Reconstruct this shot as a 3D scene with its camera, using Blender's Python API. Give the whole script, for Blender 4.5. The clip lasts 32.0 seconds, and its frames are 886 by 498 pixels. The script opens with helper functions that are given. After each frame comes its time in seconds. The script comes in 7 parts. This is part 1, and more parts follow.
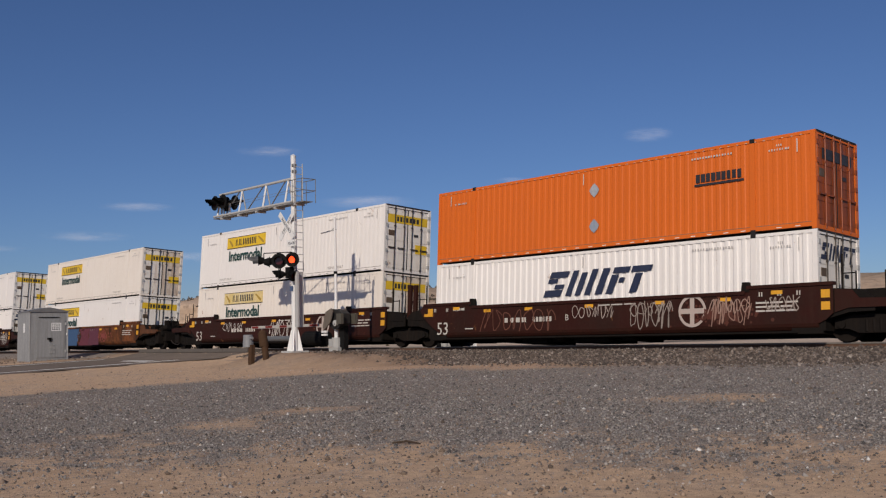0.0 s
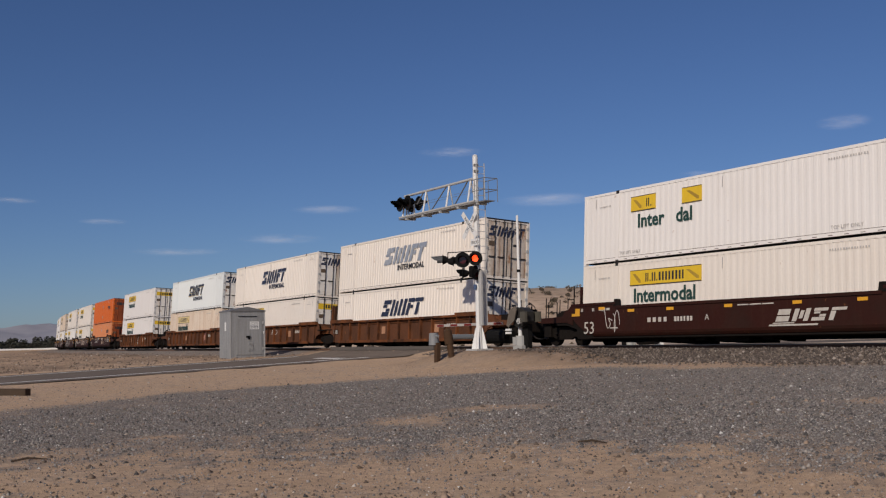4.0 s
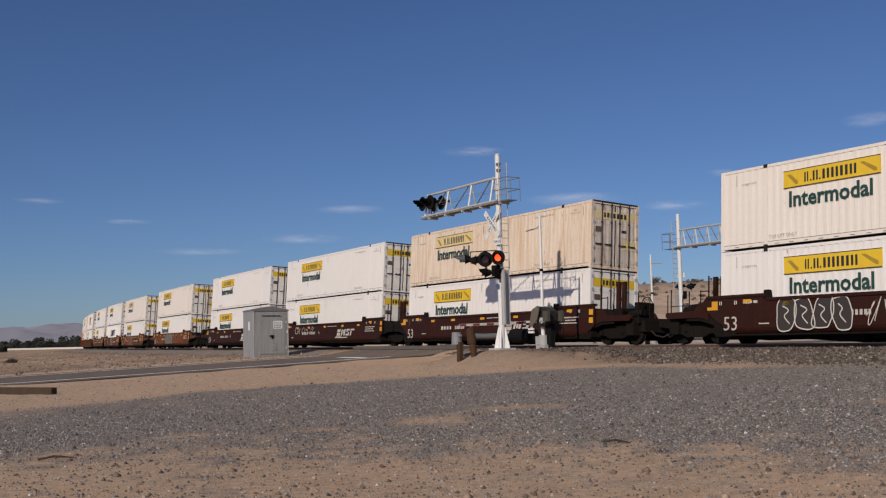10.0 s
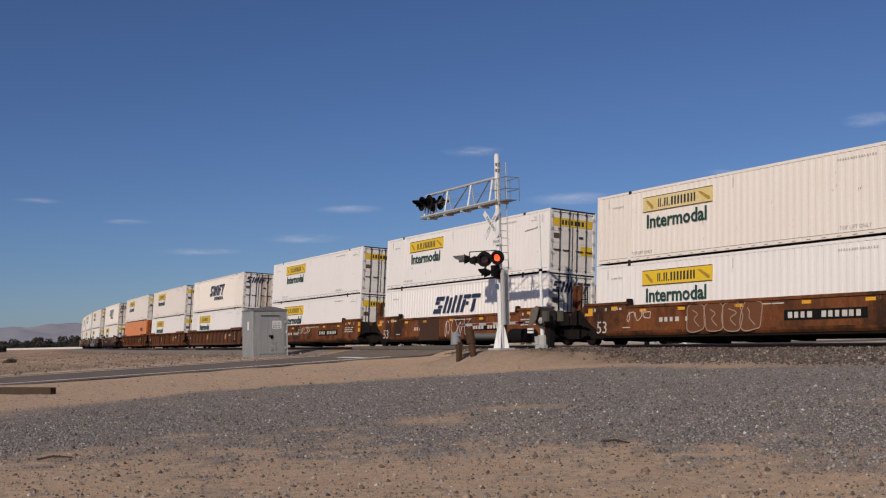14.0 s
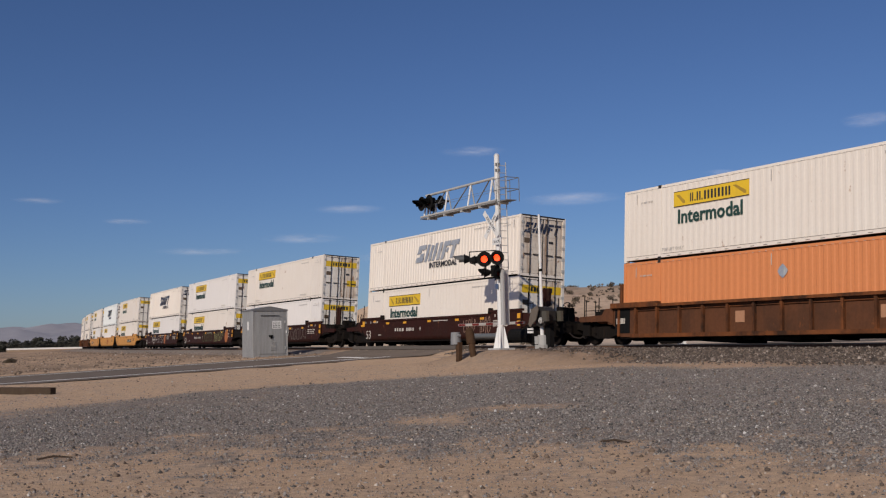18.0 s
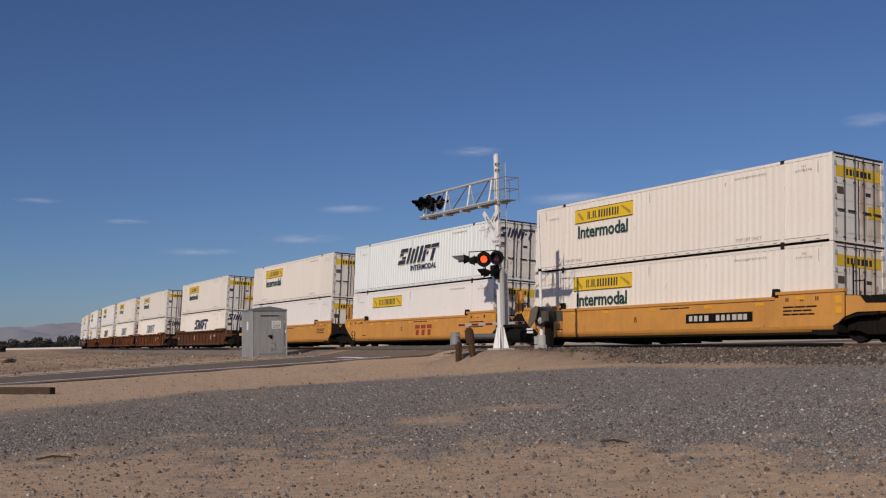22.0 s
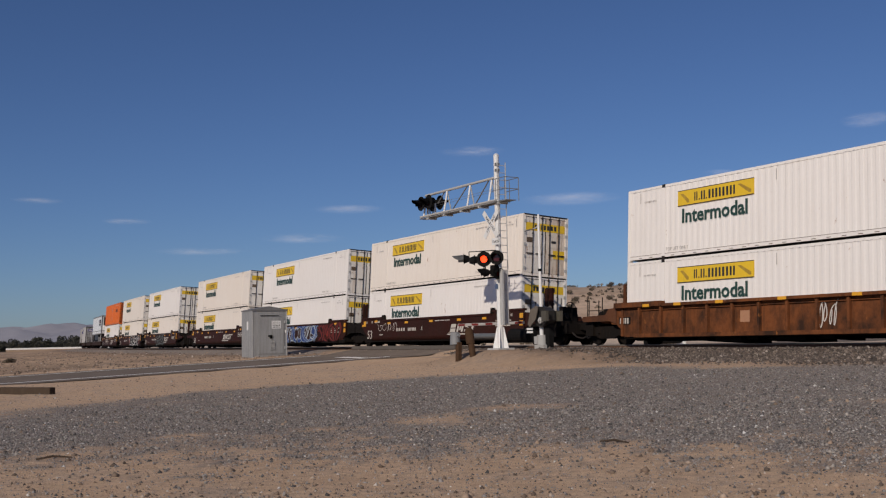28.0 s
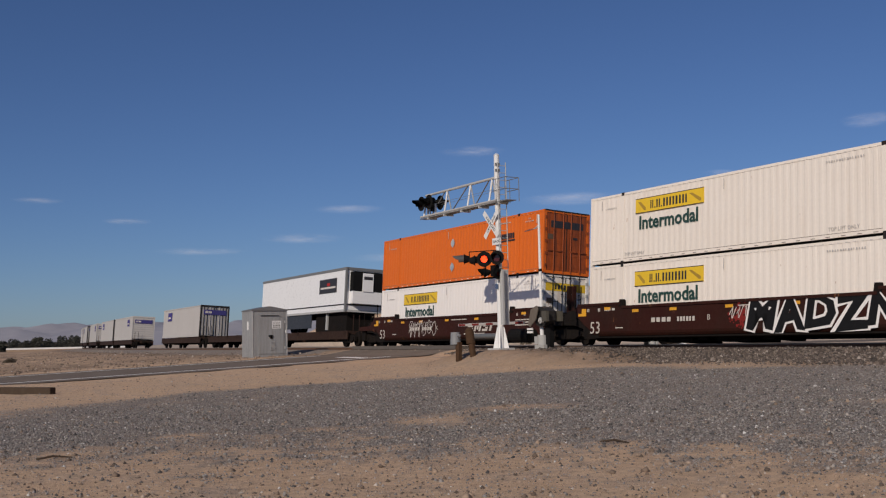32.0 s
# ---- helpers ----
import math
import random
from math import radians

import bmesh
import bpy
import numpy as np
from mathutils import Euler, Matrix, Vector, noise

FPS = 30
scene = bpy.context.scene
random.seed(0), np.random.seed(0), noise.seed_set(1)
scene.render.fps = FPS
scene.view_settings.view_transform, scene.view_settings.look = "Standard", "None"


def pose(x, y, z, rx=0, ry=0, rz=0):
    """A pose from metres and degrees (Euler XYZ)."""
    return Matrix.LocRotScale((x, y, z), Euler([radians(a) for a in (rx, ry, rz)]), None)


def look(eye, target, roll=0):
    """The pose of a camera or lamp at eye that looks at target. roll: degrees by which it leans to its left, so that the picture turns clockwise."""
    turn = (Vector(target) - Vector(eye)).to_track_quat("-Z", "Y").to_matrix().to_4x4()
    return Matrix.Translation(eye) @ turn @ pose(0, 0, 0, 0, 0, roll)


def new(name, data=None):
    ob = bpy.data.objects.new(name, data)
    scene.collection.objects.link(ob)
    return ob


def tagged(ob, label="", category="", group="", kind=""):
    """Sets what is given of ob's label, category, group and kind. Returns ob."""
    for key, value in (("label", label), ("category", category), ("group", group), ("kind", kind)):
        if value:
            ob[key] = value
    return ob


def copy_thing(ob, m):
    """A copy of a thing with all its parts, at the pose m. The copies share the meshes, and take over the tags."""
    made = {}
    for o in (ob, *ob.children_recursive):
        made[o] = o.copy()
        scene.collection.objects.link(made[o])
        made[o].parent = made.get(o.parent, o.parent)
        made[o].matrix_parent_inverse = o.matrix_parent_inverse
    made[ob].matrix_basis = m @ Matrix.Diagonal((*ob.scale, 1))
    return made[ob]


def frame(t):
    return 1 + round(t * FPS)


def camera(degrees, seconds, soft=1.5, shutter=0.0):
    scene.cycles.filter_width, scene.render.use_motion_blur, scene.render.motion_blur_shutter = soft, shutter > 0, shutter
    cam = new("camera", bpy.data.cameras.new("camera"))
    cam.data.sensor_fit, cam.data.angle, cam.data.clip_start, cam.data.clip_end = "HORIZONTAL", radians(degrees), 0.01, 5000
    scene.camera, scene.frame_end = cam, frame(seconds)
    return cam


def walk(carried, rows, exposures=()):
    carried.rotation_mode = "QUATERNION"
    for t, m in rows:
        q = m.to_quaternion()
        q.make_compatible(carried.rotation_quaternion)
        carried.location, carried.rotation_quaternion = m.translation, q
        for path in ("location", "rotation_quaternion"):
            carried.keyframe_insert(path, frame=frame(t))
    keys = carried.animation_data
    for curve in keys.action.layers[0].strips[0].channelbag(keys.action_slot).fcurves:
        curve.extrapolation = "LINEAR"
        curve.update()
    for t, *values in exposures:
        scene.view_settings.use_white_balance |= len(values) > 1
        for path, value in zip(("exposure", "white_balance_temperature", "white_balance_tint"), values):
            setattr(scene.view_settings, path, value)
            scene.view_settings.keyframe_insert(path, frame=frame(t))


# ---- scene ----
# ---------- camera ----------
cam = camera(46.77, 32.0, 1.2)
EYE = Vector((0, 0, 1.5))
PAN = [(0, 2.365, 4.894, -1.25), (1.0, 2.365, 4.894, -1.25), (1.5, 3.31, 4.9, -1.25), (2.0, 5.53, 4.924, -1.25), (2.5, 7.81, 4.957, -1.25),
       (3.0, 9.49, 4.985, -1.24), (3.5, 11.126, 4.999, -1.23), (4.0, 12.587, 5.01, -1.23), (4.5, 13.43, 5.01, -1.23), (5.0, 13.74, 5.007, -1.22),
       (5.6, 13.84, 5.005, -1.22), (6.5, 13.857, 5.003, -1.22), (9.0, 13.857, 5.001, -1.22), (13.0, 13.815, 4.997, -1.21), (19.0, 13.80, 4.997, -1.21),
       (23.0, 13.773, 4.996, -1.2), (28.0, 13.775, 4.993, -1.21), (32.0, 13.792, 4.996, -1.2)]
walk(cam, [(t, pose(*EYE, 90 + b, 0, a) @ pose(0, 0, 0, 0, 0, c)) for t, a, b, c in PAN], exposures=[(0, -0.25), (1, -0.30), (1.5, -0.2), (2, -0.36), (3, -0.36), (4, -0.32), (7, -0.28), (8, -0.11), (9, -0.13), (10, -0.22), (12, -0.21), (18, -0.22), (23, -0.30), (28, -0.31), (32, -0.29)])

# ---------- world and sun ----------
SUN_TO = Vector((0.225, 0.838, -0.50)).normalized()
world = bpy.data.worlds.new("sky")
scene.world = world
world.use_nodes = True
wn = world.node_tree
sky = wn.nodes.new("ShaderNodeTexSky")
sky.sky_type, sky.sun_disc = "NISHITA", False
sky.sun_elevation = math.asin(-SUN_TO.z)
sky.sun_rotation = math.atan2(-SUN_TO.x, -SUN_TO.y)
sky.altitude, sky.air_density, sky.dust_density, sky.ozone_density = 1200, 1.0, 0.8, 4.2
tint = wn.nodes.new("ShaderNodeMix")
tint.data_type, tint.blend_type = "RGBA", "MULTIPLY"
tint.inputs[0].default_value = 1.0
tint.inputs[7].default_value = (0.862, 0.977, 1.262, 1)   # clear dry air: a deeper blue
wn.links.new(sky.outputs[0], tint.inputs[6])
wn.links.new(tint.outputs[2], wn.nodes["Background"].inputs[0])
wn.nodes["Background"].inputs[1].default_value = 0.057
sun = new("sun", bpy.data.lights.new("sun", "SUN"))
sun.data.energy, sun.data.angle, sun.data.color = 3.95, radians(0.55), (1.0, 0.885, 0.75)
sun.matrix_basis = look((0, 0, 60), Vector((0, 0, 60)) + SUN_TO)

# ---------- the track's geometry ----------
HEAD, DIST, RAD, CANT, RAIL = radians(46.19), 28.934, 1074.6, radians(3.78), 1.05
NRM, TAN = Vector((math.cos(HEAD), math.sin(HEAD), 0)), Vector((-math.sin(HEAD), math.cos(HEAD), 0))
ARC = 320.0
CENTRE = NRM * (DIST + RAD)


def rail_pose(s):
    """The pose on the track's centre s metres up the line: x along the travel, y away from the camera's side, z up from the rail tops."""
    a = min(s, ARC) / RAD
    p = CENTRE + (-NRM * math.cos(a) + TAN * math.sin(a)) * RAD
    back = NRM * math.sin(a) + TAN * math.cos(a)
    p += back * max(0.0, s - ARC)
    x = -back
    y = Vector((0, 0, 1)).cross(x)
    m = Matrix((x, y, Vector((0, 0, 1)))).transposed().to_4x4()
    return Matrix.Translation((p.x, p.y, RAIL)) @ m @ Matrix.Rotation(-CANT, 4, "X")


def flat_pose(s):
    """As rail_pose, but upright and at height 0."""
    m = rail_pose(s) @ Matrix.Rotation(CANT, 4, "X")
    m.translation.z = 0
    return m


def line_coords(x, y):
    """Distance s up the line and u towards the camera's side."""
    d = Vector((x, y, 0)) - CENTRE
    s = RAD * math.atan2(d.dot(TAN), -d.dot(NRM))
    if s > ARC:
        m = flat_pose(ARC)
        q = m.inverted() @ Vector((x, y, 0))
        return ARC - q.x, -q.y
    return s, d.length - RAD


# ---------- mesh helpers ----------
def box(bm, x0, x1, y0, y1, z0, z1):
    vs = [bm.verts.new(v) for v in ((x0, y0, z0), (x1, y0, z0), (x1, y1, z0), (x0, y1, z0), (x0, y0, z1), (x1, y0, z1), (x1, y1, z1), (x0, y1, z1))]
    for f in ((3, 2, 1, 0), (4, 5, 6, 7), (0, 1, 5, 4), (1, 2, 6, 5), (2, 3, 7, 6), (3, 0, 4, 7)):
        bm.faces.new([vs[i] for i in f])
    return vs


def prism(bm, outline, y0, y1):
    """An outline of (x, z) pairs, drawn from y0 to y1."""
    a = [bm.verts.new((x, y0, z)) for x, z in outline]
    b = [bm.verts.new((x, y1, z)) for x, z in outline]
    bm.faces.new(a)
    bm.faces.new(b[::-1])
    for i in range(len(a)):
        j = (i + 1) % len(a)
        bm.faces.new((a[i], b[i], b[j], a[j]))


def tube(bm, p, q, r, r2=None, n=8):
    p, q = Vector(p), Vector(q)
    d = q - p
    m = Matrix.Translation((p + q) / 2) @ d.to_track_quat("Z", "Y").to_matrix().to_4x4()
    bmesh.ops.create_cone(bm, cap_ends=True, segments=n, radius1=r, radius2=r if r2 is None else r2, depth=d.length, matrix=m)


def part(name, bm, material, parent=None, label="", smooth=False):
    bmesh.ops.recalc_face_normals(bm, faces=bm.faces)
    me = bpy.data.meshes.new(name)
    bm.to_mesh(me)
    bm.free()
    me.materials.append(material)
    if smooth:
        for f in me.polygons:
            f.use_smooth = True
    ob = new(name, me)
    ob.parent = parent
    return tagged(ob, label)


def share(name, me, parent, m):
    """One more object on a mesh that is there already."""
    ob = new(name, me)
    ob.parent = parent
    ob.matrix_basis = m
    return ob


def lettering(name, text, size, material, parent, m, slant=0.0, wide=1.0, bold=0.0):
    cu = bpy.data.curves.new(name, "FONT")
    cu.body, cu.size, cu.extrude, cu.shear, cu.align_x, cu.align_y = text, size, 0.002, slant, "CENTER", "CENTER"
    cu.resolution_u, cu.offset = 2, bold
    tmp = bpy.data.objects.new(name, cu)
    scene.collection.objects.link(tmp)
    me = bpy.data.meshes.new_from_object(tmp.evaluated_get(bpy.context.evaluated_depsgraph_get()))
    bpy.data.objects.remove(tmp)
    me.materials.clear()
    me.materials.append(material)
    me.transform(m @ Matrix.Diagonal((wide, 1, 1, 1)))
    ob = new(name, me)
    ob.parent = parent
    return ob


def empty(name, label, category, group="", kind=""):
    return tagged(new(name), label, category, group, kind)


NEAR = pose(0, 0, 0, 90, 0, 0)  # text that stands on a face which looks to -y


# ---------- materials ----------
def shader(name, rough=0.6, metal=0.0, gloss=0.5):
    m = bpy.data.materials.new(name)
    m.use_nodes = True
    b = m.node_tree.nodes["Principled BSDF"]
    b.inputs["Roughness"].default_value, b.inputs["Metallic"].default_value = rough, metal
    b.inputs["Specular IOR Level"].default_value = gloss
    return m, m.node_tree, b


def plain(name, colour, rough=0.6, metal=0.0, glow=0.0):
    m, t, b = shader(name, rough, metal)
    b.inputs["Base Color"].default_value = (*colour, 1)
    if glow:
        b.inputs["Emission Color"].default_value, b.inputs["Emission Strength"].default_value = (*colour, 1), glow
    return m


def coords(t, kind="Object", scale=(1, 1, 1), shuffle=True):
    c = t.nodes.new("ShaderNodeTexCoord")
    mp = t.nodes.new("ShaderNodeMapping")
    mp.inputs["Scale"].default_value = scale
    t.links.new(c.outputs[kind], mp.inputs["Vector"])
    if shuffle:
        o = t.nodes.new("ShaderNodeObjectInfo")
        mul = t.nodes.new("ShaderNodeMath")
        mul.operation = "MULTIPLY"
        mul.inputs[1].default_value = 37.0
        t.links.new(o.outputs["Random"], mul.inputs[0])
        t.links.new(mul.outputs[0], mp.inputs["Location"])
    return mp.outputs[0]


def noise_tex(t, vec, scale, detail=4, rough=0.6):
    n = t.nodes.new("ShaderNodeTexNoise")
    n.inputs["Scale"].default_value, n.inputs["Detail"].default_value, n.inputs["Roughness"].default_value = scale, detail, rough
    t.links.new(vec, n.inputs["Vector"])
    return n.outputs["Fac"]


def ramp(t, fac, stops):
    r = t.nodes.new("ShaderNodeValToRGB")
    e = r.color_ramp.elements
    while len(e) < len(stops):
        e.new(0.5)
    for el, (p, c) in zip(e, stops):
        el.position = p
        el.color = (*c, 1) if isinstance(c, tuple) else (c, c, c, 1)
    t.links.new(fac, r.inputs[0])
    return r.outputs[0]


def mix(t, fac, a, b, mode="MIX"):
    n = t.nodes.new("ShaderNodeMix")
    n.data_type, n.blend_type = "RGBA", mode
    for sock, v in ((n.inputs[0], fac), (n.inputs[6], a), (n.inputs[7], b)):
        if isinstance(v, (int, float)):
            sock.default_value = v
        elif isinstance(v, tuple):
            sock.default_value = (*v, 1)
        else:
            t.links.new(v, sock)
    return n.outputs[2]


def bump(t, b, height, strength, dist):
    n = t.nodes.new("ShaderNodeBump")
    n.inputs["Strength"].default_value, n.inputs["Distance"].default_value = strength, dist
    t.links.new(height, n.inputs["Height"])
    t.links.new(n.outputs[0], b.inputs["Normal"])


def painted(name, colour, stain=(0.25, 0.15, 0.08), amount=0.3, rust=0.0, rough=0.5, fade=0.06, streak=0.5, spots=(0.30, 0.13, 0.05), gloss=0.5, cut=0.52, soot=0.0):
    """Weathered paint: blotches, streaks that run down, rust where it is old."""
    m, t, b = shader(name, rough, 0.0, gloss)
    v = coords(t)
    blotch = noise_tex(t, v, 0.5, 5)
    fine = noise_tex(t, v, 9.0, 5)
    down = noise_tex(t, coords(t, scale=(3.2, 3.2, 0.22)), 1.6, 5, 0.65)
    o = t.nodes.new("ShaderNodeObjectInfo")
    shift = ramp(t, o.outputs["Random"], [(0, 1 - fade), (1, 1.0)])
    col = mix(t, 1.0, colour, shift, "MULTIPLY")
    col = mix(t, ramp(t, blotch, [(0.35, 0.0), (0.75, amount)]), col, mix(t, 0.5, colour, stain))
    col = mix(t, ramp(t, down, [(cut, 0.0), (cut + 0.28, min(1.0, amount * streak * 2))]), col, stain)
    col = mix(t, ramp(t, fine, [(0.35, 0.0), (0.75, amount * 0.45)]), col, tuple(c * 0.55 for c in colour))
    if soot:
        smut = noise_tex(t, coords(t, scale=(1.0, 1.0, 0.6)), 0.85, 7, 0.7)
        col = mix(t, ramp(t, smut, [(0.44, 0.0), (0.62, soot)]), col, (0.022, 0.013, 0.009))
    if rust:
        spot = noise_tex(t, coords(t, scale=(1.0, 1.0, 0.5)), 2.6, 8, 0.7)
        col = mix(t, ramp(t, spot, [(0.66 - rust * 0.3, 0.0), (0.72 - rust * 0.2, 0.9)]), col, spots)
    t.links.new(col, b.inputs["Base Color"])
    t.links.new(ramp(t, fine, [(0.2, rough - 0.12), (0.8, rough + 0.15)]), b.inputs["Roughness"])
    bump(t, b, fine, 0.12, 0.01)
    return m


WHITE = painted("white_container_paint", (0.81, 0.775, 0.745), (0.45, 0.36, 0.27), 0.15, 0.02, fade=0.04)
CREAM = painted("cream_container_paint", (0.81, 0.745, 0.672), (0.55, 0.42, 0.31), 0.24, 0.03)
DIRTY = painted("rust_streaked_container_paint", (0.80, 0.68, 0.55), (0.50, 0.28, 0.13), 0.5, 0.12, streak=0.8, cut=0.47)
PALE = painted("pale_blue_container_paint", (0.745, 0.775, 0.77), (0.5, 0.48, 0.42), 0.15)
ORANGE = painted("orange_container_paint", (0.69, 0.138, 0.007), (0.42, 0.09, 0.013), 0.32)
# Orange doors face off the sun: shade put into the paint, with grime streaks.
ORANGE_DOOR = painted("shaded_grimy_orange_door", (0.38, 0.075, 0.010), (0.10, 0.028, 0.010), 0.75, streak=0.8, cut=0.42)
FADED = painted("faded_orange_container_paint", (0.68, 0.245, 0.09), (0.48, 0.18, 0.065), 0.35)
YELLOW = painted("yellow_logo_paint", (0.76, 0.50, 0.025), (0.42, 0.27, 0.05), 0.3)
SCROLL = painted("brown_scroll_print", (0.36, 0.22, 0.03), (0.55, 0.38, 0.05), 0.7)
WORN_YELLOW = painted("worn_yellow_logo_paint", (0.72, 0.55, 0.22), (0.72, 0.66, 0.52), 0.9, 0.0)
DOORW = painted("grimy_door_paint", (0.82, 0.785, 0.73), (0.38, 0.19, 0.07), 0.26, 0.16, streak=1.0, cut=0.55)
DOORR = painted("rusted_door_paint", (0.80, 0.72, 0.62), (0.23, 0.10, 0.035), 0.7, 0.26, streak=0.95, cut=0.46)
PLACARD = painted("brown_placard", (0.10, 0.065, 0.04), (0.25, 0.2, 0.15), 0.5)
PRINT = painted("faint_grey_print", (0.50, 0.475, 0.455), (0.6, 0.56, 0.5), 0.6)
GREEN = painted("dark_green_letter_paint", (0.013, 0.052, 0.042), (0.09, 0.11, 0.1), 0.3)
INK = painted("black_letter_paint", (0.02, 0.02, 0.025), (0.1, 0.09, 0.08), 0.3)
NAVY = painted("navy_letter_paint", (0.017, 0.024, 0.058), (0.09, 0.10, 0.13), 0.35)
GHOST = painted("peeling_grey_blue_letter_paint", (0.26, 0.30, 0.38), (0.62, 0.60, 0.55), 0.9)
STEEL = painted("dark_oily_steel", (0.0085, 0.0072, 0.0065), (0.030, 0.018, 0.012), 0.5, rough=0.8, gloss=0.12)
GRIME = painted("grimy_seam", (0.20, 0.16, 0.12), (0.06, 0.045, 0.035), 0.8)
CASTING = painted("black_casting", (0.018, 0.016, 0.015), (0.06, 0.035, 0.025), 0.4, gloss=0.25)
BARE = painted("door_bar_steel", (0.032, 0.027, 0.024), (0.08, 0.04, 0.02), 0.5, 0.05)
BROWN = painted("mineral_brown_car_paint", (0.033, 0.0082, 0.0055), (0.056, 0.025, 0.016), 0.45, 0.03, rough=0.6, gloss=0.15, soot=0.5)
RUST = painted("rusty_orange_brown_car_paint", (0.195, 0.064, 0.021), (0.06, 0.026, 0.013), 0.9, 0.16, rough=0.8, spots=(0.29, 0.105, 0.028), gloss=0.2, soot=0.9)
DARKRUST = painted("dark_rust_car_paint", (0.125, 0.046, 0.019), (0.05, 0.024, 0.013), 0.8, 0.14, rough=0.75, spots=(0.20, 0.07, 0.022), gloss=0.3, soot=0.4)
AMBER = painted("amber_yellow_car_paint", (0.62, 0.285, 0.06), (0.28, 0.13, 0.04), 0.4, 0.04, rough=0.55, soot=0.12)
MARK = painted("white_car_lettering", (0.55, 0.52, 0.47), (0.3, 0.2, 0.15), 0.5)
REFLECT = painted("yellow_reflector", (0.76, 0.37, 0.02), (0.25, 0.11, 0.03), 0.5, rough=0.5)
GALV = painted("galvanised_steel", (0.44, 0.44, 0.435), (0.28, 0.27, 0.26), 0.35, rough=0.5)
ALU = painted("white_mast_paint", (0.74, 0.74, 0.735), (0.45, 0.43, 0.41), 0.25, rough=0.45)
BLACK = painted("black_signal_paint", (0.007, 0.007, 0.0075), (0.022, 0.02, 0.018), 0.3, rough=0.8, gloss=0.12)
REDGLOW = plain("glowing_red_lens", (1.0, 0.05, 0.009), 0.3, glow=3.2)
REDOFF = plain("dark_red_lens", (0.055, 0.004, 0.004), 0.2)

# ---------- ground ----------
ROAD0, ROAD1 = 43.2, 55.5   # the road's edges, in metres up the line
PROFILE = [(-400, 0.75), (-3.4, 0.75), (-1.7, 0.84), (1.75, 0.95), (3.3, 0.72), (6, 0.62), (12, 0.40), (22, 0.05), (29, 0.0), (60, 0.0)]


def lerp_table(u, table):
    if u <= table[0][0]:
        return table[0][1]
    for (a, p), (b, q) in zip(table, table[1:]):
        if u <= b:
            return p + (q - p) * (u - a) / (b - a)
    return table[-1][1]


def smooth(a, b, x):
    k = min(1.0, max(0.0, (x - a) / (b - a)))
    return k * k * (3 - 2 * k)


def mound(s, u):
    return ((s - 31.6) / (5.0 if s > 31.6 else 7.0)) ** 2 + ((u - 5.4) / (3.7 if u > 5.4 else 2.6)) ** 2


def base_height(s, u):
    z = lerp_table(u, PROFILE)
    # the sand heap round the signal's foundation
    k = mound(s, u)
    return max(z, z + (1.02 - z) * smooth(1.0, 0.25, k)) if k < 1 else z


def hill_height(x, y):
    """The sandy bluff behind the line, by its bearing and distance from the camera."""
    r = math.hypot(x, y)
    yaw = math.degrees(math.atan2(-x, y))
    top = lerp_table(-yaw, [(-23, 0.0), (-20.5, 3.4), (-18, 5.6), (-14.2, 7.7), (-4, 7.9), (8, 7.8), (30, 8.6), (60, 8), (80, 0)])
    return top * smooth(88, 150, r)


def ground_height(x, y, rough=True):
    s, u = line_coords(x, y)
    z = base_height(s, u)
    road = smooth(ROAD0 - 0.9, ROAD0 - 0.1, s) * smooth(ROAD1 + 0.9, ROAD1 + 0.1, s)
    if u > 2.6 or u < -2.6:
        z -= 0.10 * road
    if rough:
        if u < -30:
            h = hill_height(x, y)
            z += h + (h * 0.09) * noise.fractal((x * 0.035, y * 0.035, 0), 1.0, 2.0, 5) + 0.02 * h * noise.noise((x * 0.3, y * 0.3, 3))
        z += (0.05 * noise.noise((x * 0.16, y * 0.16, 1)) + 0.018 * noise.noise((x * 0.9, y * 0.9, 2)) + 0.008 * noise.noise((x * 3.1, y * 3.1, 5))) * (1 - road) * (0.35 if abs(u) < 3.4 else 1.0)
    return z


def far_edge(x):
    return lerp_table(x, [(-40, 9), (-22, 14), (-17.3, 19.8), (-15, 24), (-13.4, 27), (-9, 29.8), (-4, 31.5), (6, 27.5), (30, 8)])


# bare sandy spots in the gravel: place, breadth and depth
SPOTS = [(-4.6, 17.2, 0.8, 1.0), (-6.1, 16.0, 0.5, 0.4), (-3.0, 19.0, 1.2, 0.7), (4.0, 18.0, 1.5, 0.8)]


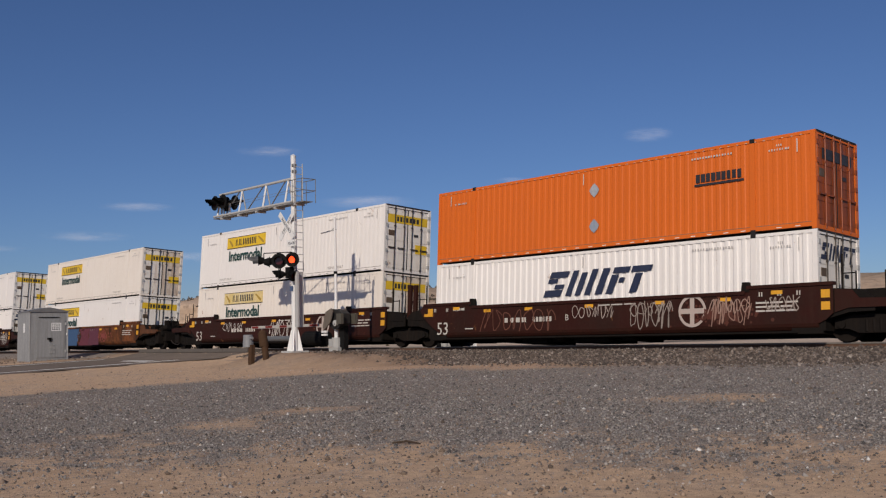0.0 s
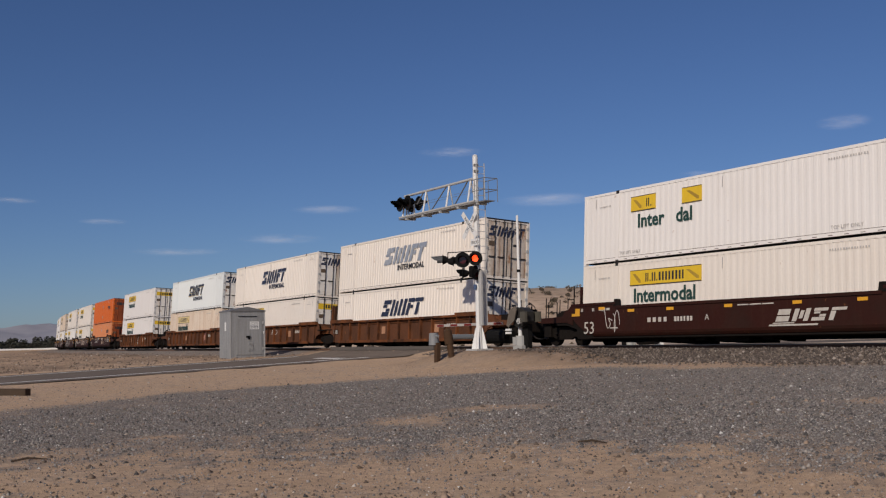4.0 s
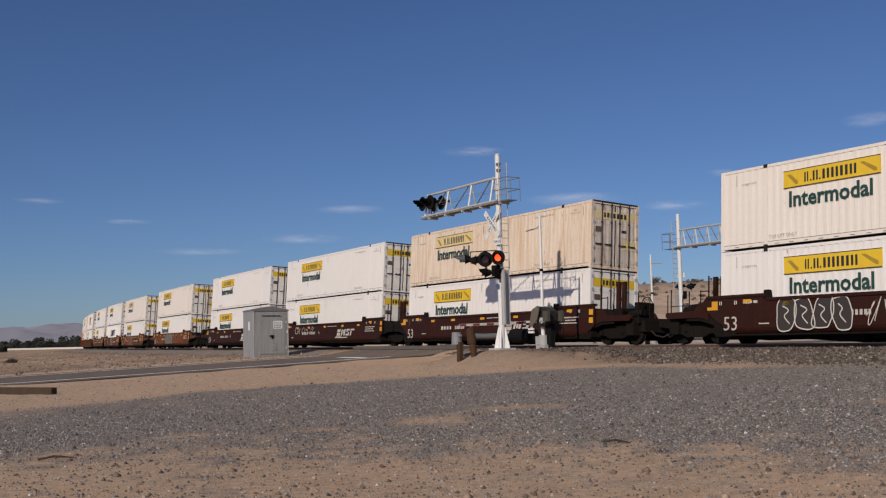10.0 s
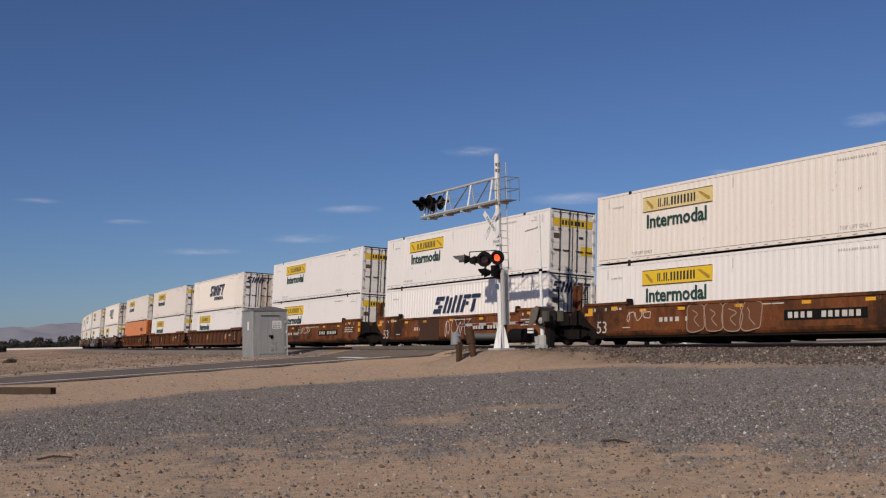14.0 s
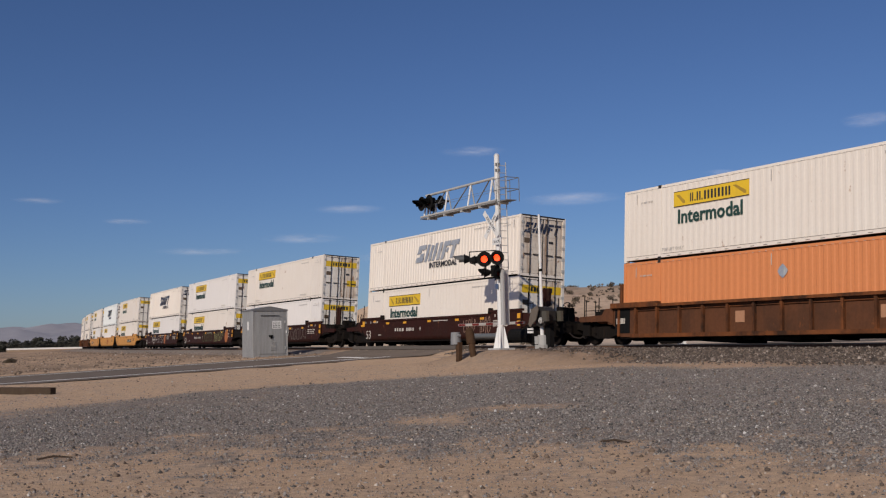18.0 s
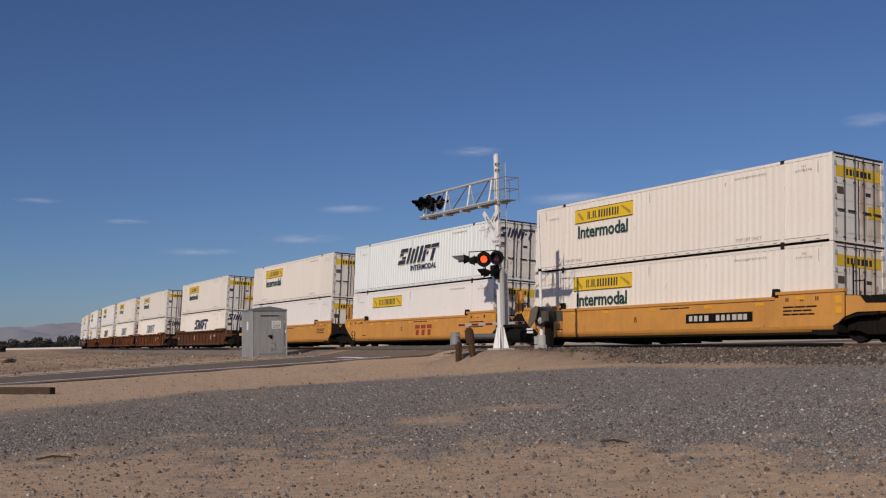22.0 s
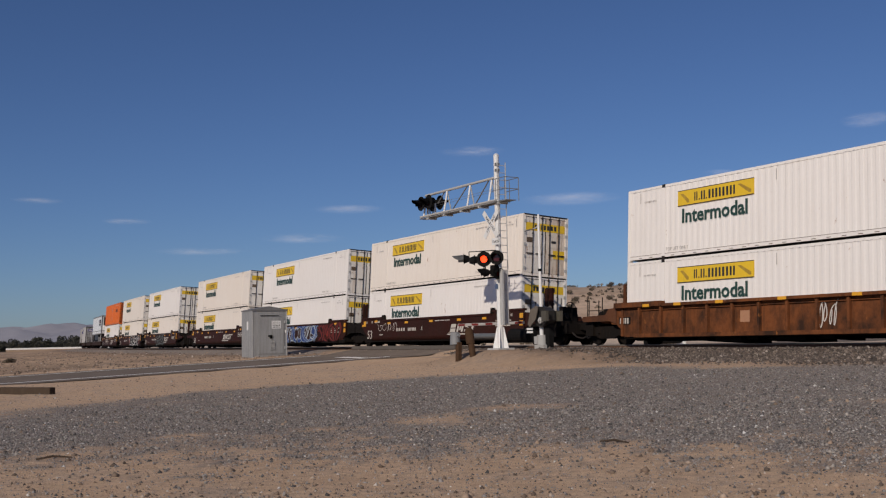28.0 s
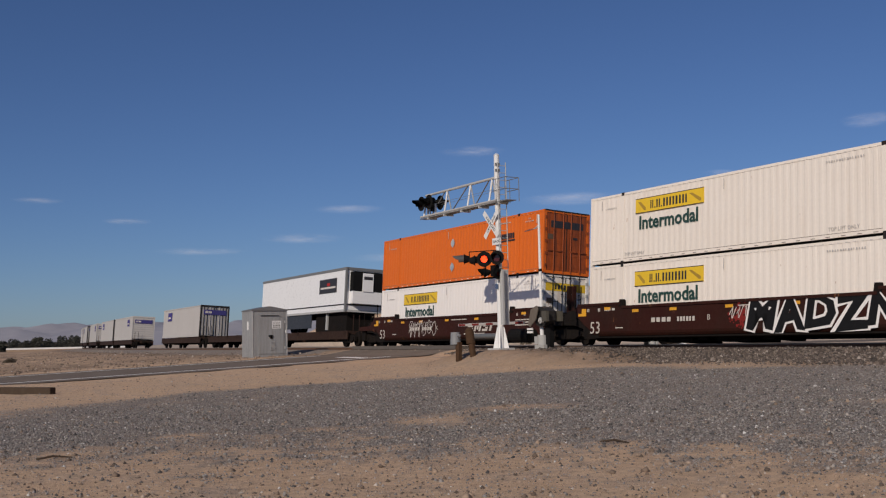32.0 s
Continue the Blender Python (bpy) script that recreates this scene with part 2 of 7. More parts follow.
def gravel_cover(x, y, s, u):
    """How thickly grey gravel covers the sand, 0 to 1: a dense band that thins out in patches towards the camera."""
    wob = noise.fractal((x * 0.33, y * 0.33, 8), 0.6, 2.1, 6)
    fleck = noise.fractal((x * 1.5, y * 1.1, 5), 0.5, 2.2, 4)
    right = smooth(-6, 2, x)
    left = smooth(-12, -18, x)
    near = smooth(9.3 - 1.2 * right, 21.0 - 3.8 * right + 2.5 * left, math.hypot(x, y))
    streak = noise.fractal((x * 0.9, y * 2.4, 12), 0.5, 2.2, 5)
    k = smooth(0.05, 0.95, near + 0.22 * wob + (0.34 * fleck + 0.30 * streak) * (1 - 0.75 * near)) * smooth(far_edge(x) + 1.1 + 1.4 * left, far_edge(x) - 1.1 - 2.4 * left, y + wob * 0.8 + 0.8 * fleck * left) * (0.4 + 0.6 * smooth(-19, -10, x + 2.5 * wob + fleck))
    for a, c, w, d in SPOTS:
        q = ((x - a) / w) ** 2 + ((y - c) / d) ** 2
        if q < 2.5:
            k *= 1 - 0.6 * smooth(1.7, 0.2, q + 0.6 * wob + 0.5 * fleck)
    if u < 9:
        wide = 0.5 * smooth(31.0, 27.5, s)
        k *= 0.35 + wide + (0.65 - wide) * smooth(4.5, 8.2, u + 1.4 * wob)
    return k


def make_ground():
    m, t, b = shader("desert_ground", 1.0, 0.0, 0.05)
    geo = t.nodes.new("ShaderNodeNewGeometry")
    v = geo.outputs["Position"]
    big, mid, fine, grit = noise_tex(t, v, 0.16, 5), noise_tex(t, v, 0.9, 6), noise_tex(t, v, 7.0, 8, 0.7), noise_tex(t, v, 38.0, 4, 0.7)
    sand = mix(t, ramp(t, mid, [(0.3, 0.0), (0.75, 1.0)]), (0.53, 0.368, 0.246), (0.69, 0.49, 0.336))
    sand = mix(t, ramp(t, fine, [(0.45, 0.0), (0.72, 0.6)]), sand, (0.34, 0.235, 0.16))
    sand = mix(t, ramp(t, grit, [(0.55, 0.0), (0.8, 0.5)]), sand, (0.20, 0.145, 0.105))
    # rough trodden ground past the road
    wild = t.nodes.new("ShaderNodeAttribute")
    wild.attribute_name = "wild"
    clod = noise_tex(t, v, 0.55, 9, 0.78)
    rough = mix(t, ramp(t, clod, [(0.36, 0.0), (0.62, 1.0)]), (0.085, 0.062, 0.047), (0.31, 0.22, 0.158))
    sand = mix(t, wild.outputs["Fac"], sand, rough)
    pale = t.nodes.new("ShaderNodeAttribute")
    pale.attribute_name = "pale"
    sand = mix(t, pale.outputs["Fac"], sand, mix(t, ramp(t, mid, [(0.3, 0.0), (0.7, 1.0)]), (0.60, 0.50, 0.41), (0.70, 0.60, 0.50)))
    # bands in the bluff's slope
    strata = noise_tex(t, coords(t, "Object", (0.03, 0.03, 1.1), False), 1.0, 6, 0.65)
    sep = t.nodes.new("ShaderNodeSeparateXYZ")
    t.links.new(v, sep.inputs[0])
    scrub = noise_tex(t, v, 0.55, 8, 0.75)
    slope = mix(t, ramp(t, strata, [(0.36, 0.0), (0.62, 1.0)]), (0.42, 0.30, 0.215), (0.60, 0.445, 0.33))
    upper = t.nodes.new("ShaderNodeMapRange")
    upper.inputs[1].default_value, upper.inputs[2].default_value = 6.6, 8.4
    t.links.new(sep.outputs[2], upper.inputs[0])
    brush = mix(t, ramp(t, scrub, [(0.35, 0.0), (0.65, 1.0)]), (0.44, 0.33, 0.245), (0.22, 0.168, 0.12))
    slope = mix(t, upper.outputs[0], slope, brush)
    slope = mix(t, ramp(t, scrub, [(0.52, 0.0), (0.62, 0.5)]), slope, (0.16, 0.12, 0.088))
    high = t.nodes.new("ShaderNodeMapRange")
    high.inputs[1].default_value, high.inputs[2].default_value = 1.5, 2.6
    t.links.new(sep.outputs[2], high.inputs[0])
    sand = mix(t, high.outputs[0], sand, slope)
    stone = mix(t, ramp(t, grit, [(0.35, 0.0), (0.7, 1.0)]), (0.105, 0.096, 0.094), (0.36, 0.318, 0.294))
    stone = mix(t, ramp(t, fine, [(0.4, 0.0), (0.8, 0.55)]), stone, (0.30, 0.24, 0.19))
    att = t.nodes.new("ShaderNodeAttribute")
    att.attribute_name = "gravel"
    edge = t.nodes.new("ShaderNodeMath")
    edge.operation = "ADD"
    t.links.new(att.outputs["Fac"], edge.inputs[0])
    t.links.new(ramp(t, mid, [(0.25, 0.0), (0.75, 0.5)]), edge.inputs[1])
    edge2 = t.nodes.new("ShaderNodeMath")
    edge2.operation = "ADD"
    t.links.new(edge.outputs[0], edge2.inputs[0])
    t.links.new(ramp(t, fine, [(0.3, 0.0), (0.7, 0.35)]), edge2.inputs[1])
    col = mix(t, ramp(t, edge2.outputs[0], [(0.5, 0.0), (1.15, 1.0)]), sand, stone)
    col = mix(t, ramp(t, big, [(0.3, 0.0), (0.7, 0.18)]), col, (0.42, 0.31, 0.215))
    t.links.new(col, b.inputs["Base Color"])
    bump(t, b, mix(t, 0.5, fine, grit), 0.9, 0.04)

    rings = [0.0, 1.5]
    while rings[-1] < 4600:
        r = rings[-1]
        rings.append(r * 1.022 + 0.05 if r < 190 else r * 1.06)
    angles = []
    a = -180.0
    while a < 180:
        angles.append(a)
        a += 0.45 if -42 <= a < 30 else 3.0
    verts, faces, gravel, wilds, pales = [(0, 0, ground_height(0, 0))], [], [0.0], [0.0], [0.0]
    n = len(angles)
    for r in rings[1:]:
        for a in angles:
            x, y = r * math.sin(radians(a)), r * math.cos(radians(a))
            verts.append((x, y, ground_height(x, y)))
            s, u = line_coords(x, y)
            band = gravel_cover(x, y, s, u) if 8 < r < 60 else 0.0
            ball = smooth(6.0, 2.9, abs(u) + 0.8 * noise.noise((x * 0.5, y * 0.5, 3))) * (1.0 if s < 40 or s > 58 else 0.2)
            gravel.append(max(band * 0.72, ball * 0.85, 0.10))
            wild = smooth(ROAD1 + 0.5, ROAD1 + 4, s) * (0.55 + 0.45 * noise.noise((x * 0.12, y * 0.05, 6)))
            wild += 0.7 * smooth(8, 4, u) * smooth(ROAD1, ROAD1 + 1, s)
            wild += 0.6 * smooth(1.5, 0.5, mound(s, u)) + 0.6 * smooth(9, 5, u) * smooth(31.5, 29.5, s)
            for lane in (13.5, 15.3, 22.0, 24.0):   # wheel tracks along the line
                wild -= 0.5 * smooth(0.45, 0.1, abs(u - lane - 2.0 * noise.noise((s * 0.02, lane, 1)))) * (1 if s > ROAD1 + 1 else 0)
            pales.append(0.6 * smooth(-6, -12, u))
            wilds.append(min(1.0, max(0.0, wild)) if u > -30 else 0.0)
    for k in range(n):
        faces.append((0, 1 + k, 1 + (k + 1) % n))
    for i in range(len(rings) - 2):
        o = 1 + i * n
        for k in range(n):
            faces.append((o + k, o + n + k, o + n + (k + 1) % n, o + (k + 1) % n))
    me = bpy.data.meshes.new("ground")
    me.from_pydata(verts, [], faces)
    at = me.attributes.new("gravel", "FLOAT", "POINT")
    at.data.foreach_set("value", gravel)
    at = me.attributes.new("wild", "FLOAT", "POINT")
    at.data.foreach_set("value", wilds)
    at = me.attributes.new("pale", "FLOAT", "POINT")
    at.data.foreach_set("value", pales)
    for f in me.polygons:
        f.use_smooth = True
    me.materials.append(m)
    tagged(new("ground", me), "dry tan desert sand with grey gravel and low bluffs", "ground", kind="structure")


make_ground()


def make_road():
    m, t, b = shader("asphalt", 1.0, 0.0, 0.02)
    v = t.nodes.new("ShaderNodeNewGeometry").outputs["Position"]
    g = noise_tex(t, v, 60, 3)
    col = mix(t, ramp(t, noise_tex(t, v, 0.6, 5), [(0.3, 0.0), (0.7, 1.0)]), (0.135, 0.107, 0.090), (0.185, 0.150, 0.126))
    col = mix(t, ramp(t, g, [(0.4, 0.0), (0.75, 0.5)]), col, (0.26, 0.235, 0.21))
    t.links.new(col, b.inputs["Base Color"])
    bump(t, b, g, 0.4, 0.006)
    line = painted("white_road_paint", (0.80, 0.785, 0.76), (0.5, 0.46, 0.42), 0.2, rough=1.0, gloss=0.0)

    def strip(bm, s0, s1, us, lift):
        rows = []
        for u in us:
            row = []
            for k in range(5):
                s = s0 + (s1 - s0) * k / 4
                p = flat_pose(s) @ Vector((0, -u, 0))
                row.append(bm.verts.new((p.x, p.y, base_height(s, u) - (0.02 if abs(u) > 3 else 0) + lift)))
            rows.append(row)
        for a, c in zip(rows, rows[1:]):
            for k in range(4):
                bm.faces.new((a[k], a[k + 1], c[k + 1], c[k]))

    near = [1.72 + 0.4 * k for k in range(170)]
    bm = bmesh.new()
    strip(bm, ROAD0, ROAD1, near, 0.0)
    strip(bm, ROAD0, ROAD1, [-u for u in near], 0.0)
    road = part("road", bm, m)
    tagged(road, "grey asphalt two-lane road leading over the railway", "road", kind="structure")
    for s in (44.9, 53.8):
        bm = bmesh.new()
        strip(bm, s - 0.1, s + 0.3, [u for u in near if u > 4.5], 0.006)
        part("edge_line", bm, line, road)
    bm = bmesh.new()
    strip(bm, 46.0, 49.0, [5.2 + 0.15 * k for k in range(5)], 0.006)
    part("stop_line", bm, line, road)


make_road()


# ---------- the railway ----------
def make_track():
    track = empty("railway_track", "curved railway track on grey-brown ballast with worn steel rails", "track", kind="structure")
    head = painted("worn_rail_steel", (0.17, 0.15, 0.135), (0.10, 0.065, 0.045), 0.4, rough=0.5, gloss=0.3)
    web = painted("rusty_rail_steel", (0.11, 0.055, 0.032), (0.05, 0.03, 0.02), 0.5, rough=0.8)
    for y in (-0.755, 0.755):
        for nm, prof, mt in (("rail", [(-0.07, -0.17), (0.07, -0.17), (0.07, -0.155), (0.012, -0.13), (0.012, -0.045), (-0.012, -0.045), (-0.012, -0.13), (-0.07, -0.155)], web),
                             ("rail_head", [(-0.036, -0.045), (0.036, -0.045), (0.036, -0.006), (0.026, 0.0), (-0.026, 0.0), (-0.036, -0.006)], head)):
            bm = bmesh.new()
            rows = []
            for k in range(-145, 185):
                m = rail_pose(k * 6.0)
                rows.append([bm.verts.new(m @ Vector((0, y + a, c))) for a, c in prof])
            for a, c in zip(rows, rows[1:]):
                for i in range(len(prof)):
                    j = (i + 1) % len(prof)
                    bm.faces.new((a[i], a[j], c[j], c[i]))
            part(nm, bm, mt, track)
    bm = bmesh.new()
    box(bm, -0.115, 0.115, -1.3, 1.3, -0.33, -0.155)
    tie = part("tie", bm, painted("tarred_wood", (0.075, 0.055, 0.042), (0.14, 0.11, 0.09), 0.6, rough=0.9), track)
    tie.matrix_basis = rail_pose(-14)
    for k in range(1, 125):
        s = -14 + 0.52 * k
        if not ROAD0 - 0.5 < s < ROAD1 + 0.5:
            share("tie", tie.data, track, rail_pose(s))
    # rubber and concrete panels in the crossing
    conc = painted("crossing_concrete", (0.12, 0.105, 0.095), (0.07, 0.06, 0.052), 0.5, rough=0.9, gloss=0.2)
    for y0, y1 in ((-1.75, -0.84), (-0.66, 0.66), (0.84, 1.75)):
        bm = bmesh.new()
        box(bm, -1.22, 1.22, y0, y1, -0.2, -0.012)
        first = part("crossing_panel", bm, conc, track)
        first.matrix_basis = rail_pose(ROAD0 + 1.25)
        for k in range(1, 5):
            share("crossing_panel", first.data, track, rail_pose(ROAD0 + 1.25 + 2.46 * k))


make_track()

# ---------- containers ----------
LONG, TALL, HALF = 16.154, 2.896, 1.30
PITCH = 0.288
MADE = {}


def corrugated(bm, y, out, z0, z1, x0, x1, depth=0.032):
    """A pressed steel side from x0 to x1; out is the sign of its outer side."""
    pts = []
    n = round((x1 - x0) / PITCH)
    p = (x1 - x0) / n
    for k in range(n):
        a = x0 + k * p
        pts += [(a, 0), (a + 0.36 * p, 0), (a + 0.5 * p, -depth), (a + 0.86 * p, -depth)]
    pts.append((x1, 0))
    low = [bm.verts.new((x, y + out * d, z0)) for x, d in pts]
    top = [bm.verts.new((x, y + out * d, z1)) for x, d in pts]
    for i in range(len(pts) - 1):
        bm.faces.new((low[i], low[i + 1], top[i + 1], top[i]))


def slanted_bars(bm, x0, z0, w, h, lean, y):
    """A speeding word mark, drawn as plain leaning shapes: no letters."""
    q = lean * h

    def slab(a, c, lo, hi):
        vs = [bm.verts.new((px, y, z0 + h * pz)) for px, pz in ((x0 + w * a + q * lo, lo), (x0 + w * c + q * lo, lo), (x0 + w * c + q * hi, hi), (x0 + w * a + q * hi, hi))]
        bm.faces.new(vs)

    slab(0.0, 0.19, 0.0, 0.27), slab(0.0, 0.10, 0.54, 0.72), slab(0.09, 0.19, 0.30, 0.48), slab(0.0, 0.20, 0.75, 1.0)
    slab(0.24, 0.30, 0.0, 1.0), slab(0.34, 0.40, 0.0, 0.9), slab(0.44, 0.50, 0.0, 1.0)
    slab(0.55, 0.62, 0.0, 1.0)
    slab(0.66, 0.73, 0.0, 0.72), slab(0.66, 0.82, 0.77, 1.0), slab(0.75, 0.80, 0.40, 0.60)
    slab(0.89, 0.96, 0.0, 0.72), slab(0.84, 1.03, 0.77, 1.0)


def block_mark(bm, x0, z0, w, h, lean, y):
    """A wide leaning railway mark over a long swoosh, drawn as plain shapes: no letters."""
    def slab(a, c, lo, hi):
        bm.faces.new([bm.verts.new((x0 + w * px + lean * h * pz, y, z0 + h * pz)) for px, pz in ((a, lo), (c, lo), (c, hi), (a, hi))])

    for a, c, lo, hi in ((0.0, 0.20, 0.0, 0.44), (0.0, 0.19, 0.54, 1.0), (0.25, 0.32, 0.0, 1.0), (0.345, 0.40, 0.2, 0.85), (0.42, 0.49, 0.0, 1.0),
                         (0.54, 0.73, 0.0, 0.27), (0.55, 0.64, 0.55, 0.72), (0.64, 0.73, 0.30, 0.50), (0.54, 0.74, 0.76, 1.0), (0.79, 0.86, 0.0, 0.72), (0.79, 1.0, 0.77, 1.0)):
        slab(a, c, lo, hi)
    slab(-0.08, 0.66, -0.36, -0.22)
    slab(-0.03, 0.30, -0.17, -0.08)


def bars_row(bm, x0, x1, z0, z1, y, count, seed=1, gap=0.28):
    """Small writing, as plain bars on a face that looks to -y."""
    rng = random.Random(seed)
    w = (x1 - x0) / count
    for k in range(count):
        a = x0 + k * w
        cut = w * (1 - gap * rng.uniform(0.6, 1.4))
        vs = [bm.verts.new((x, y, z)) for x, z in ((a, z0), (a + cut, z0), (a + cut, z1), (a, z1))]
        bm.faces.new(vs)


def container(kind):
    """kind: livery and state. Local x runs to the doors, the face to -y is the one towards the road's camera side."""
    if kind in MADE:
        return copy_thing(MADE[kind], Matrix())
    livery, state = kind
    paint = {"white": WHITE, "cream": CREAM, "dirty": DIRTY, "worn": CREAM, "peeled": CREAM, "patched": WHITE, "mute": WHITE, "pale": PALE, "ghost": CREAM, "bright": ORANGE, "faded": FADED, "grey": GALV}[state]
    words = {"white": "white", "cream": "cream", "dirty": "rust-streaked cream", "worn": "cream", "peeled": "cream", "patched": "white", "mute": "white", "pale": "pale blue-white", "ghost": "cream", "bright": "bright orange", "faded": "faded orange", "grey": "grey"}[state]
    marks = {"yellow": {"worn": "a worn yellow panel and green lettering", "dirty": "a worn yellow panel and green lettering", "patched": "a half-missing yellow panel and lettering", "mute": "a lone yellow panel and no lettering"}.get(state, "a yellow panel and green lettering"),
             "slant": "a peeling slanted word mark" if state in ("ghost", "peeled") else "a slanted navy word mark", "plate": "a black underlined word mark", "bare": "plain doors", "slant2": "a slanted navy word mark and lettering"}[livery]
    top = empty("container", f"{words} steel container with {marks}", "container", "stacked containers on the train")
    y = -HALF
    # shell: sides, roof, front, floor
    for side in (-1, 1):
        deeps = {"yellow": (0.006, 0.0085), "plate": (0.008, 0.012)}.get(livery, (0.022, 0.028))
        bm = bmesh.new()
        for x0, x1, deep in ((-7.937, -6.13, deeps[0]), (-5.95, 5.95, deeps[1]), (6.13, 7.937, deeps[0])):
            corrugated(bm, side * (HALF - 0.012), side, 0.20, TALL - 0.10, x0, x1, deep)
            if side < 0 or x1 > 7:
                part("side_panel", bm, paint, top)
                bm = bmesh.new()
        bm.free()
    bm = bmesh.new()
    box(bm, -8.07, 8.06, -HALF + 0.04, HALF - 0.04, TALL - 0.05, TALL - 0.015)
    part("roof", bm, paint, top)
    bm = bmesh.new()
    box(bm, -8.05, 8.0, -HALF + 0.05, HALF - 0.05, 0.075, 0.16)
    part("floor", bm, STEEL, top)
    bm = bmesh.new()
    box(bm, -8.06, -8.02, -HALF + 0.1, HALF - 0.1, 0.15, TALL - 0.08)
    for k in range(8):
        box(bm, -8.077, -8.055, -1.1 + k * 0.29, -1.0 + k * 0.29, 0.2, TALL - 0.15)
    part("front_wall", bm, paint, top)
    for side in (-1, 1):
        a, c = sorted((side * HALF, side * (HALF - 0.07)))
        bm = bmesh.new()
        box(bm, -8.077, 8.077, a, c, TALL - 0.105, TALL - 0.004)
        part("top_rail", bm, paint, top)
        bm = bmesh.new()
        box(bm, -8.077, 8.077, a, c, 0.072, 0.205)
        part("bottom_rail", bm, paint, top)
        for x in (-8.0, 8.0):
            bm = bmesh.new()
            box(bm, x - 0.075, x + 0.075, *sorted((side * (HALF + 0.002), side * (HALF - 0.16))), 0.0, TALL)
            part("corner_post", bm, paint, top)
        posts, lugs = bmesh.new(), bmesh.new()
        for x in (-6.04, 6.04):
            box(posts, x - 0.088, x + 0.088, *sorted((side * (HALF + 0.003), side * (HALF - 0.05))), 0.1, TALL - 0.1)
            for z0, z1 in ((TALL - 0.115, TALL + 0.015), (-0.012, 0.115)):
                box(lugs, x - 0.085, x + 0.085, *sorted((side * (HALF + 0.006), side * (HALF - 0.16))), z0, z1)
                if side < 0:
                    part("lift_casting", lugs, CASTING, top)
                    lugs = bmesh.new()
            if side < 0:
                part("lift_post", posts, paint, top)
                posts = bmesh.new()
        if side > 0:   # the far side's posts and castings
            part("lift_post", posts, paint, top)
            part("lift_casting", lugs, CASTING, top)
        else:
            posts.free()
            lugs.free()
    # slots along the bottom rail
    bm = bmesh.new()
    for k in range(26):
        x = -7.4 + k * 0.592
        if abs(abs(x) - 6.04) > 0.25:
            box(bm, x, x + 0.17, y - 0.003, y + 0.01, 0.10, 0.125)
    tagged(part("slot_strip", bm, WHITE if livery == "plate" else GRIME, top), kind="stuff")
    bm = bmesh.new()
    for x0, x1 in ((-7.92, -6.13), (-5.95, 5.95), (6.13, 7.92)):
        box(bm, x0, x1, y - 0.004, y + 0.01, 0.196, 0.212)
    part("rail_seam", bm, GRIME, top)
    # doors
    for side in (-1, 1):
        bm = bmesh.new()
        box(bm, 8.0, 8.045, *sorted((side * 0.012, side * 1.17)), 0.13, TALL - 0.13)
        for z in (0.42, 0.95, 1.48, 2.02, 2.5):
            box(bm, 8.035, 8.055, *sorted((side * 0.06, side * 1.12)), z - 0.11, z + 0.11)
        door = part("door", bm, ORANGE_DOOR if livery == "plate" else DOORR if state in ("cream", "worn") and side > 0 or state in ("dirty", "ghost") else DOORW, top)
        for dy in (0.22, 0.74):
            bm = bmesh.new()
            tube(bm, (8.085, side * dy, 0.06), (8.085, side * dy, TALL - 0.03), 0.021, n=6)
            for z in (0.16, 1.05, 2.0, TALL - 0.16):
                box(bm, 8.05, 8.105, side * dy - 0.035, side * dy + 0.035, z - 0.03, z + 0.03)
            box(bm, 8.07, 8.11, *sorted((side * dy, side * (dy + 0.34))), 1.02, 1.07)
            part("lock_rod", bm, ORANGE_DOOR if livery == "plate" else BARE, door)
        bm = bmesh.new()
        tube(bm, (8.07, side * 1.225, 0.2), (8.07, side * 1.225, TALL - 0.2), 0.014, n=6)
        for z in (0.35, 0.9, 1.45, 2.0, 2.55):
            box(bm, 8.04, 8.095, *sorted((side * 1.13, side * 1.245)), z - 0.07, z + 0.07)
        part("hinge", bm, ORANGE_DOOR if livery == "plate" else GALV, door)
    bm = bmesh.new()
    box(bm, 8.0, 8.066, -1.2, 1.2, TALL - 0.117, TALL)
    part("door_header", bm, paint, top)
    bm = bmesh.new()
    box(bm, 8.0, 8.07, -1.2, 1.2, 0.0, 0.13)
    part("door_sill", bm, paint, top)
    for y0, z0, w, h, mt in ((0.36, 1.62, 0.24, 0.11, INK), (-1.06, 1.56, 0.30, 0.24, PLACARD)):
        bm = bmesh.new()
        box(bm, 8.05, 8.064, y0, y0 + w, z0, z0 + h)
        part("placard", bm, mt, top)
    # rubber seals round the two doors
    bm = bmesh.new()
    for y0, y1, z0, z1 in ((-0.02, 0.02, 0.13, TALL - 0.13), (-1.232, -1.172, 0.06, TALL - 0.06), (1.172, 1.232, 0.06, TALL - 0.06), (-1.17, 1.17, 0.115, 0.14), (-1.17, 1.17, TALL - 0.14, TALL - 0.115)):
        box(bm, 8.0, 8.058, y0, y1, z0, z1)
    part("door_seal", bm, CASTING, top)
    bm = bmesh.new()
    box(bm, 7.96, 8.083, -1.235, 1.235, TALL - 0.045, TALL + 0.014)
    part("header_bar", bm, CASTING, top)
    e = y - 0.014
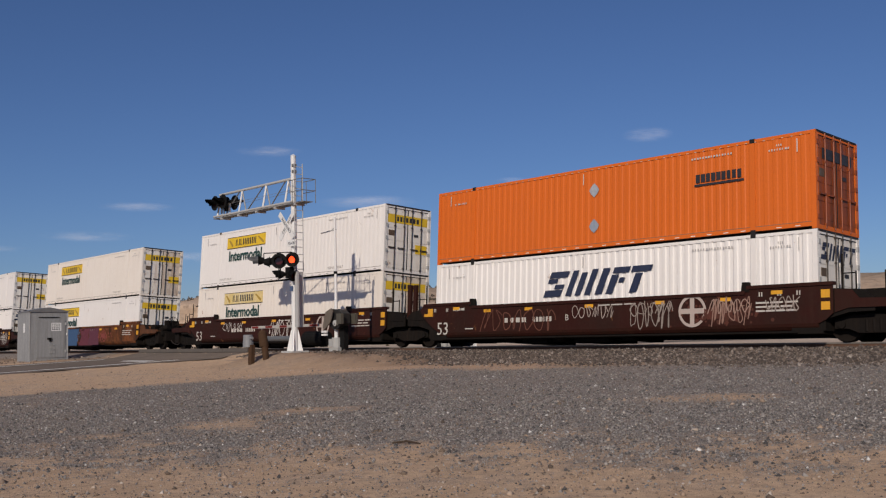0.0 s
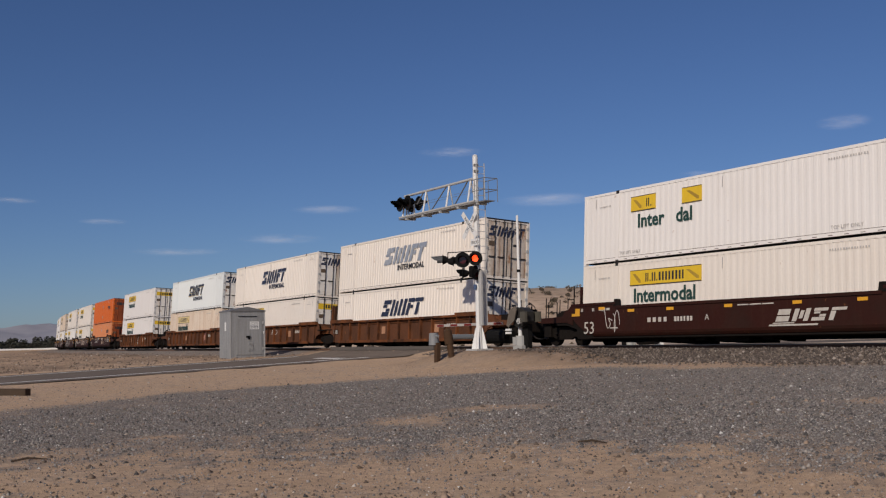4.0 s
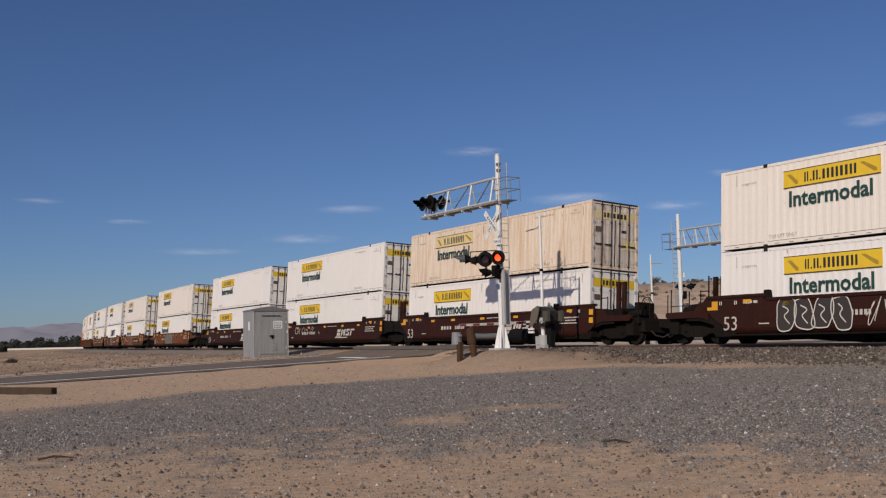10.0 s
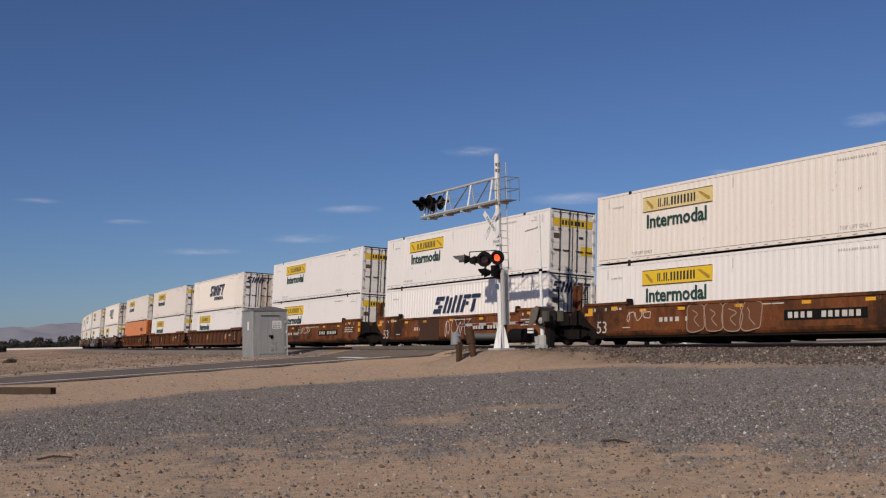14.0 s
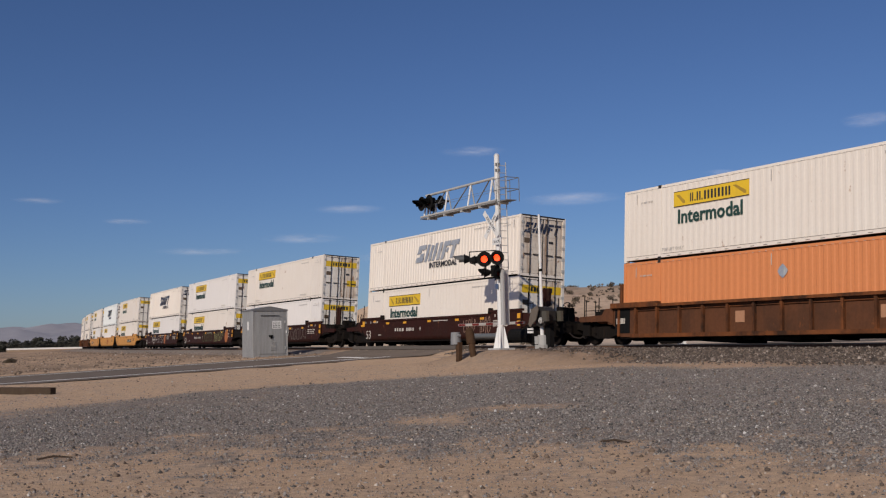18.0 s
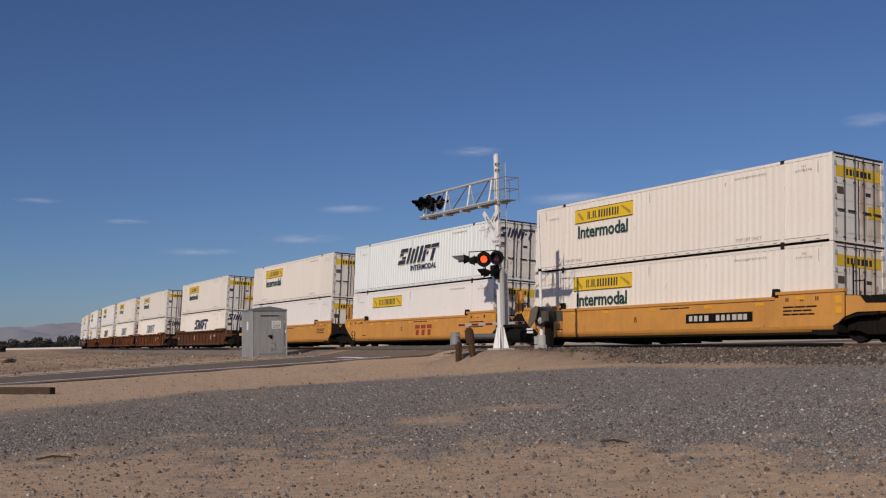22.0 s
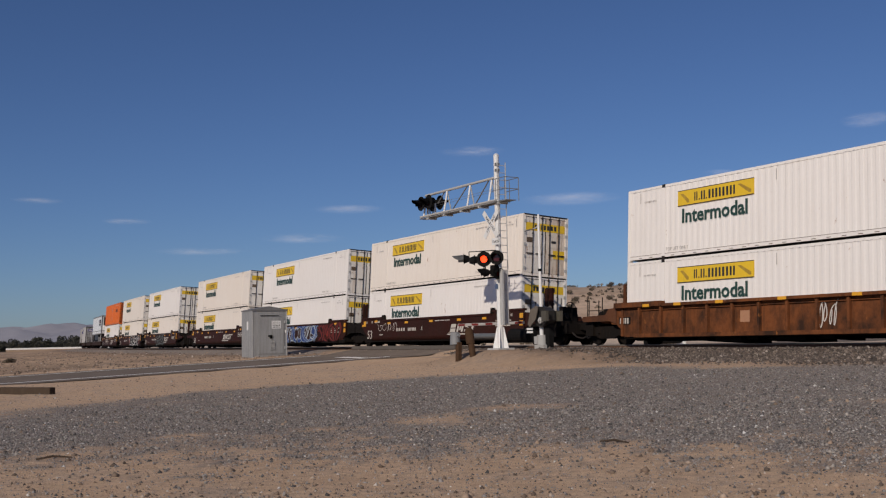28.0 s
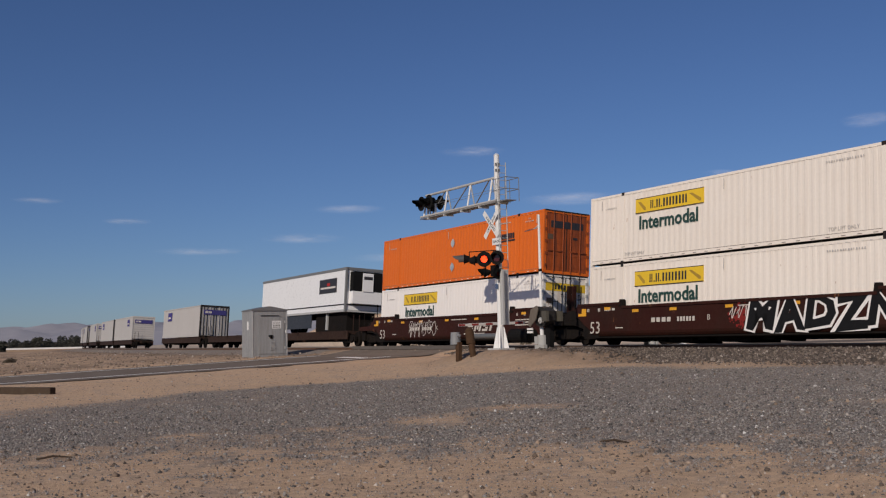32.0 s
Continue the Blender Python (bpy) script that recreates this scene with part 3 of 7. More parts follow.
    if livery == "yellow":
        worn = state in ("worn", "dirty", "peeled")
        bm = bmesh.new()
        box(bm, 8.058, 8.064, -1.12, 1.1, 2.13, 2.5)
        part("door_panel", bm, WORN_YELLOW if state == "dirty" else YELLOW, top, "yellow panel")
        bm = bmesh.new()
        box(bm, 8.058, 8.064, 0.45, 1.1, 0.88, 1.28)
        part("door_panel", bm, WORN_YELLOW if state == "dirty" else YELLOW, top, "yellow panel")
        bm = bmesh.new()
        for a, w in ((-0.62, 0.1), (-0.45, 0.12), (-0.27, 0.05), (-0.12, 0.13), (0.08, 0.13), (0.28, 0.13), (0.48, 0.13)):
            box(bm, 8.062, 8.068, a, a + w, 2.21, 2.42)
        tagged(part("door_mark", bm, INK, top, "black bars"), kind="stuff")
        x0, x1, zt = -5.25, -1.52, 2.53
        spans = ((x0, x0 + 1.36), (x1 - 0.98, x1)) if state == "patched" else ((x0, x1),)
        for a, c in spans:
            bm = bmesh.new()
            box(bm, a, c, e, e + 0.02, zt - 0.60, zt)
            panel = part("logo_panel", bm, WORN_YELLOW if worn else YELLOW, top, "yellow panel")
            bm = bmesh.new()
            box(bm, a, c, e - 0.003, e, zt - 0.028, zt)
            part("panel_border", bm, INK, panel)
            bm = bmesh.new()
            box(bm, a, c, e - 0.003, e, zt - 0.60, zt - 0.572)
            part("panel_border", bm, INK, panel)
        # the name on the panel, as plain upright bars
        bm = bmesh.new()
        for dx, w in ((0.86, 0.16), (1.09, 0.05), (1.20, 0.20), (1.45, 0.05), (1.58, 0.26), (1.92, 0.26), (2.26, 0.28), (2.62, 0.24)):
            a = x0 + dx
            if not any(p <= a and a + w <= r for p, r in spans):
                continue
            if w < 0.1:
                box(bm, a, a + 0.055, e - 0.004, e, zt - 0.47, zt - 0.41)
            else:   # each a pair of upright bars
                box(bm, a, a + 0.36 * w, e - 0.004, e, zt - 0.47, zt - 0.14)
                box(bm, a + 0.66 * w, a + w, e - 0.004, e, zt - 0.47, zt - 0.14)
        tagged(part("name_print", bm, INK, panel, "black bars"), kind="stuff")
        for a, c in ((x0 + 0.14, x0 + 0.6), (x1 - 0.75, x1 - 0.12)):
            if any(p <= a and c <= r for p, r in spans):
                bm = bmesh.new()
                vs = [bm.verts.new((px, e - 0.003, pz)) for px, pz in ((a, zt - 0.14), (a + 0.16, zt - 0.14), (c, zt - 0.40), (c, zt - 0.50), (c - 0.1, zt - 0.50))]
                bm.faces.new(vs)
                part("panel_flash", bm, SCROLL, panel, "brown diagonal flash")
        word = "Inter   dal" if state == "patched" else "Intermodal"
        if state != "mute":
            lettering("lettering", word, 0.74, GREEN, top, Matrix.Translation((-3.42, e, 1.52)) @ NEAR, 0.0, 1.0, 0.019)
    elif livery in ("slant", "slant2"):
        ink = GHOST if state in ("ghost", "peeled") else NAVY
        bm = bmesh.new()
        box_z = 1.36
        x0 = -2.2 if livery == "slant2" else -2.35
        slanted_bars(bm, x0, box_z, 4.25, 0.88, 0.45, e)
        tagged(part("word_mark", bm, ink, top, "peeling grey-blue slanted mark" if ink is GHOST else "navy slanted mark"), kind="stuff")
        if livery == "slant2":
            bm = bmesh.new()
            slanted_bars(bm, x0 - 0.06, box_z - 0.05, 4.25, 0.88, 0.45, e + 0.005)
            tagged(part("mark_shadow", bm, WORN_YELLOW if state == "pale" or state == "white" else GHOST, top, "thin gold outline"), kind="stuff")
            lettering("lettering", "INTERMODAL", 0.42, NAVY if ink is NAVY else INK, top, Matrix.Translation((0.82, e, 1.06)) @ NEAR, 0.0, 1.12, 0.01)
        bm = bmesh.new()
        slanted_bars(bm, -1.1, 2.05, 1.95, 0.5, 0.3, 0.0)
        bmesh.ops.transform(bm, matrix=Matrix.Translation((8.066, 0, 0)) @ pose(0, 0, 0, 0, 0, 90), verts=bm.verts)
        tagged(part("door_mark", bm, NAVY, top), kind="stuff")
    elif livery == "plate":
        bm = bmesh.new()
        bars_row(bm, 4.05, 5.72, 1.80, 2.06, e, 9, 4, 0.2)
        box(bm, 4.0, 5.76, e - 0.002, e, 1.68, 1.75)
        part("word_mark", bm, INK, top, "black underlined mark")
        bm = bmesh.new()
        for z in (0.82, 2.07):
            bm.faces.new([bm.verts.new((-0.05 + r * math.cos(2 * math.pi * k / 8), e, z + r * math.sin(2 * math.pi * k / 8))) for k, r in enumerate((0.22, 0.18, 0.25, 0.19, 0.22, 0.2, 0.25, 0.18))])
        part("round_decal", bm, GHOST, top, "grey round decal")
        bm = bmesh.new()
        box(bm, 8.066, 8.072, -0.9, 0.9, 2.1, 2.42)
        part("door_mark", bm, INK, top)
    # small printed notes
    if livery == "yellow":
        for x in (-6.9 + 1.6, 4.55):
            lettering("small_print", "TOP LIFT ONLY", 0.17, PRINT, top, Matrix.Translation((x, e, 0.36)) @ NEAR)
    bm = bmesh.new()
    bars_row(bm, -7.1, -6.4, 2.30, 2.36, e, 9, 2, 0.45)
    bars_row(bm, 3.9, 5.4, 2.55, 2.61, e, 15, 3, 0.45)
    bars_row(bm, 6.6, 7.3, 2.43, 2.49, e, 8, 5, 0.45)
    bars_row(bm, 6.85, 7.05, 2.56, 2.62, e, 3, 6, 0.4)
    for k in range(52):
        x = -7.7 + k * 0.3
        box(bm, x, x + 0.08, y - 0.003, y + 0.01, TALL - 0.10, TALL - 0.086)
    for x in (-7.35, -0.55, 7.5):
        vs = [bm.verts.new((px, e, pz)) for px, pz in ((x, 2.3), (x + 0.035, 2.3), (x + 0.035, 2.7), (x, 2.7))]
        bm.faces.new(vs)
    tagged(part("printed_note", bm, PRINT, top, "faint grey print"), kind="stuff")
    MADE[kind] = top
    return top


# ---------- well cars ----------
SILL, HIGH, LOW = 1.51, 1.66, 0.27
SIDE = 1.46


def truck(parent, x):
    """A two-axle bogie under a car's end."""
    bm = bmesh.new()
    for side in (-1, 1):
        a, c = sorted((side * 0.92, side * 1.08))
        prism(bm, [(x - 1.12, 0.36), (x - 1.12, 0.62), (x - 0.55, 0.74), (x + 0.55, 0.74), (x + 1.12, 0.62), (x + 1.12, 0.36), (x + 0.72, 0.36), (x + 0.42, 0.24), (x - 0.42, 0.24), (x - 0.72, 0.36)], a, c)
        for k in (-0.2, 0.0, 0.2):
            tube(bm, (x + k, side * 1.05, 0.28), (x + k, side * 1.05, 0.62), 0.06, n=8)
        for k in (-0.9, 0.9):
            tube(bm, (x + k, side * 1.02, 0.47), (x + k, side * 1.14, 0.47), 0.11, n=10)
    box(bm, x - 0.24, x + 0.24, -1.0, 1.0, 0.42, 0.78)
    bogie = part("bogie", bm, STEEL, parent)
    for k in (-0.9, 0.9):
        bm = bmesh.new()
        for side in (-1, 1):
            tube(bm, (x + k, side * 0.70, 0.47), (x + k, side * 0.83, 0.47), 0.46, n=24)
            tube(bm, (x + k, side * 0.67, 0.47), (x + k, side * 0.70, 0.47), 0.495, n=24)
        tube(bm, (x + k, -0.8, 0.47), (x + k, 0.8, 0.47), 0.08, n=8)
        part("wheelset", bm, STEEL, bogie)


def ribbon(bm, pts, w, y, taper=0.0):
    """A painted stroke through the points (x, z)."""
    n = len(pts)
    left, right = [], []
    for i, (x, z) in enumerate(pts):
        a, c = pts[max(0, i - 1)], pts[min(n - 1, i + 1)]
        dx, dz = c[0] - a[0], c[1] - a[1]
        d = math.hypot(dx, dz) or 1.0
        h = (w - taper) / 2 + taper / 2 * math.sin(math.pi * (i + 0.3) / (n - 0.4))
        left.append(bm.verts.new((x - dz / d * h, y, z + dx / d * h)))
        right.append(bm.verts.new((x + dz / d * h, y, z - dx / d * h)))
    for i in range(n - 1):
        bm.faces.new((left[i], left[i + 1], right[i + 1], right[i]))


def curve_points(ctrl, steps=5):
    out = []
    c = [ctrl[0]] + ctrl + [ctrl[-1]]
    for i in range(1, len(c) - 2):
        for k in range(steps):
            t = k / steps
            out.append(tuple(0.5 * (2 * c[i][j] + (c[i + 1][j] - c[i - 1][j]) * t + (2 * c[i - 1][j] - 5 * c[i][j] + 4 * c[i + 1][j] - c[i + 2][j]) * t * t
                                    + (3 * c[i][j] - c[i - 1][j] - 3 * c[i + 1][j] + c[i + 2][j]) * t ** 3) for j in (0, 1)))
    out.append(ctrl[-1])
    return out


def scrawl(bm, x0, x1, z0, z1, count, seed, w, y):
    """Loose sprayed loops, hooks and swollen outlines, no letters of any alphabet."""
    rng = random.Random(seed)
    step = (x1 - x0) / count
    for k in range(count):
        a, cz, hz = x0 + k * step, (z0 + z1) / 2, (z1 - z0) / 2
        kind = rng.random()
        if kind < 0.45:   # a running loop
            f, ph, turn = rng.uniform(1.0, 1.8), rng.uniform(0, 6.28), rng.uniform(0.3, 0.6)
            pts = [(a + step * (0.1 + 0.7 * i / 27 + turn * 0.5 * math.sin(6.28 * f * i / 27 + ph)), cz + hz * rng.uniform(0.9, 1.0) * math.cos(6.28 * f * i / 27 + ph * 0.7) * (0.5 + 0.5 * abs(math.sin(3 * i / 27 + ph)))) for i in range(28)]
        elif kind < 0.8:  # a swollen closed outline
            n = rng.choice((6, 7, 8))
            ring = [(a + step * (0.5 + rng.uniform(0.28, 0.58) * math.cos(6.28 * i / n)), cz + hz * rng.uniform(0.45, 1.0) * math.sin(6.28 * i / n)) for i in range(n)]
            pts = curve_points(ring + [ring[0]], 4)
        else:             # a hook with a tail
            pts = curve_points([(a + step * 0.1, cz + hz * rng.uniform(0.5, 1)), (a + step * rng.uniform(0.2, 0.5), cz - hz * rng.uniform(0.5, 1)), (a + step * rng.uniform(0.6, 1.0), cz - hz * rng.uniform(0, 0.6)), (a + step * rng.uniform(0.4, 0.8), cz + hz * rng.uniform(0.1, 0.9)), (a + step * 1.05, cz + hz * rng.uniform(-0.2, 0.9))], 6)
        ribbon(bm, pts, w * rng.uniform(0.7, 1.1), y - 0.0004 * k)


def block_letters(car, colours, x0, x1, z0, z1, count, seed, y, w=0.05):
    """Leaning tapered blades in a tangle, each with a rim in the second colour."""
    rng = random.Random(seed)
    step = (x1 - x0) / count
    forms = (((0.9, 1.0), (0.05, 0.78), (0.12, 0.22), (0.95, 0.0)), ((1.0, 0.95), (0.15, 0.8), (0.85, 0.35), (0.0, 0.05)), ((0.85, 1.0), (0.35, 0.55), (0.0, 0.0)),
             ((0.0, 0.95), (0.6, 0.7), (0.75, 0.3), (1.1, 0.0)), ((0.0, 0.7), (0.5, 1.0), (1.0, 0.62), (0.55, 0.0)), ((0.1, 0.35), (0.45, 0.02), (1.0, 0.3), (1.25, 0.9)))
    last = -1
    for k in range(count):
        picks = [i for i in range(len(forms)) if i != last]
        last = rng.choice(picks)
        for j, form in enumerate((forms[last], forms[rng.choice(picks)])):
            grow, lean = (1.15, 0.2) if j == 0 else (0.75, -0.1)
            ctrl = [(x0 + step * (k + 0.35 * j + px * grow + lean * pz + rng.uniform(-0.08, 0.08)), z0 + (z1 - z0) * min(0.97, max(0.03, pz + rng.uniform(-0.06, 0.06)))) for px, pz in form]
            pts = curve_points(ctrl, 6)
            fat = min(0.34, step * 0.40) * rng.uniform(0.8, 1.2) * (1.0 if j == 0 else 0.6)
            for name, wide, lift, colour in (("sprayed_outline", fat + 2 * w, 0.0, colours[1]), ("sprayed_shape", fat, 0.002, colours[0])):
                bm = bmesh.new()
                ribbon(bm, pts, wide, y - lift - 0.004 * j - 0.008 * (k % 2), fat * 0.95)
                for v in bm.verts:
                    v.co.z = min(z1, max(z0, v.co.z))
                part(name, bm, spray(colour), car, "fat sprayed shape" if lift else "sprayed rim")


def jagged(bm, cx, cz, rx, rz, points, rng, y):
    """A spiky filled patch."""
    mid = bm.verts.new((cx, y, cz))
    ring = []
    for i in range(points):
        a, q = 6.283 * i / points, (1.0 if i % 2 else 0.66) * rng.uniform(0.85, 1.1)
        ring.append(bm.verts.new((cx + rx * q * math.cos(a), y, cz + rz * q * math.sin(a))))
    for i in range(points):
        bm.faces.new((mid, ring[i], ring[(i + 1) % points]))


SPRAY = {}


def spray(colour):
    if colour not in SPRAY:
        SPRAY[colour] = painted("spray_" + "_".join(str(int(c * 99)) for c in colour), colour, tuple(c * 0.55 + 0.012 for c in colour), 0.4, rough=0.7, gloss=0.2)
    return SPRAY[colour]


PALEW, SOOT, REDP, SAGE, GREY, PINK = (0.62, 0.58, 0.54), (0.007, 0.007, 0.008), (0.42, 0.03, 0.03), (0.16, 0.22, 0.10), (0.20, 0.185, 0.165), (0.45, 0.2, 0.25)


def graffiti(car, spec, ribbed):
    """spec: (style, x0, x1, colours, seed, count)."""
    style, x0, x1, colours, seed, count = spec
    y = -SIDE - 0.012 + (0.11 if ribbed else 0.0)
    if style == "tag":
        bm = bmesh.new()
        scrawl(bm, x0, x1, 0.45, 1.4, count, seed, 0.036, y)
        part("sprayed_tag", bm, spray(colours[0]), car, "sprayed tag")
    elif style == "word":
        size, height = count if isinstance(count, tuple) else (count, 0.95)
        word = lettering("sprayed_word", seed, size, spray(colours[0]), car, Matrix.Translation(((x0 + x1) / 2, y, height)) @ NEAR @ pose(0, 0, 0, 0, 0, random.Random(seed).uniform(-4, 4)), 0.12, 1.0, 0.004)
        for v in word.data.vertices:   # an unsteady hand
            v.co.z += 0.05 * math.sin(4.3 * v.co.x + len(seed)) + 0.025 * math.sin(11.0 * v.co.x)
            v.co.x += 0.03 * math.sin(13.0 * v.co.z)
    elif style == "small":
        bm = bmesh.new()
        scrawl(bm, x0, x1, 0.85, 1.35, count, seed, 0.03, y)
        part("sprayed_tag", bm, spray(colours[0]), car, "thin sprayed tag")
    elif style == "piece":
        block_letters(car, colours, x0, x1, 0.30, 1.50, count, seed, y)
        if len(colours) > 2:
            bm = bmesh.new()
            scrawl(bm, x0, x1, 0.35, 1.45, count + 2, seed + 1, 0.09, y - 0.005)
            part("sprayed_tag", bm, spray(colours[2]), car, "sprayed strokes")
    elif style == "burst":   # pink spikes, gold blades above, pale blue ones below, thin black strokes over all
        rng = random.Random(seed)
        w = x1 - x0
        bm = bmesh.new()
        for cx, cz, rx, rz in ((0.2, 1.05, 0.22, 0.34), (0.5, 1.0, 0.30, 0.46), (0.85, 1.08, 0.2, 0.38)):
            jagged(bm, x0 + w * cx, cz, w * rx, rz, 12, rng, y)
        part("sprayed_patch", bm, spray(colours[2]), car, "pink spiky patch")
        block_letters(car, (colours[0], SOOT), x0 + 0.25 * w, x1 - 0.2 * w, 0.88, 1.48, 4, seed, y - 0.004, 0.022)
        block_letters(car, (colours[1], SOOT), x0 + 0.1 * w, x1 - 0.25 * w, 0.34, 0.92, 4, seed + 1, y - 0.004, 0.022)
    elif style == "fat":     # one bold sprayed word, dark on a pale halo
        size, height, wide = count
        for name, bold, lift, colour in (("sprayed_outline", 0.15, 0.0, colours[1]), ("sprayed_word", 0.07, 0.004, colours[0])):
            for k, ch in enumerate(seed):
                at = Matrix.Translation((x0 + (x1 - x0) * (k + 0.5) / len(seed), y - lift - 0.0015 * (k % 2), height + 0.03 * (-1) ** k)) @ NEAR @ pose(0, 0, 0, 0, 0, (-5, 4, -3, 6, -4, 3)[k % 6])
                word = lettering(name, ch, size, spray(colour), car, at, 0.1, wide, bold)
                for v in word.data.vertices:
                    v.co.z += 0.05 * math.sin(5.0 * v.co.x + k)
                    v.co.z = min(1.49, max(0.30, v.co.z))
    elif style == "blob":
        bm = bmesh.new()
        cx, w = (x0 + x1) / 2, (x1 - x0) / 2
        bm.faces.new([bm.verts.new((cx + w * math.cos(6.283 * k / 24), y, 0.92 + 0.5 * math.sin(6.283 * k / 24))) for k in range(24)])
        part("sprayed_disc", bm, spray(colours[0]), car, "sprayed orange disc")
    elif style == "bubble":
        rng = random.Random(seed)
        step = (x1 - x0) / count
        for k in range(count):
            n = 10
            cx, lean = x0 + (k + 0.5) * step, rng.uniform(-0.1, 0.15)
            ring = []
            for i in range(n):
                a = 6.283 * i / n
                rx, rz = step * rng.uniform(0.46, 0.6), rng.uniform(0.46, 0.58)
                sx, sz = math.cos(a), math.sin(a)
                ring.append((cx + rx * abs(sx) ** 0.6 * (1 if sx > 0 else -1) + lean * sz, 0.92 + rz * abs(sz) ** 0.7 * (1 if sz > 0 else -1)))
            pts = curve_points(ring + [ring[0]], 3)
            lift = 0.0012 * (k % 2)
            bm = bmesh.new()
            mid = bm.verts.new((cx, y - lift, 0.92))
            vs = [bm.verts.new((px, y - lift, pz)) for px, pz in pts[:-1]]
            for i in range(len(vs)):
                bm.faces.new((mid, vs[i], vs[(i + 1) % len(vs)]))
            part("sprayed_shape", bm, spray(colours[0]), car, "swollen sprayed shape")
            bm = bmesh.new()
            ribbon(bm, pts, 0.04, y - 0.004 - lift)
            inner = curve_points([(cx - step * 0.2, 1.2), (cx + step * rng.uniform(-0.1, 0.25), 1.05), (cx - step * 0.1, 0.85), (cx + step * 0.2, 0.6)], 4)
            ribbon(bm, inner, 0.04, y - 0.005 - lift)
            part("sprayed_rim", bm, spray(colours[1]), car, "thin sprayed rim")
    elif style == "mist":    # soft overspray, thinning outwards
        rng = random.Random(seed)
        bm = bmesh.new()
        for _ in range(170):
            a, q = rng.uniform(0, 6.283), abs(rng.gauss(0, 0.42))
            cx, cz, r = (x0 + x1) / 2 + (x1 - x0) * 0.55 * q * math.cos(a), 0.88 + 0.62 * q * math.sin(a), rng.uniform(0.02, 0.07)
            if 0.5 < cz < 1.46:
                bm.faces.new([bm.verts.new((cx + r * math.cos(6.283 * i / 6), y + 0.003 - 0.00001 * _, cz + r * math.sin(6.283 * i / 6))) for i in range(6)])
        tagged(part("sprayed_mist", bm, spray(colours[0]), car, "soft sprayed mist"), kind="stuff")
    elif style == "band":
        k = len(colours)
        for i, c in enumerate(colours):
            bm = bmesh.new()
            a, d = x0 + (x1 - x0) * i / k, x0 + (x1 - x0) * (i + 1) / k
            rng = random.Random(seed + i)
            pts = [(a - 0.3 + rng.uniform(-0.3, 0.3), 1.48), (d + rng.uniform(-0.2, 0.4), 1.48), (d + rng.uniform(-0.3, 0.2), 1.0), (d + rng.uniform(-0.2, 0.3), 0.30), (a + rng.uniform(-0.4, 0.2), 0.30), (a + rng.uniform(-0.2, 0.3), 0.9)]
            vs = [bm.verts.new((px, y + 0.002 * i, pz)) for px, pz in pts]
            bm.faces.new(vs)
            part("sprayed_band", bm, spray(c), car, "wide sprayed colour band")


CAR_PAINT = {"bright": RUST, "brown": BROWN, "rust": RUST, "dark": DARKRUST, "amber": AMBER, "fec": BROWN}
CAR_WORDS = {"bright": "bright rust-orange well car", "brown": "mineral brown well car with white lettering", "rust": "rust-orange well car", "dark": "dark rusty well car", "amber": "amber-yellow well car with red and black lettering", "fec": "brown well car"}


def side_profile(raised, ribbed):
    """The outline of a side: raised over the lift posts, with cut-away ends over the bogies."""
    hi = HIGH if raised else SILL
    if ribbed:
        return [(8.95, 1.02), (8.75, 1.45), (8.62, hi), (5.95, hi), (5.8, SILL), (-5.8, SILL), (-5.95, hi), (-8.62, hi), (-8.75, 1.45), (-8.95, 1.02),
                (-8.95, 0.80), (-8.62, 0.76), (-8.34, 0.56), (-8.14, LOW), (8.14, LOW), (8.34, 0.56), (8.62, 0.76), (8.95, 0.80)]
    low = LOW + 0.24
    return [(8.58, 0.78), (8.58, hi), (5.95, hi), (5.8, SILL), (-5.8, SILL), (-5.95, hi), (-8.62, hi), (-8.86, 1.42), (-8.62, 1.12), (-8.20, 0.80), (-7.85, 0.60), (-7.72, low), (8.16, low), (8.36, 0.60)]


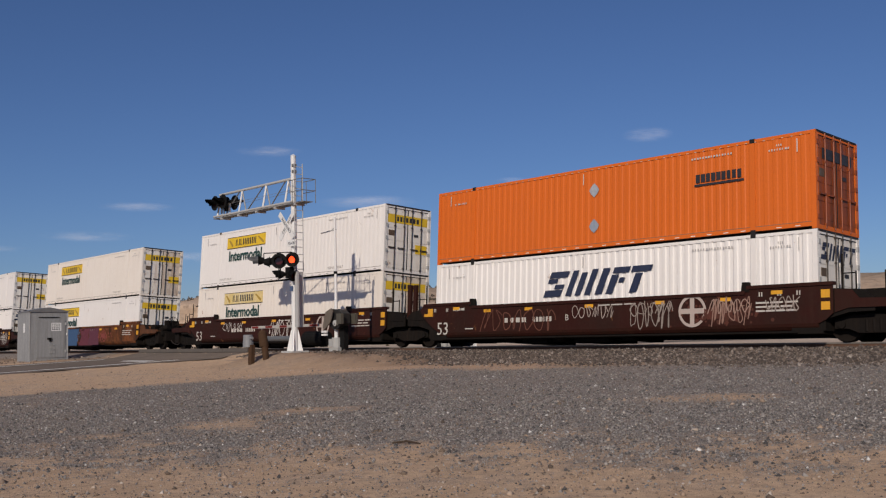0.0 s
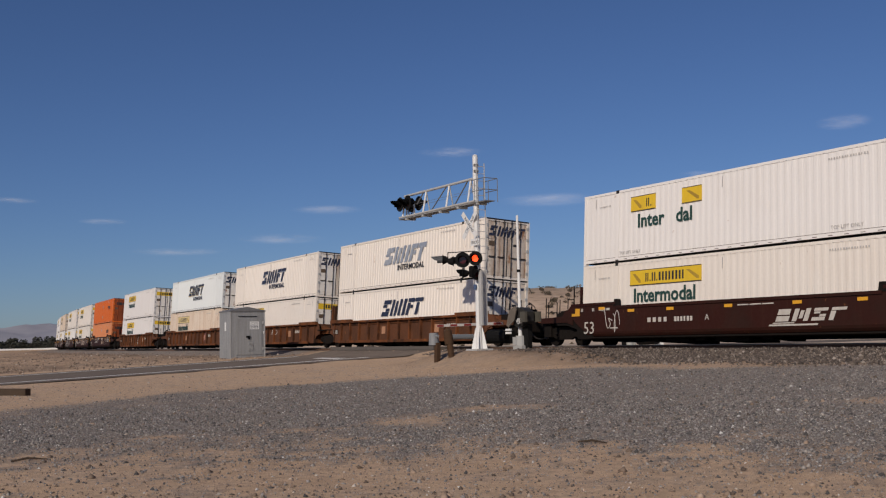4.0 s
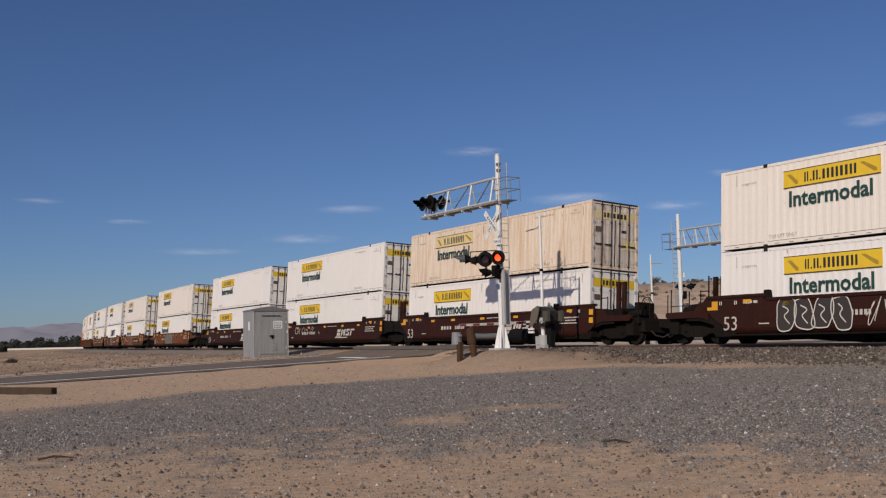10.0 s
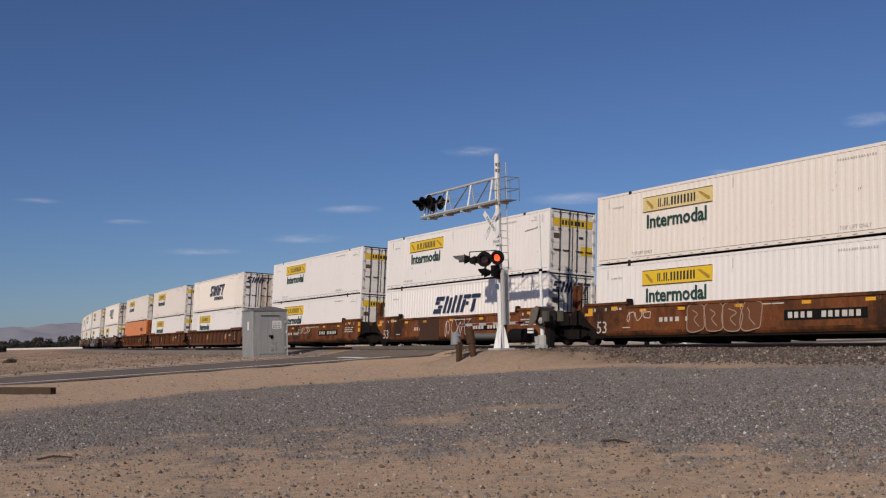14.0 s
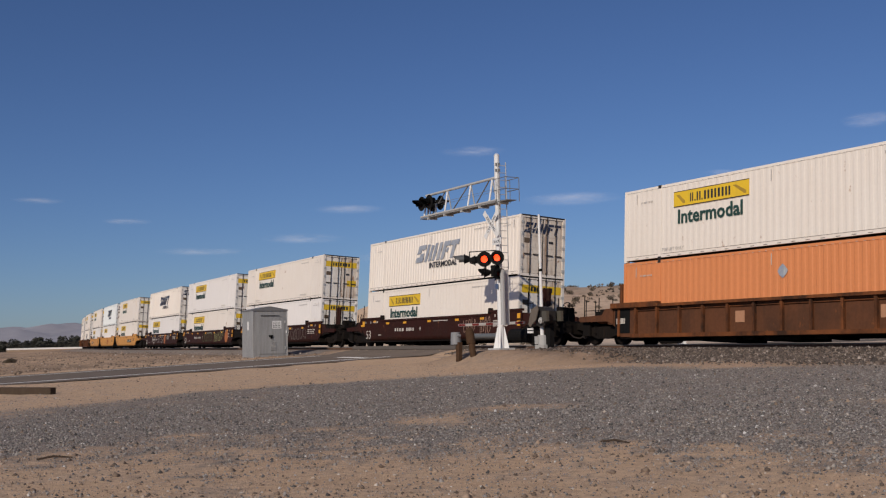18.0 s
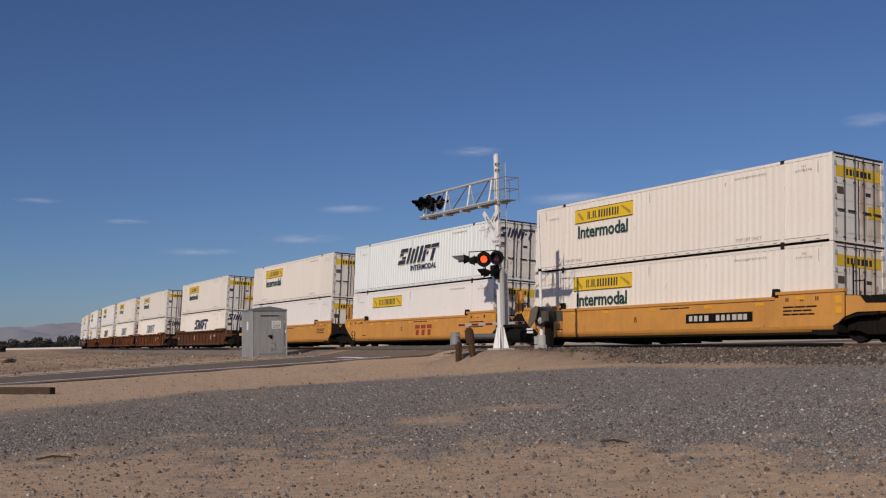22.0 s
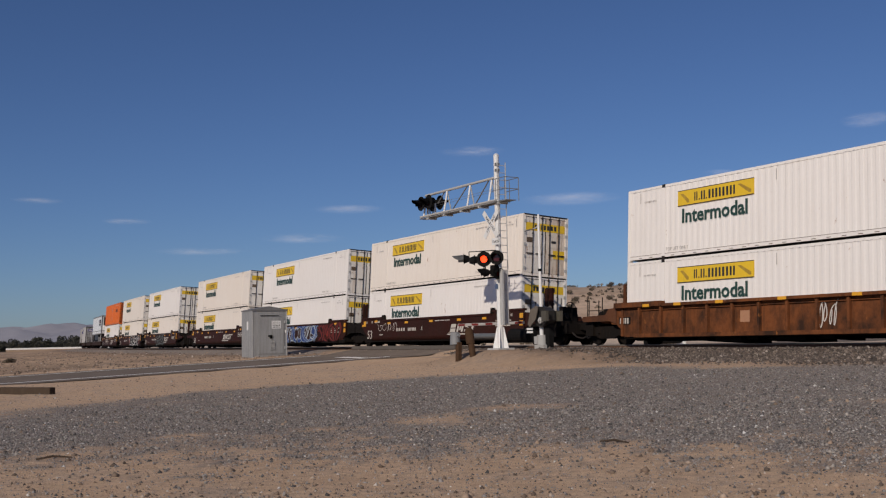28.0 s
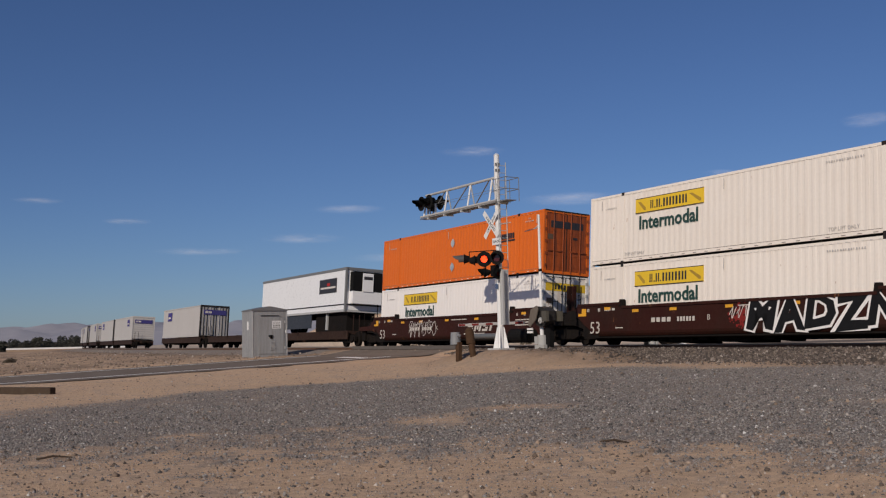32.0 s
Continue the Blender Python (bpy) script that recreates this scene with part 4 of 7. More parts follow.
def car_template(paint, ribbed):
    key = ("car", paint, ribbed)
    if key in MADE:
        return copy_thing(MADE[key], Matrix())
    mt = CAR_PAINT[paint]
    car = empty("well_car", CAR_WORDS[paint] + (" with ribbed sides" if ribbed else " with smooth sides"), "well car", "well cars of the train")
    outline = side_profile(not ribbed, ribbed)
    for side in (-1, 1):
        bm = bmesh.new()
        depth = SIDE - (0.11 if ribbed else 0.0)
        prism(bm, outline, *sorted((side * depth, side * (depth - 0.05))))
        name = "side_wall"
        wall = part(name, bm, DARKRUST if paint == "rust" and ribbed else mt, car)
        # top chord, bottom chord
        bm = bmesh.new()
        out = SIDE + (0.085 if ribbed else 0.045)
        box(bm, -5.85, 5.85, *sorted((side * out, side * (SIDE - 0.13))), SILL - 0.10, SILL + 0.005)
        for x0, x1 in ((-8.62, -5.9), (5.9, 8.62)):
            z = SILL + 0.10 if ribbed else HIGH
            box(bm, x0, x1, *sorted((side * (out - 0.005), side * (SIDE - 0.13))), z - (0.19 if ribbed else 0.09), z + 0.008)
        part("top_chord", bm, mt, wall)
        bm = bmesh.new()
        if ribbed:
            box(bm, -7.45, 7.45, *sorted((side * (SIDE + 0.035), side * (SIDE - 0.25))), LOW - 0.03, LOW + 0.11)
        else:   # the side rolls inwards at its foot
            ends = [[bm.verts.new((x, side * q, z)) for q, z in ((SIDE, LOW + 0.24), (SIDE - 0.03, LOW + 0.15), (SIDE - 0.10, LOW + 0.06), (SIDE - 0.22, LOW - 0.01), (SIDE - 0.30, LOW + 0.24))] for x in (-7.7, 8.14)]
            for i in range(5):
                j = (i + 1) % 5
                bm.faces.new((ends[0][i], ends[0][j], ends[1][j], ends[1][i]))
            bm.faces.new(ends[0])
            bm.faces.new(ends[1][::-1])
        part("bottom_chord", bm, mt, wall)
        if ribbed:
            bm = bmesh.new()
            tube(bm, (-7.4, side * (SIDE - 0.07), SILL - 0.22), (7.4, side * (SIDE - 0.07), SILL - 0.22), 0.022, n=6)
            part("pipe", bm, mt, wall)
            bm = bmesh.new()
            box(bm, -0.05, 0.05, *sorted((side * (SIDE + 0.02), side * (SIDE - 0.11))), LOW + 0.1, SILL - 0.09)
            rib = None
            for k in range(13):
                x = -7.2 + k * 1.2
                if rib is None:
                    rib = part("rib", bm, mt, wall)
                    rib.matrix_basis = Matrix.Translation((x, 0, 0))
                else:
                    share("rib", rib.data, wall, Matrix.Translation((x, 0, 0)))
        else:
            for x in (-5.86, 5.86):
                bm = bmesh.new()
                prism(bm, [(x - 0.14, SILL - 0.02), (x + 0.14, SILL - 0.02), (x + 0.1, HIGH + 0.12), (x - 0.1, HIGH + 0.12)], *sorted((side * (SIDE + 0.03), side * (SIDE - 0.12))))
                part("guide_post", bm, STEEL, wall)
    for e in (-1, 1):
        bm = bmesh.new()
        wide = SIDE - (0.17 if ribbed else 0.055)
        box(bm, *sorted((e * 7.3, e * 8.25)), -wide, wide, 0.22, 0.95)
        part("bolster", bm, STEEL, car)
        if not ribbed:
            bm = bmesh.new()
            if e > 0:
                box(bm, 8.24, 8.50, -SIDE - 0.012, -SIDE + 0.01, 1.22, 1.45)
                box(bm, 8.24, 8.50, -SIDE - 0.012, -SIDE + 0.01, 0.88, 1.11)
            else:
                box(bm, -8.36, -8.08, -SIDE - 0.012, -SIDE + 0.01, 1.16, 1.47)
                box(bm, -8.58, -8.36, -SIDE - 0.012, -SIDE + 0.01, 1.16, 1.27)
            part("end_marker", bm, REFLECT, car, "yellow square marker")
    bm = bmesh.new()
    box(bm, -7.5, 7.5, -SIDE + 0.01, SIDE - 0.01, 0.245, 0.30)
    part("well_floor", bm, STEEL, car)
    bm = bmesh.new()
    for x0, x1, z in ((-4.6, -4.1, 0.12), (-3.7, -2.5, 0.08), (-2.2, -1.7, 0.14), (-1.2, 0.3, 0.10), (0.9, 1.4, 0.14)):
        box(bm, x0, x1, -0.9, 0.7, z, 0.244)
    tube(bm, (-5.0, -0.5, 0.17), (1.6, -0.5, 0.17), 0.03, n=6)
    part("brake_rigging", bm, STEEL, car)
    for e in (-1, 1):
        bm = bmesh.new()
        box(bm, *sorted((e * 8.2, e * 8.32)), -SIDE + 0.06, SIDE - 0.06, 0.30, 1.5)
        part("end_bulkhead", bm, STEEL if not ribbed else mt, car)
        if not ribbed:
            bm = bmesh.new()
            prism(bm, [(e * 8.3, 0.62), (e * 9.0, 0.80), (e * 9.72, 0.82), (e * 9.72, 1.20), (e * 9.4, 1.42), (e * 8.3, 1.50)], -SIDE + 0.10, -SIDE + 0.16)
            part("end_web", bm, STEEL, car)
            bm = bmesh.new()
            tube(bm, (e * 8.75, -1.22, 1.4), (e * 8.75, -1.22, 2.45), 0.028, n=6)
            tube(bm, (e * 9.15, -1.22, 1.35), (e * 9.15, -1.22, 1.95), 0.022, n=6)
            tube(bm, (e * 8.75, -1.22, 1.9), (e * 9.15, -1.22, 1.9), 0.018, n=6)
            part("grab_iron", bm, STEEL, car)
        bm = bmesh.new()
        prism(bm, [(e * 8.3, 0.86), (e * 9.75, 0.86), (e * 10.05, 0.95), (e * 10.05, 1.12), (e * 9.0, 1.22), (e * 8.3, 1.45)], -1.1, 1.1)
        part("end_platform", bm, STEEL if paint in ("brown", "fec") else mt, car)
        bm = bmesh.new()
        for k in (-0.7, 0.0, 0.7):
            tube(bm, (e * 9.2, k, 1.1), (e * 9.2, k, 1.34), 0.05)
        box(bm, *sorted((e * 8.7, e * 9.6)), -1.38, -1.10, 1.04, 1.10)
        tagged(part("step_plate", bm, STEEL, car), kind="stuff")
    bm = bmesh.new()
    box(bm, 0, 0.36, -SIDE - (0.092 if ribbed else 0.012), -SIDE + 0.01, 0, 0.11)
    strip = None
    for x in () if ribbed and paint not in ("fec", "bright") else (-6.9, -5.2, -3.1, -0.3, 2.6, 5.0, 6.7):
        z = HIGH - 0.28 if abs(x) > 6 and not ribbed else SILL - 0.27
        if ribbed:
            z = SILL - 0.105
        if strip is None:
            strip = part("reflector", bm, REFLECT, car, "yellow reflective strip")
            strip.matrix_basis = Matrix.Translation((x, 0, z))
        else:
            tagged(share("reflector", strip.data, car, Matrix.Translation((x, 0, z))), "yellow reflective strip")
    MADE[key] = car
    return car


def well_car(car, spec, first, last, number):
    """A car unit; first and last: whether its ends couple to another car rather than share a bogie."""
    paint, ribbed, art = spec
    ink = spray(SOOT) if paint == "amber" else MARK
    y = -SIDE - 0.01 + (0.11 if ribbed else 0.0)
    truck(car, 9.75 if not first else 9.55)
    for k in (-0.24, 0.12) if number not in (0, 26) and (not first or paint in ("brown", "fec")) else ():
        bm = bmesh.new()
        box(bm, 9.05 + k, 9.05 + k + 0.2, -0.5, -0.38, 1.1, 2.62)
        part("guide_stanchion", bm, CAR_PAINT[paint], car)
    if last:
        truck(car, -9.55)
        for k in (-0.24, 0.12):
            bm = bmesh.new()
            box(bm, -9.0 + k, -9.0 + k + 0.16, -0.5, -0.38, 1.1, 2.5)
            part("guide_stanchion", bm, CAR_PAINT[paint], car)
    for e, on in ((1, first), (-1, last)):
        if not on:
            continue
        bm = bmesh.new()
        box(bm, *sorted((e * 9.9, e * 10.9)), -1.05, 1.05, 0.82, 1.06)
        part("end_sill", bm, STEEL, car)
        for side in (-1, 1):
            bm = bmesh.new()
            prism(bm, [(e * 8.6, 0.80), (e * 9.0, 0.92), (e * 10.7, 0.92), (e * 10.8, 1.02), (e * 10.75, 1.14), (e * 9.3, 1.18), (e * 9.1, 1.42), (e * 8.6, 1.45)], *sorted((side * (SIDE - 0.06), side * (SIDE - 0.16))))
            part("end_arm", bm, DARKRUST if paint in ("rust", "bright") else CAR_PAINT[paint], car)
        bm = bmesh.new()
        box(bm, *sorted((e * 10.3, e * 10.75)), -1.2, -0.3, 0.35, 0.95)
        box(bm, *sorted((e * 9.2, e * 9.9)), -1.0, 0.6, 1.1, 1.46)
        box(bm, *sorted((e * 10.75, e * 11.1)), -0.9, 0.9, 0.5, 0.95)
        tube(bm, (e * 9.9, -0.7, 1.2), (e * 10.6, -0.5, 1.3), 0.14, n=10)
        part("brake_gear", bm, STEEL, car)
        bm = bmesh.new()
        box(bm, *sorted((e * 10.8, e * 11.75)), -0.16, 0.16, 0.70, 0.98)
        prism(bm, [(e * 11.45, 0.66), (e * 11.8, 0.66), (e * 11.8, 1.02), (e * 11.45, 1.02)], -0.25, 0.25)
        part("coupler", bm, STEEL, car)
        bm = bmesh.new()
        hose = [(e * 10.7, -0.55, 0.85), (e * 11.0, -0.6, 0.62), (e * 11.3, -0.5, 0.36), (e * 11.6, -0.4, 0.30), (e * 11.85, -0.3, 0.42)]
        for p, q in zip(hose, hose[1:]):
            tube(bm, p, q, 0.035, n=6)
        part("air_hose", bm, CASTING, car)
        bm = bmesh.new()
        for x, k, top in ((10.85, -1.05, 2.05), (10.85, -0.45, 1.9), (10.85, 0.5, 2.05), (9.9, -1.05, 1.95)):
            tube(bm, (e * x, k, 1.0), (e * x, k, top), 0.022, n=6)
        tube(bm, (e * 9.9, -1.05, 1.42), (e * 10.85, -1.05, 1.42), 0.014, n=6)
        part("handrail", bm, STEEL, car)
        if e == 1:
            bm = bmesh.new()
            for k in range(16):
                a, c = 2 * math.pi * k / 16, 2 * math.pi * (k + 1) / 16
                tube(bm, (10.4, -0.2 + 0.28 * math.cos(a), 1.66 + 0.28 * math.sin(a)), (10.4, -0.2 + 0.28 * math.cos(c), 1.66 + 0.28 * math.sin(c)), 0.018, n=5)
            for k in range(5):
                a = 2 * math.pi * k / 5
                tube(bm, (10.4, -0.2, 1.66), (10.4, -0.2 + 0.28 * math.cos(a), 1.66 + 0.28 * math.sin(a)), 0.014, n=5)
            box(bm, 10.1, 10.38, -0.6, 0.2, 1.0, 1.72)
            part("brake_wheel", bm, STEEL, car)
        bm = bmesh.new()
        for z in (0.45, 0.75, 1.05, 1.35):
            tube(bm, (e * 9.98, -1.2, z), (e * 9.98, -0.8, z), 0.02, n=5)
        part("ladder", bm, STEEL, car)
    if not ribbed:
        lettering("car_lettering", "53", 0.70, ink, car, Matrix.Translation((-7.47, y, 0.64)) @ NEAR)
        bm = bmesh.new()
        if paint != "amber":
            bars_row(bm, -4.1, -2.95, 0.82, 0.99, y, 4, number, 0.35)
            bars_row(bm, -2.7, -1.75, 0.82, 0.99, y, 6, number + 9, 0.35)
        for x in (-8.0, -7.3, -6.75, 6.3, 6.9, 7.5):
            bars_row(bm, x, x + 0.16, 1.33, 1.46, y, 2, number, 0.4)
        bars_row(bm, -6.2, -5.7, 0.62, 0.66, y, 1, number, 0.1)
        bars_row(bm, 6.2, 7.6, 1.12, 1.17, y, 3, number + 1, 0.1)
        bars_row(bm, 6.2, 7.4, 1.0, 1.05, y, 3, number + 2, 0.1)
        bars_row(bm, 6.2, 7.5, 0.88, 0.93, y, 4, number + 3, 0.1)
        bars_row(bm, -6.9, -6.2, 1.35, 1.44, y, 3, number + 4)
        bars_row(bm, 0.3, 1.9, 1.28, 1.32, y, 3, number + 5, 0.1)
        tagged(part("painted_print", bm, ink, car), kind="stuff")
        if paint in ("brown", "fec", "amber"):
            lettering("car_lettering", "BCA"[number % 3], 0.3, ink, car, Matrix.Translation((-1.1, y, 0.92)) @ NEAR)
        if paint == "brown" and number not in (24, 25, 26, 2, 39, 36, 0, 1):
            bm = bmesh.new()
            block_mark(bm, 1.9, 0.68, 2.6, 0.40, 0.4, y)
            tagged(part("word_mark", bm, ink, car, "white slanted mark"), kind="stuff")
        if number in (0, 1):
            bm = bmesh.new()
            ring = [(4.0 + 0.46 * math.cos(2 * math.pi * k / 24), 0.98 + 0.46 * math.sin(2 * math.pi * k / 24)) for k in range(25)]
            ribbon(bm, ring, 0.09, y)
            ribbon(bm, [(4.0, 0.55), (4.0, 1.41)], 0.16, y - 0.001)
            ribbon(bm, [(3.57, 0.98), (4.43, 0.98)], 0.16, y - 0.002)
            part("round_emblem", bm, spray((0.46, 0.38, 0.34)), car, "white cross in a circle")
        if paint in ("amber", "rust", "dark") and number not in (2, 16, 28):
            bm = bmesh.new()
            a = -4.8 if number == 29 else 1.68 if paint == "amber" else 1.87
            box(bm, a, a + 3.2, y - 0.002, y, 0.72, 1.06)
            plate = part("number_plate", bm, BLACK, car, "black number plate")
            bm = bmesh.new()
            bars_row(bm, a + 0.16, a + 1.2, 0.79, 0.99, y - 0.004, 4, number, 0.3)
            bars_row(bm, a + 1.5, a + 3.05, 0.79, 0.99, y - 0.004, 6, number, 0.3)
            tagged(part("plate_print", bm, MARK, plate), kind="stuff")
        if paint == "amber" and number == 28:
            bm = bmesh.new()
            for a in (0.0, 0.66, 1.32):
                box(bm, 0.5 + a, 0.5 + a + 0.52, y - 0.002, y, 0.92, 1.12)
                box(bm, 0.5 + a + 0.1, 0.5 + a + 0.42, y - 0.002, y, 0.56, 0.86)
            tagged(part("word_mark", bm, spray((0.30, 0.05, 0.03)), car, "dark red word mark"), kind="stuff")
    else:
        bm = bmesh.new()
        box(bm, -8.5 if number in (21, 22) else -8.46, -7.62 if number in (21, 22) else -7.80, y - 0.003, y + 0.02, *((0.42, 1.38) if number in (21, 22) else (0.77, 1.05)))
        part("number_plate", bm, BLACK, car, "black plate")
        bm = bmesh.new()
        bars_row(bm, -8.42, -7.85, 0.80, 1.02, y - 0.004, 4, number)
        bars_row(bm, 4.9, 5.9, 0.95, 1.12, y - 0.001, 5, number)
        tagged(part("painted_print", bm, MARK, car), kind="stuff")
        if number in (20, 21, 22):
            bm = bmesh.new()
            box(bm, 6.32, 7.42, y - 0.003, y + 0.02, 0.38, 1.36)
            panel = part("stencil_panel", bm, BLACK, car, "black stencil panel")
            bm = bmesh.new()
            for z in (0.62, 0.72, 0.84, 0.96):
                bars_row(bm, 6.5, 7.25, z, z + 0.045, y - 0.006, 4, number + int(100 * z), 0.3)
            bars_row(bm, 6.45, 6.62, 1.14, 1.24, y - 0.006, 2, number)
            tagged(part("stencil_print", bm, MARK, panel), kind="stuff")
            lettering("car_lettering", "53", 0.62, INK, car, Matrix.Translation((5.72, y - 0.004, 0.92)) @ NEAR)
        bm = bmesh.new()
        for k, x in enumerate((-2.1, 3.7)):
            box(bm, x, x + 0.42, y, y + 0.02, 0.72, 1.12)
        part("patch_plate", bm, spray((0.42, 0.22, 0.13)), car, "pale primer patch")
    for g in art:
        graffiti(car, g, ribbed)
    return car


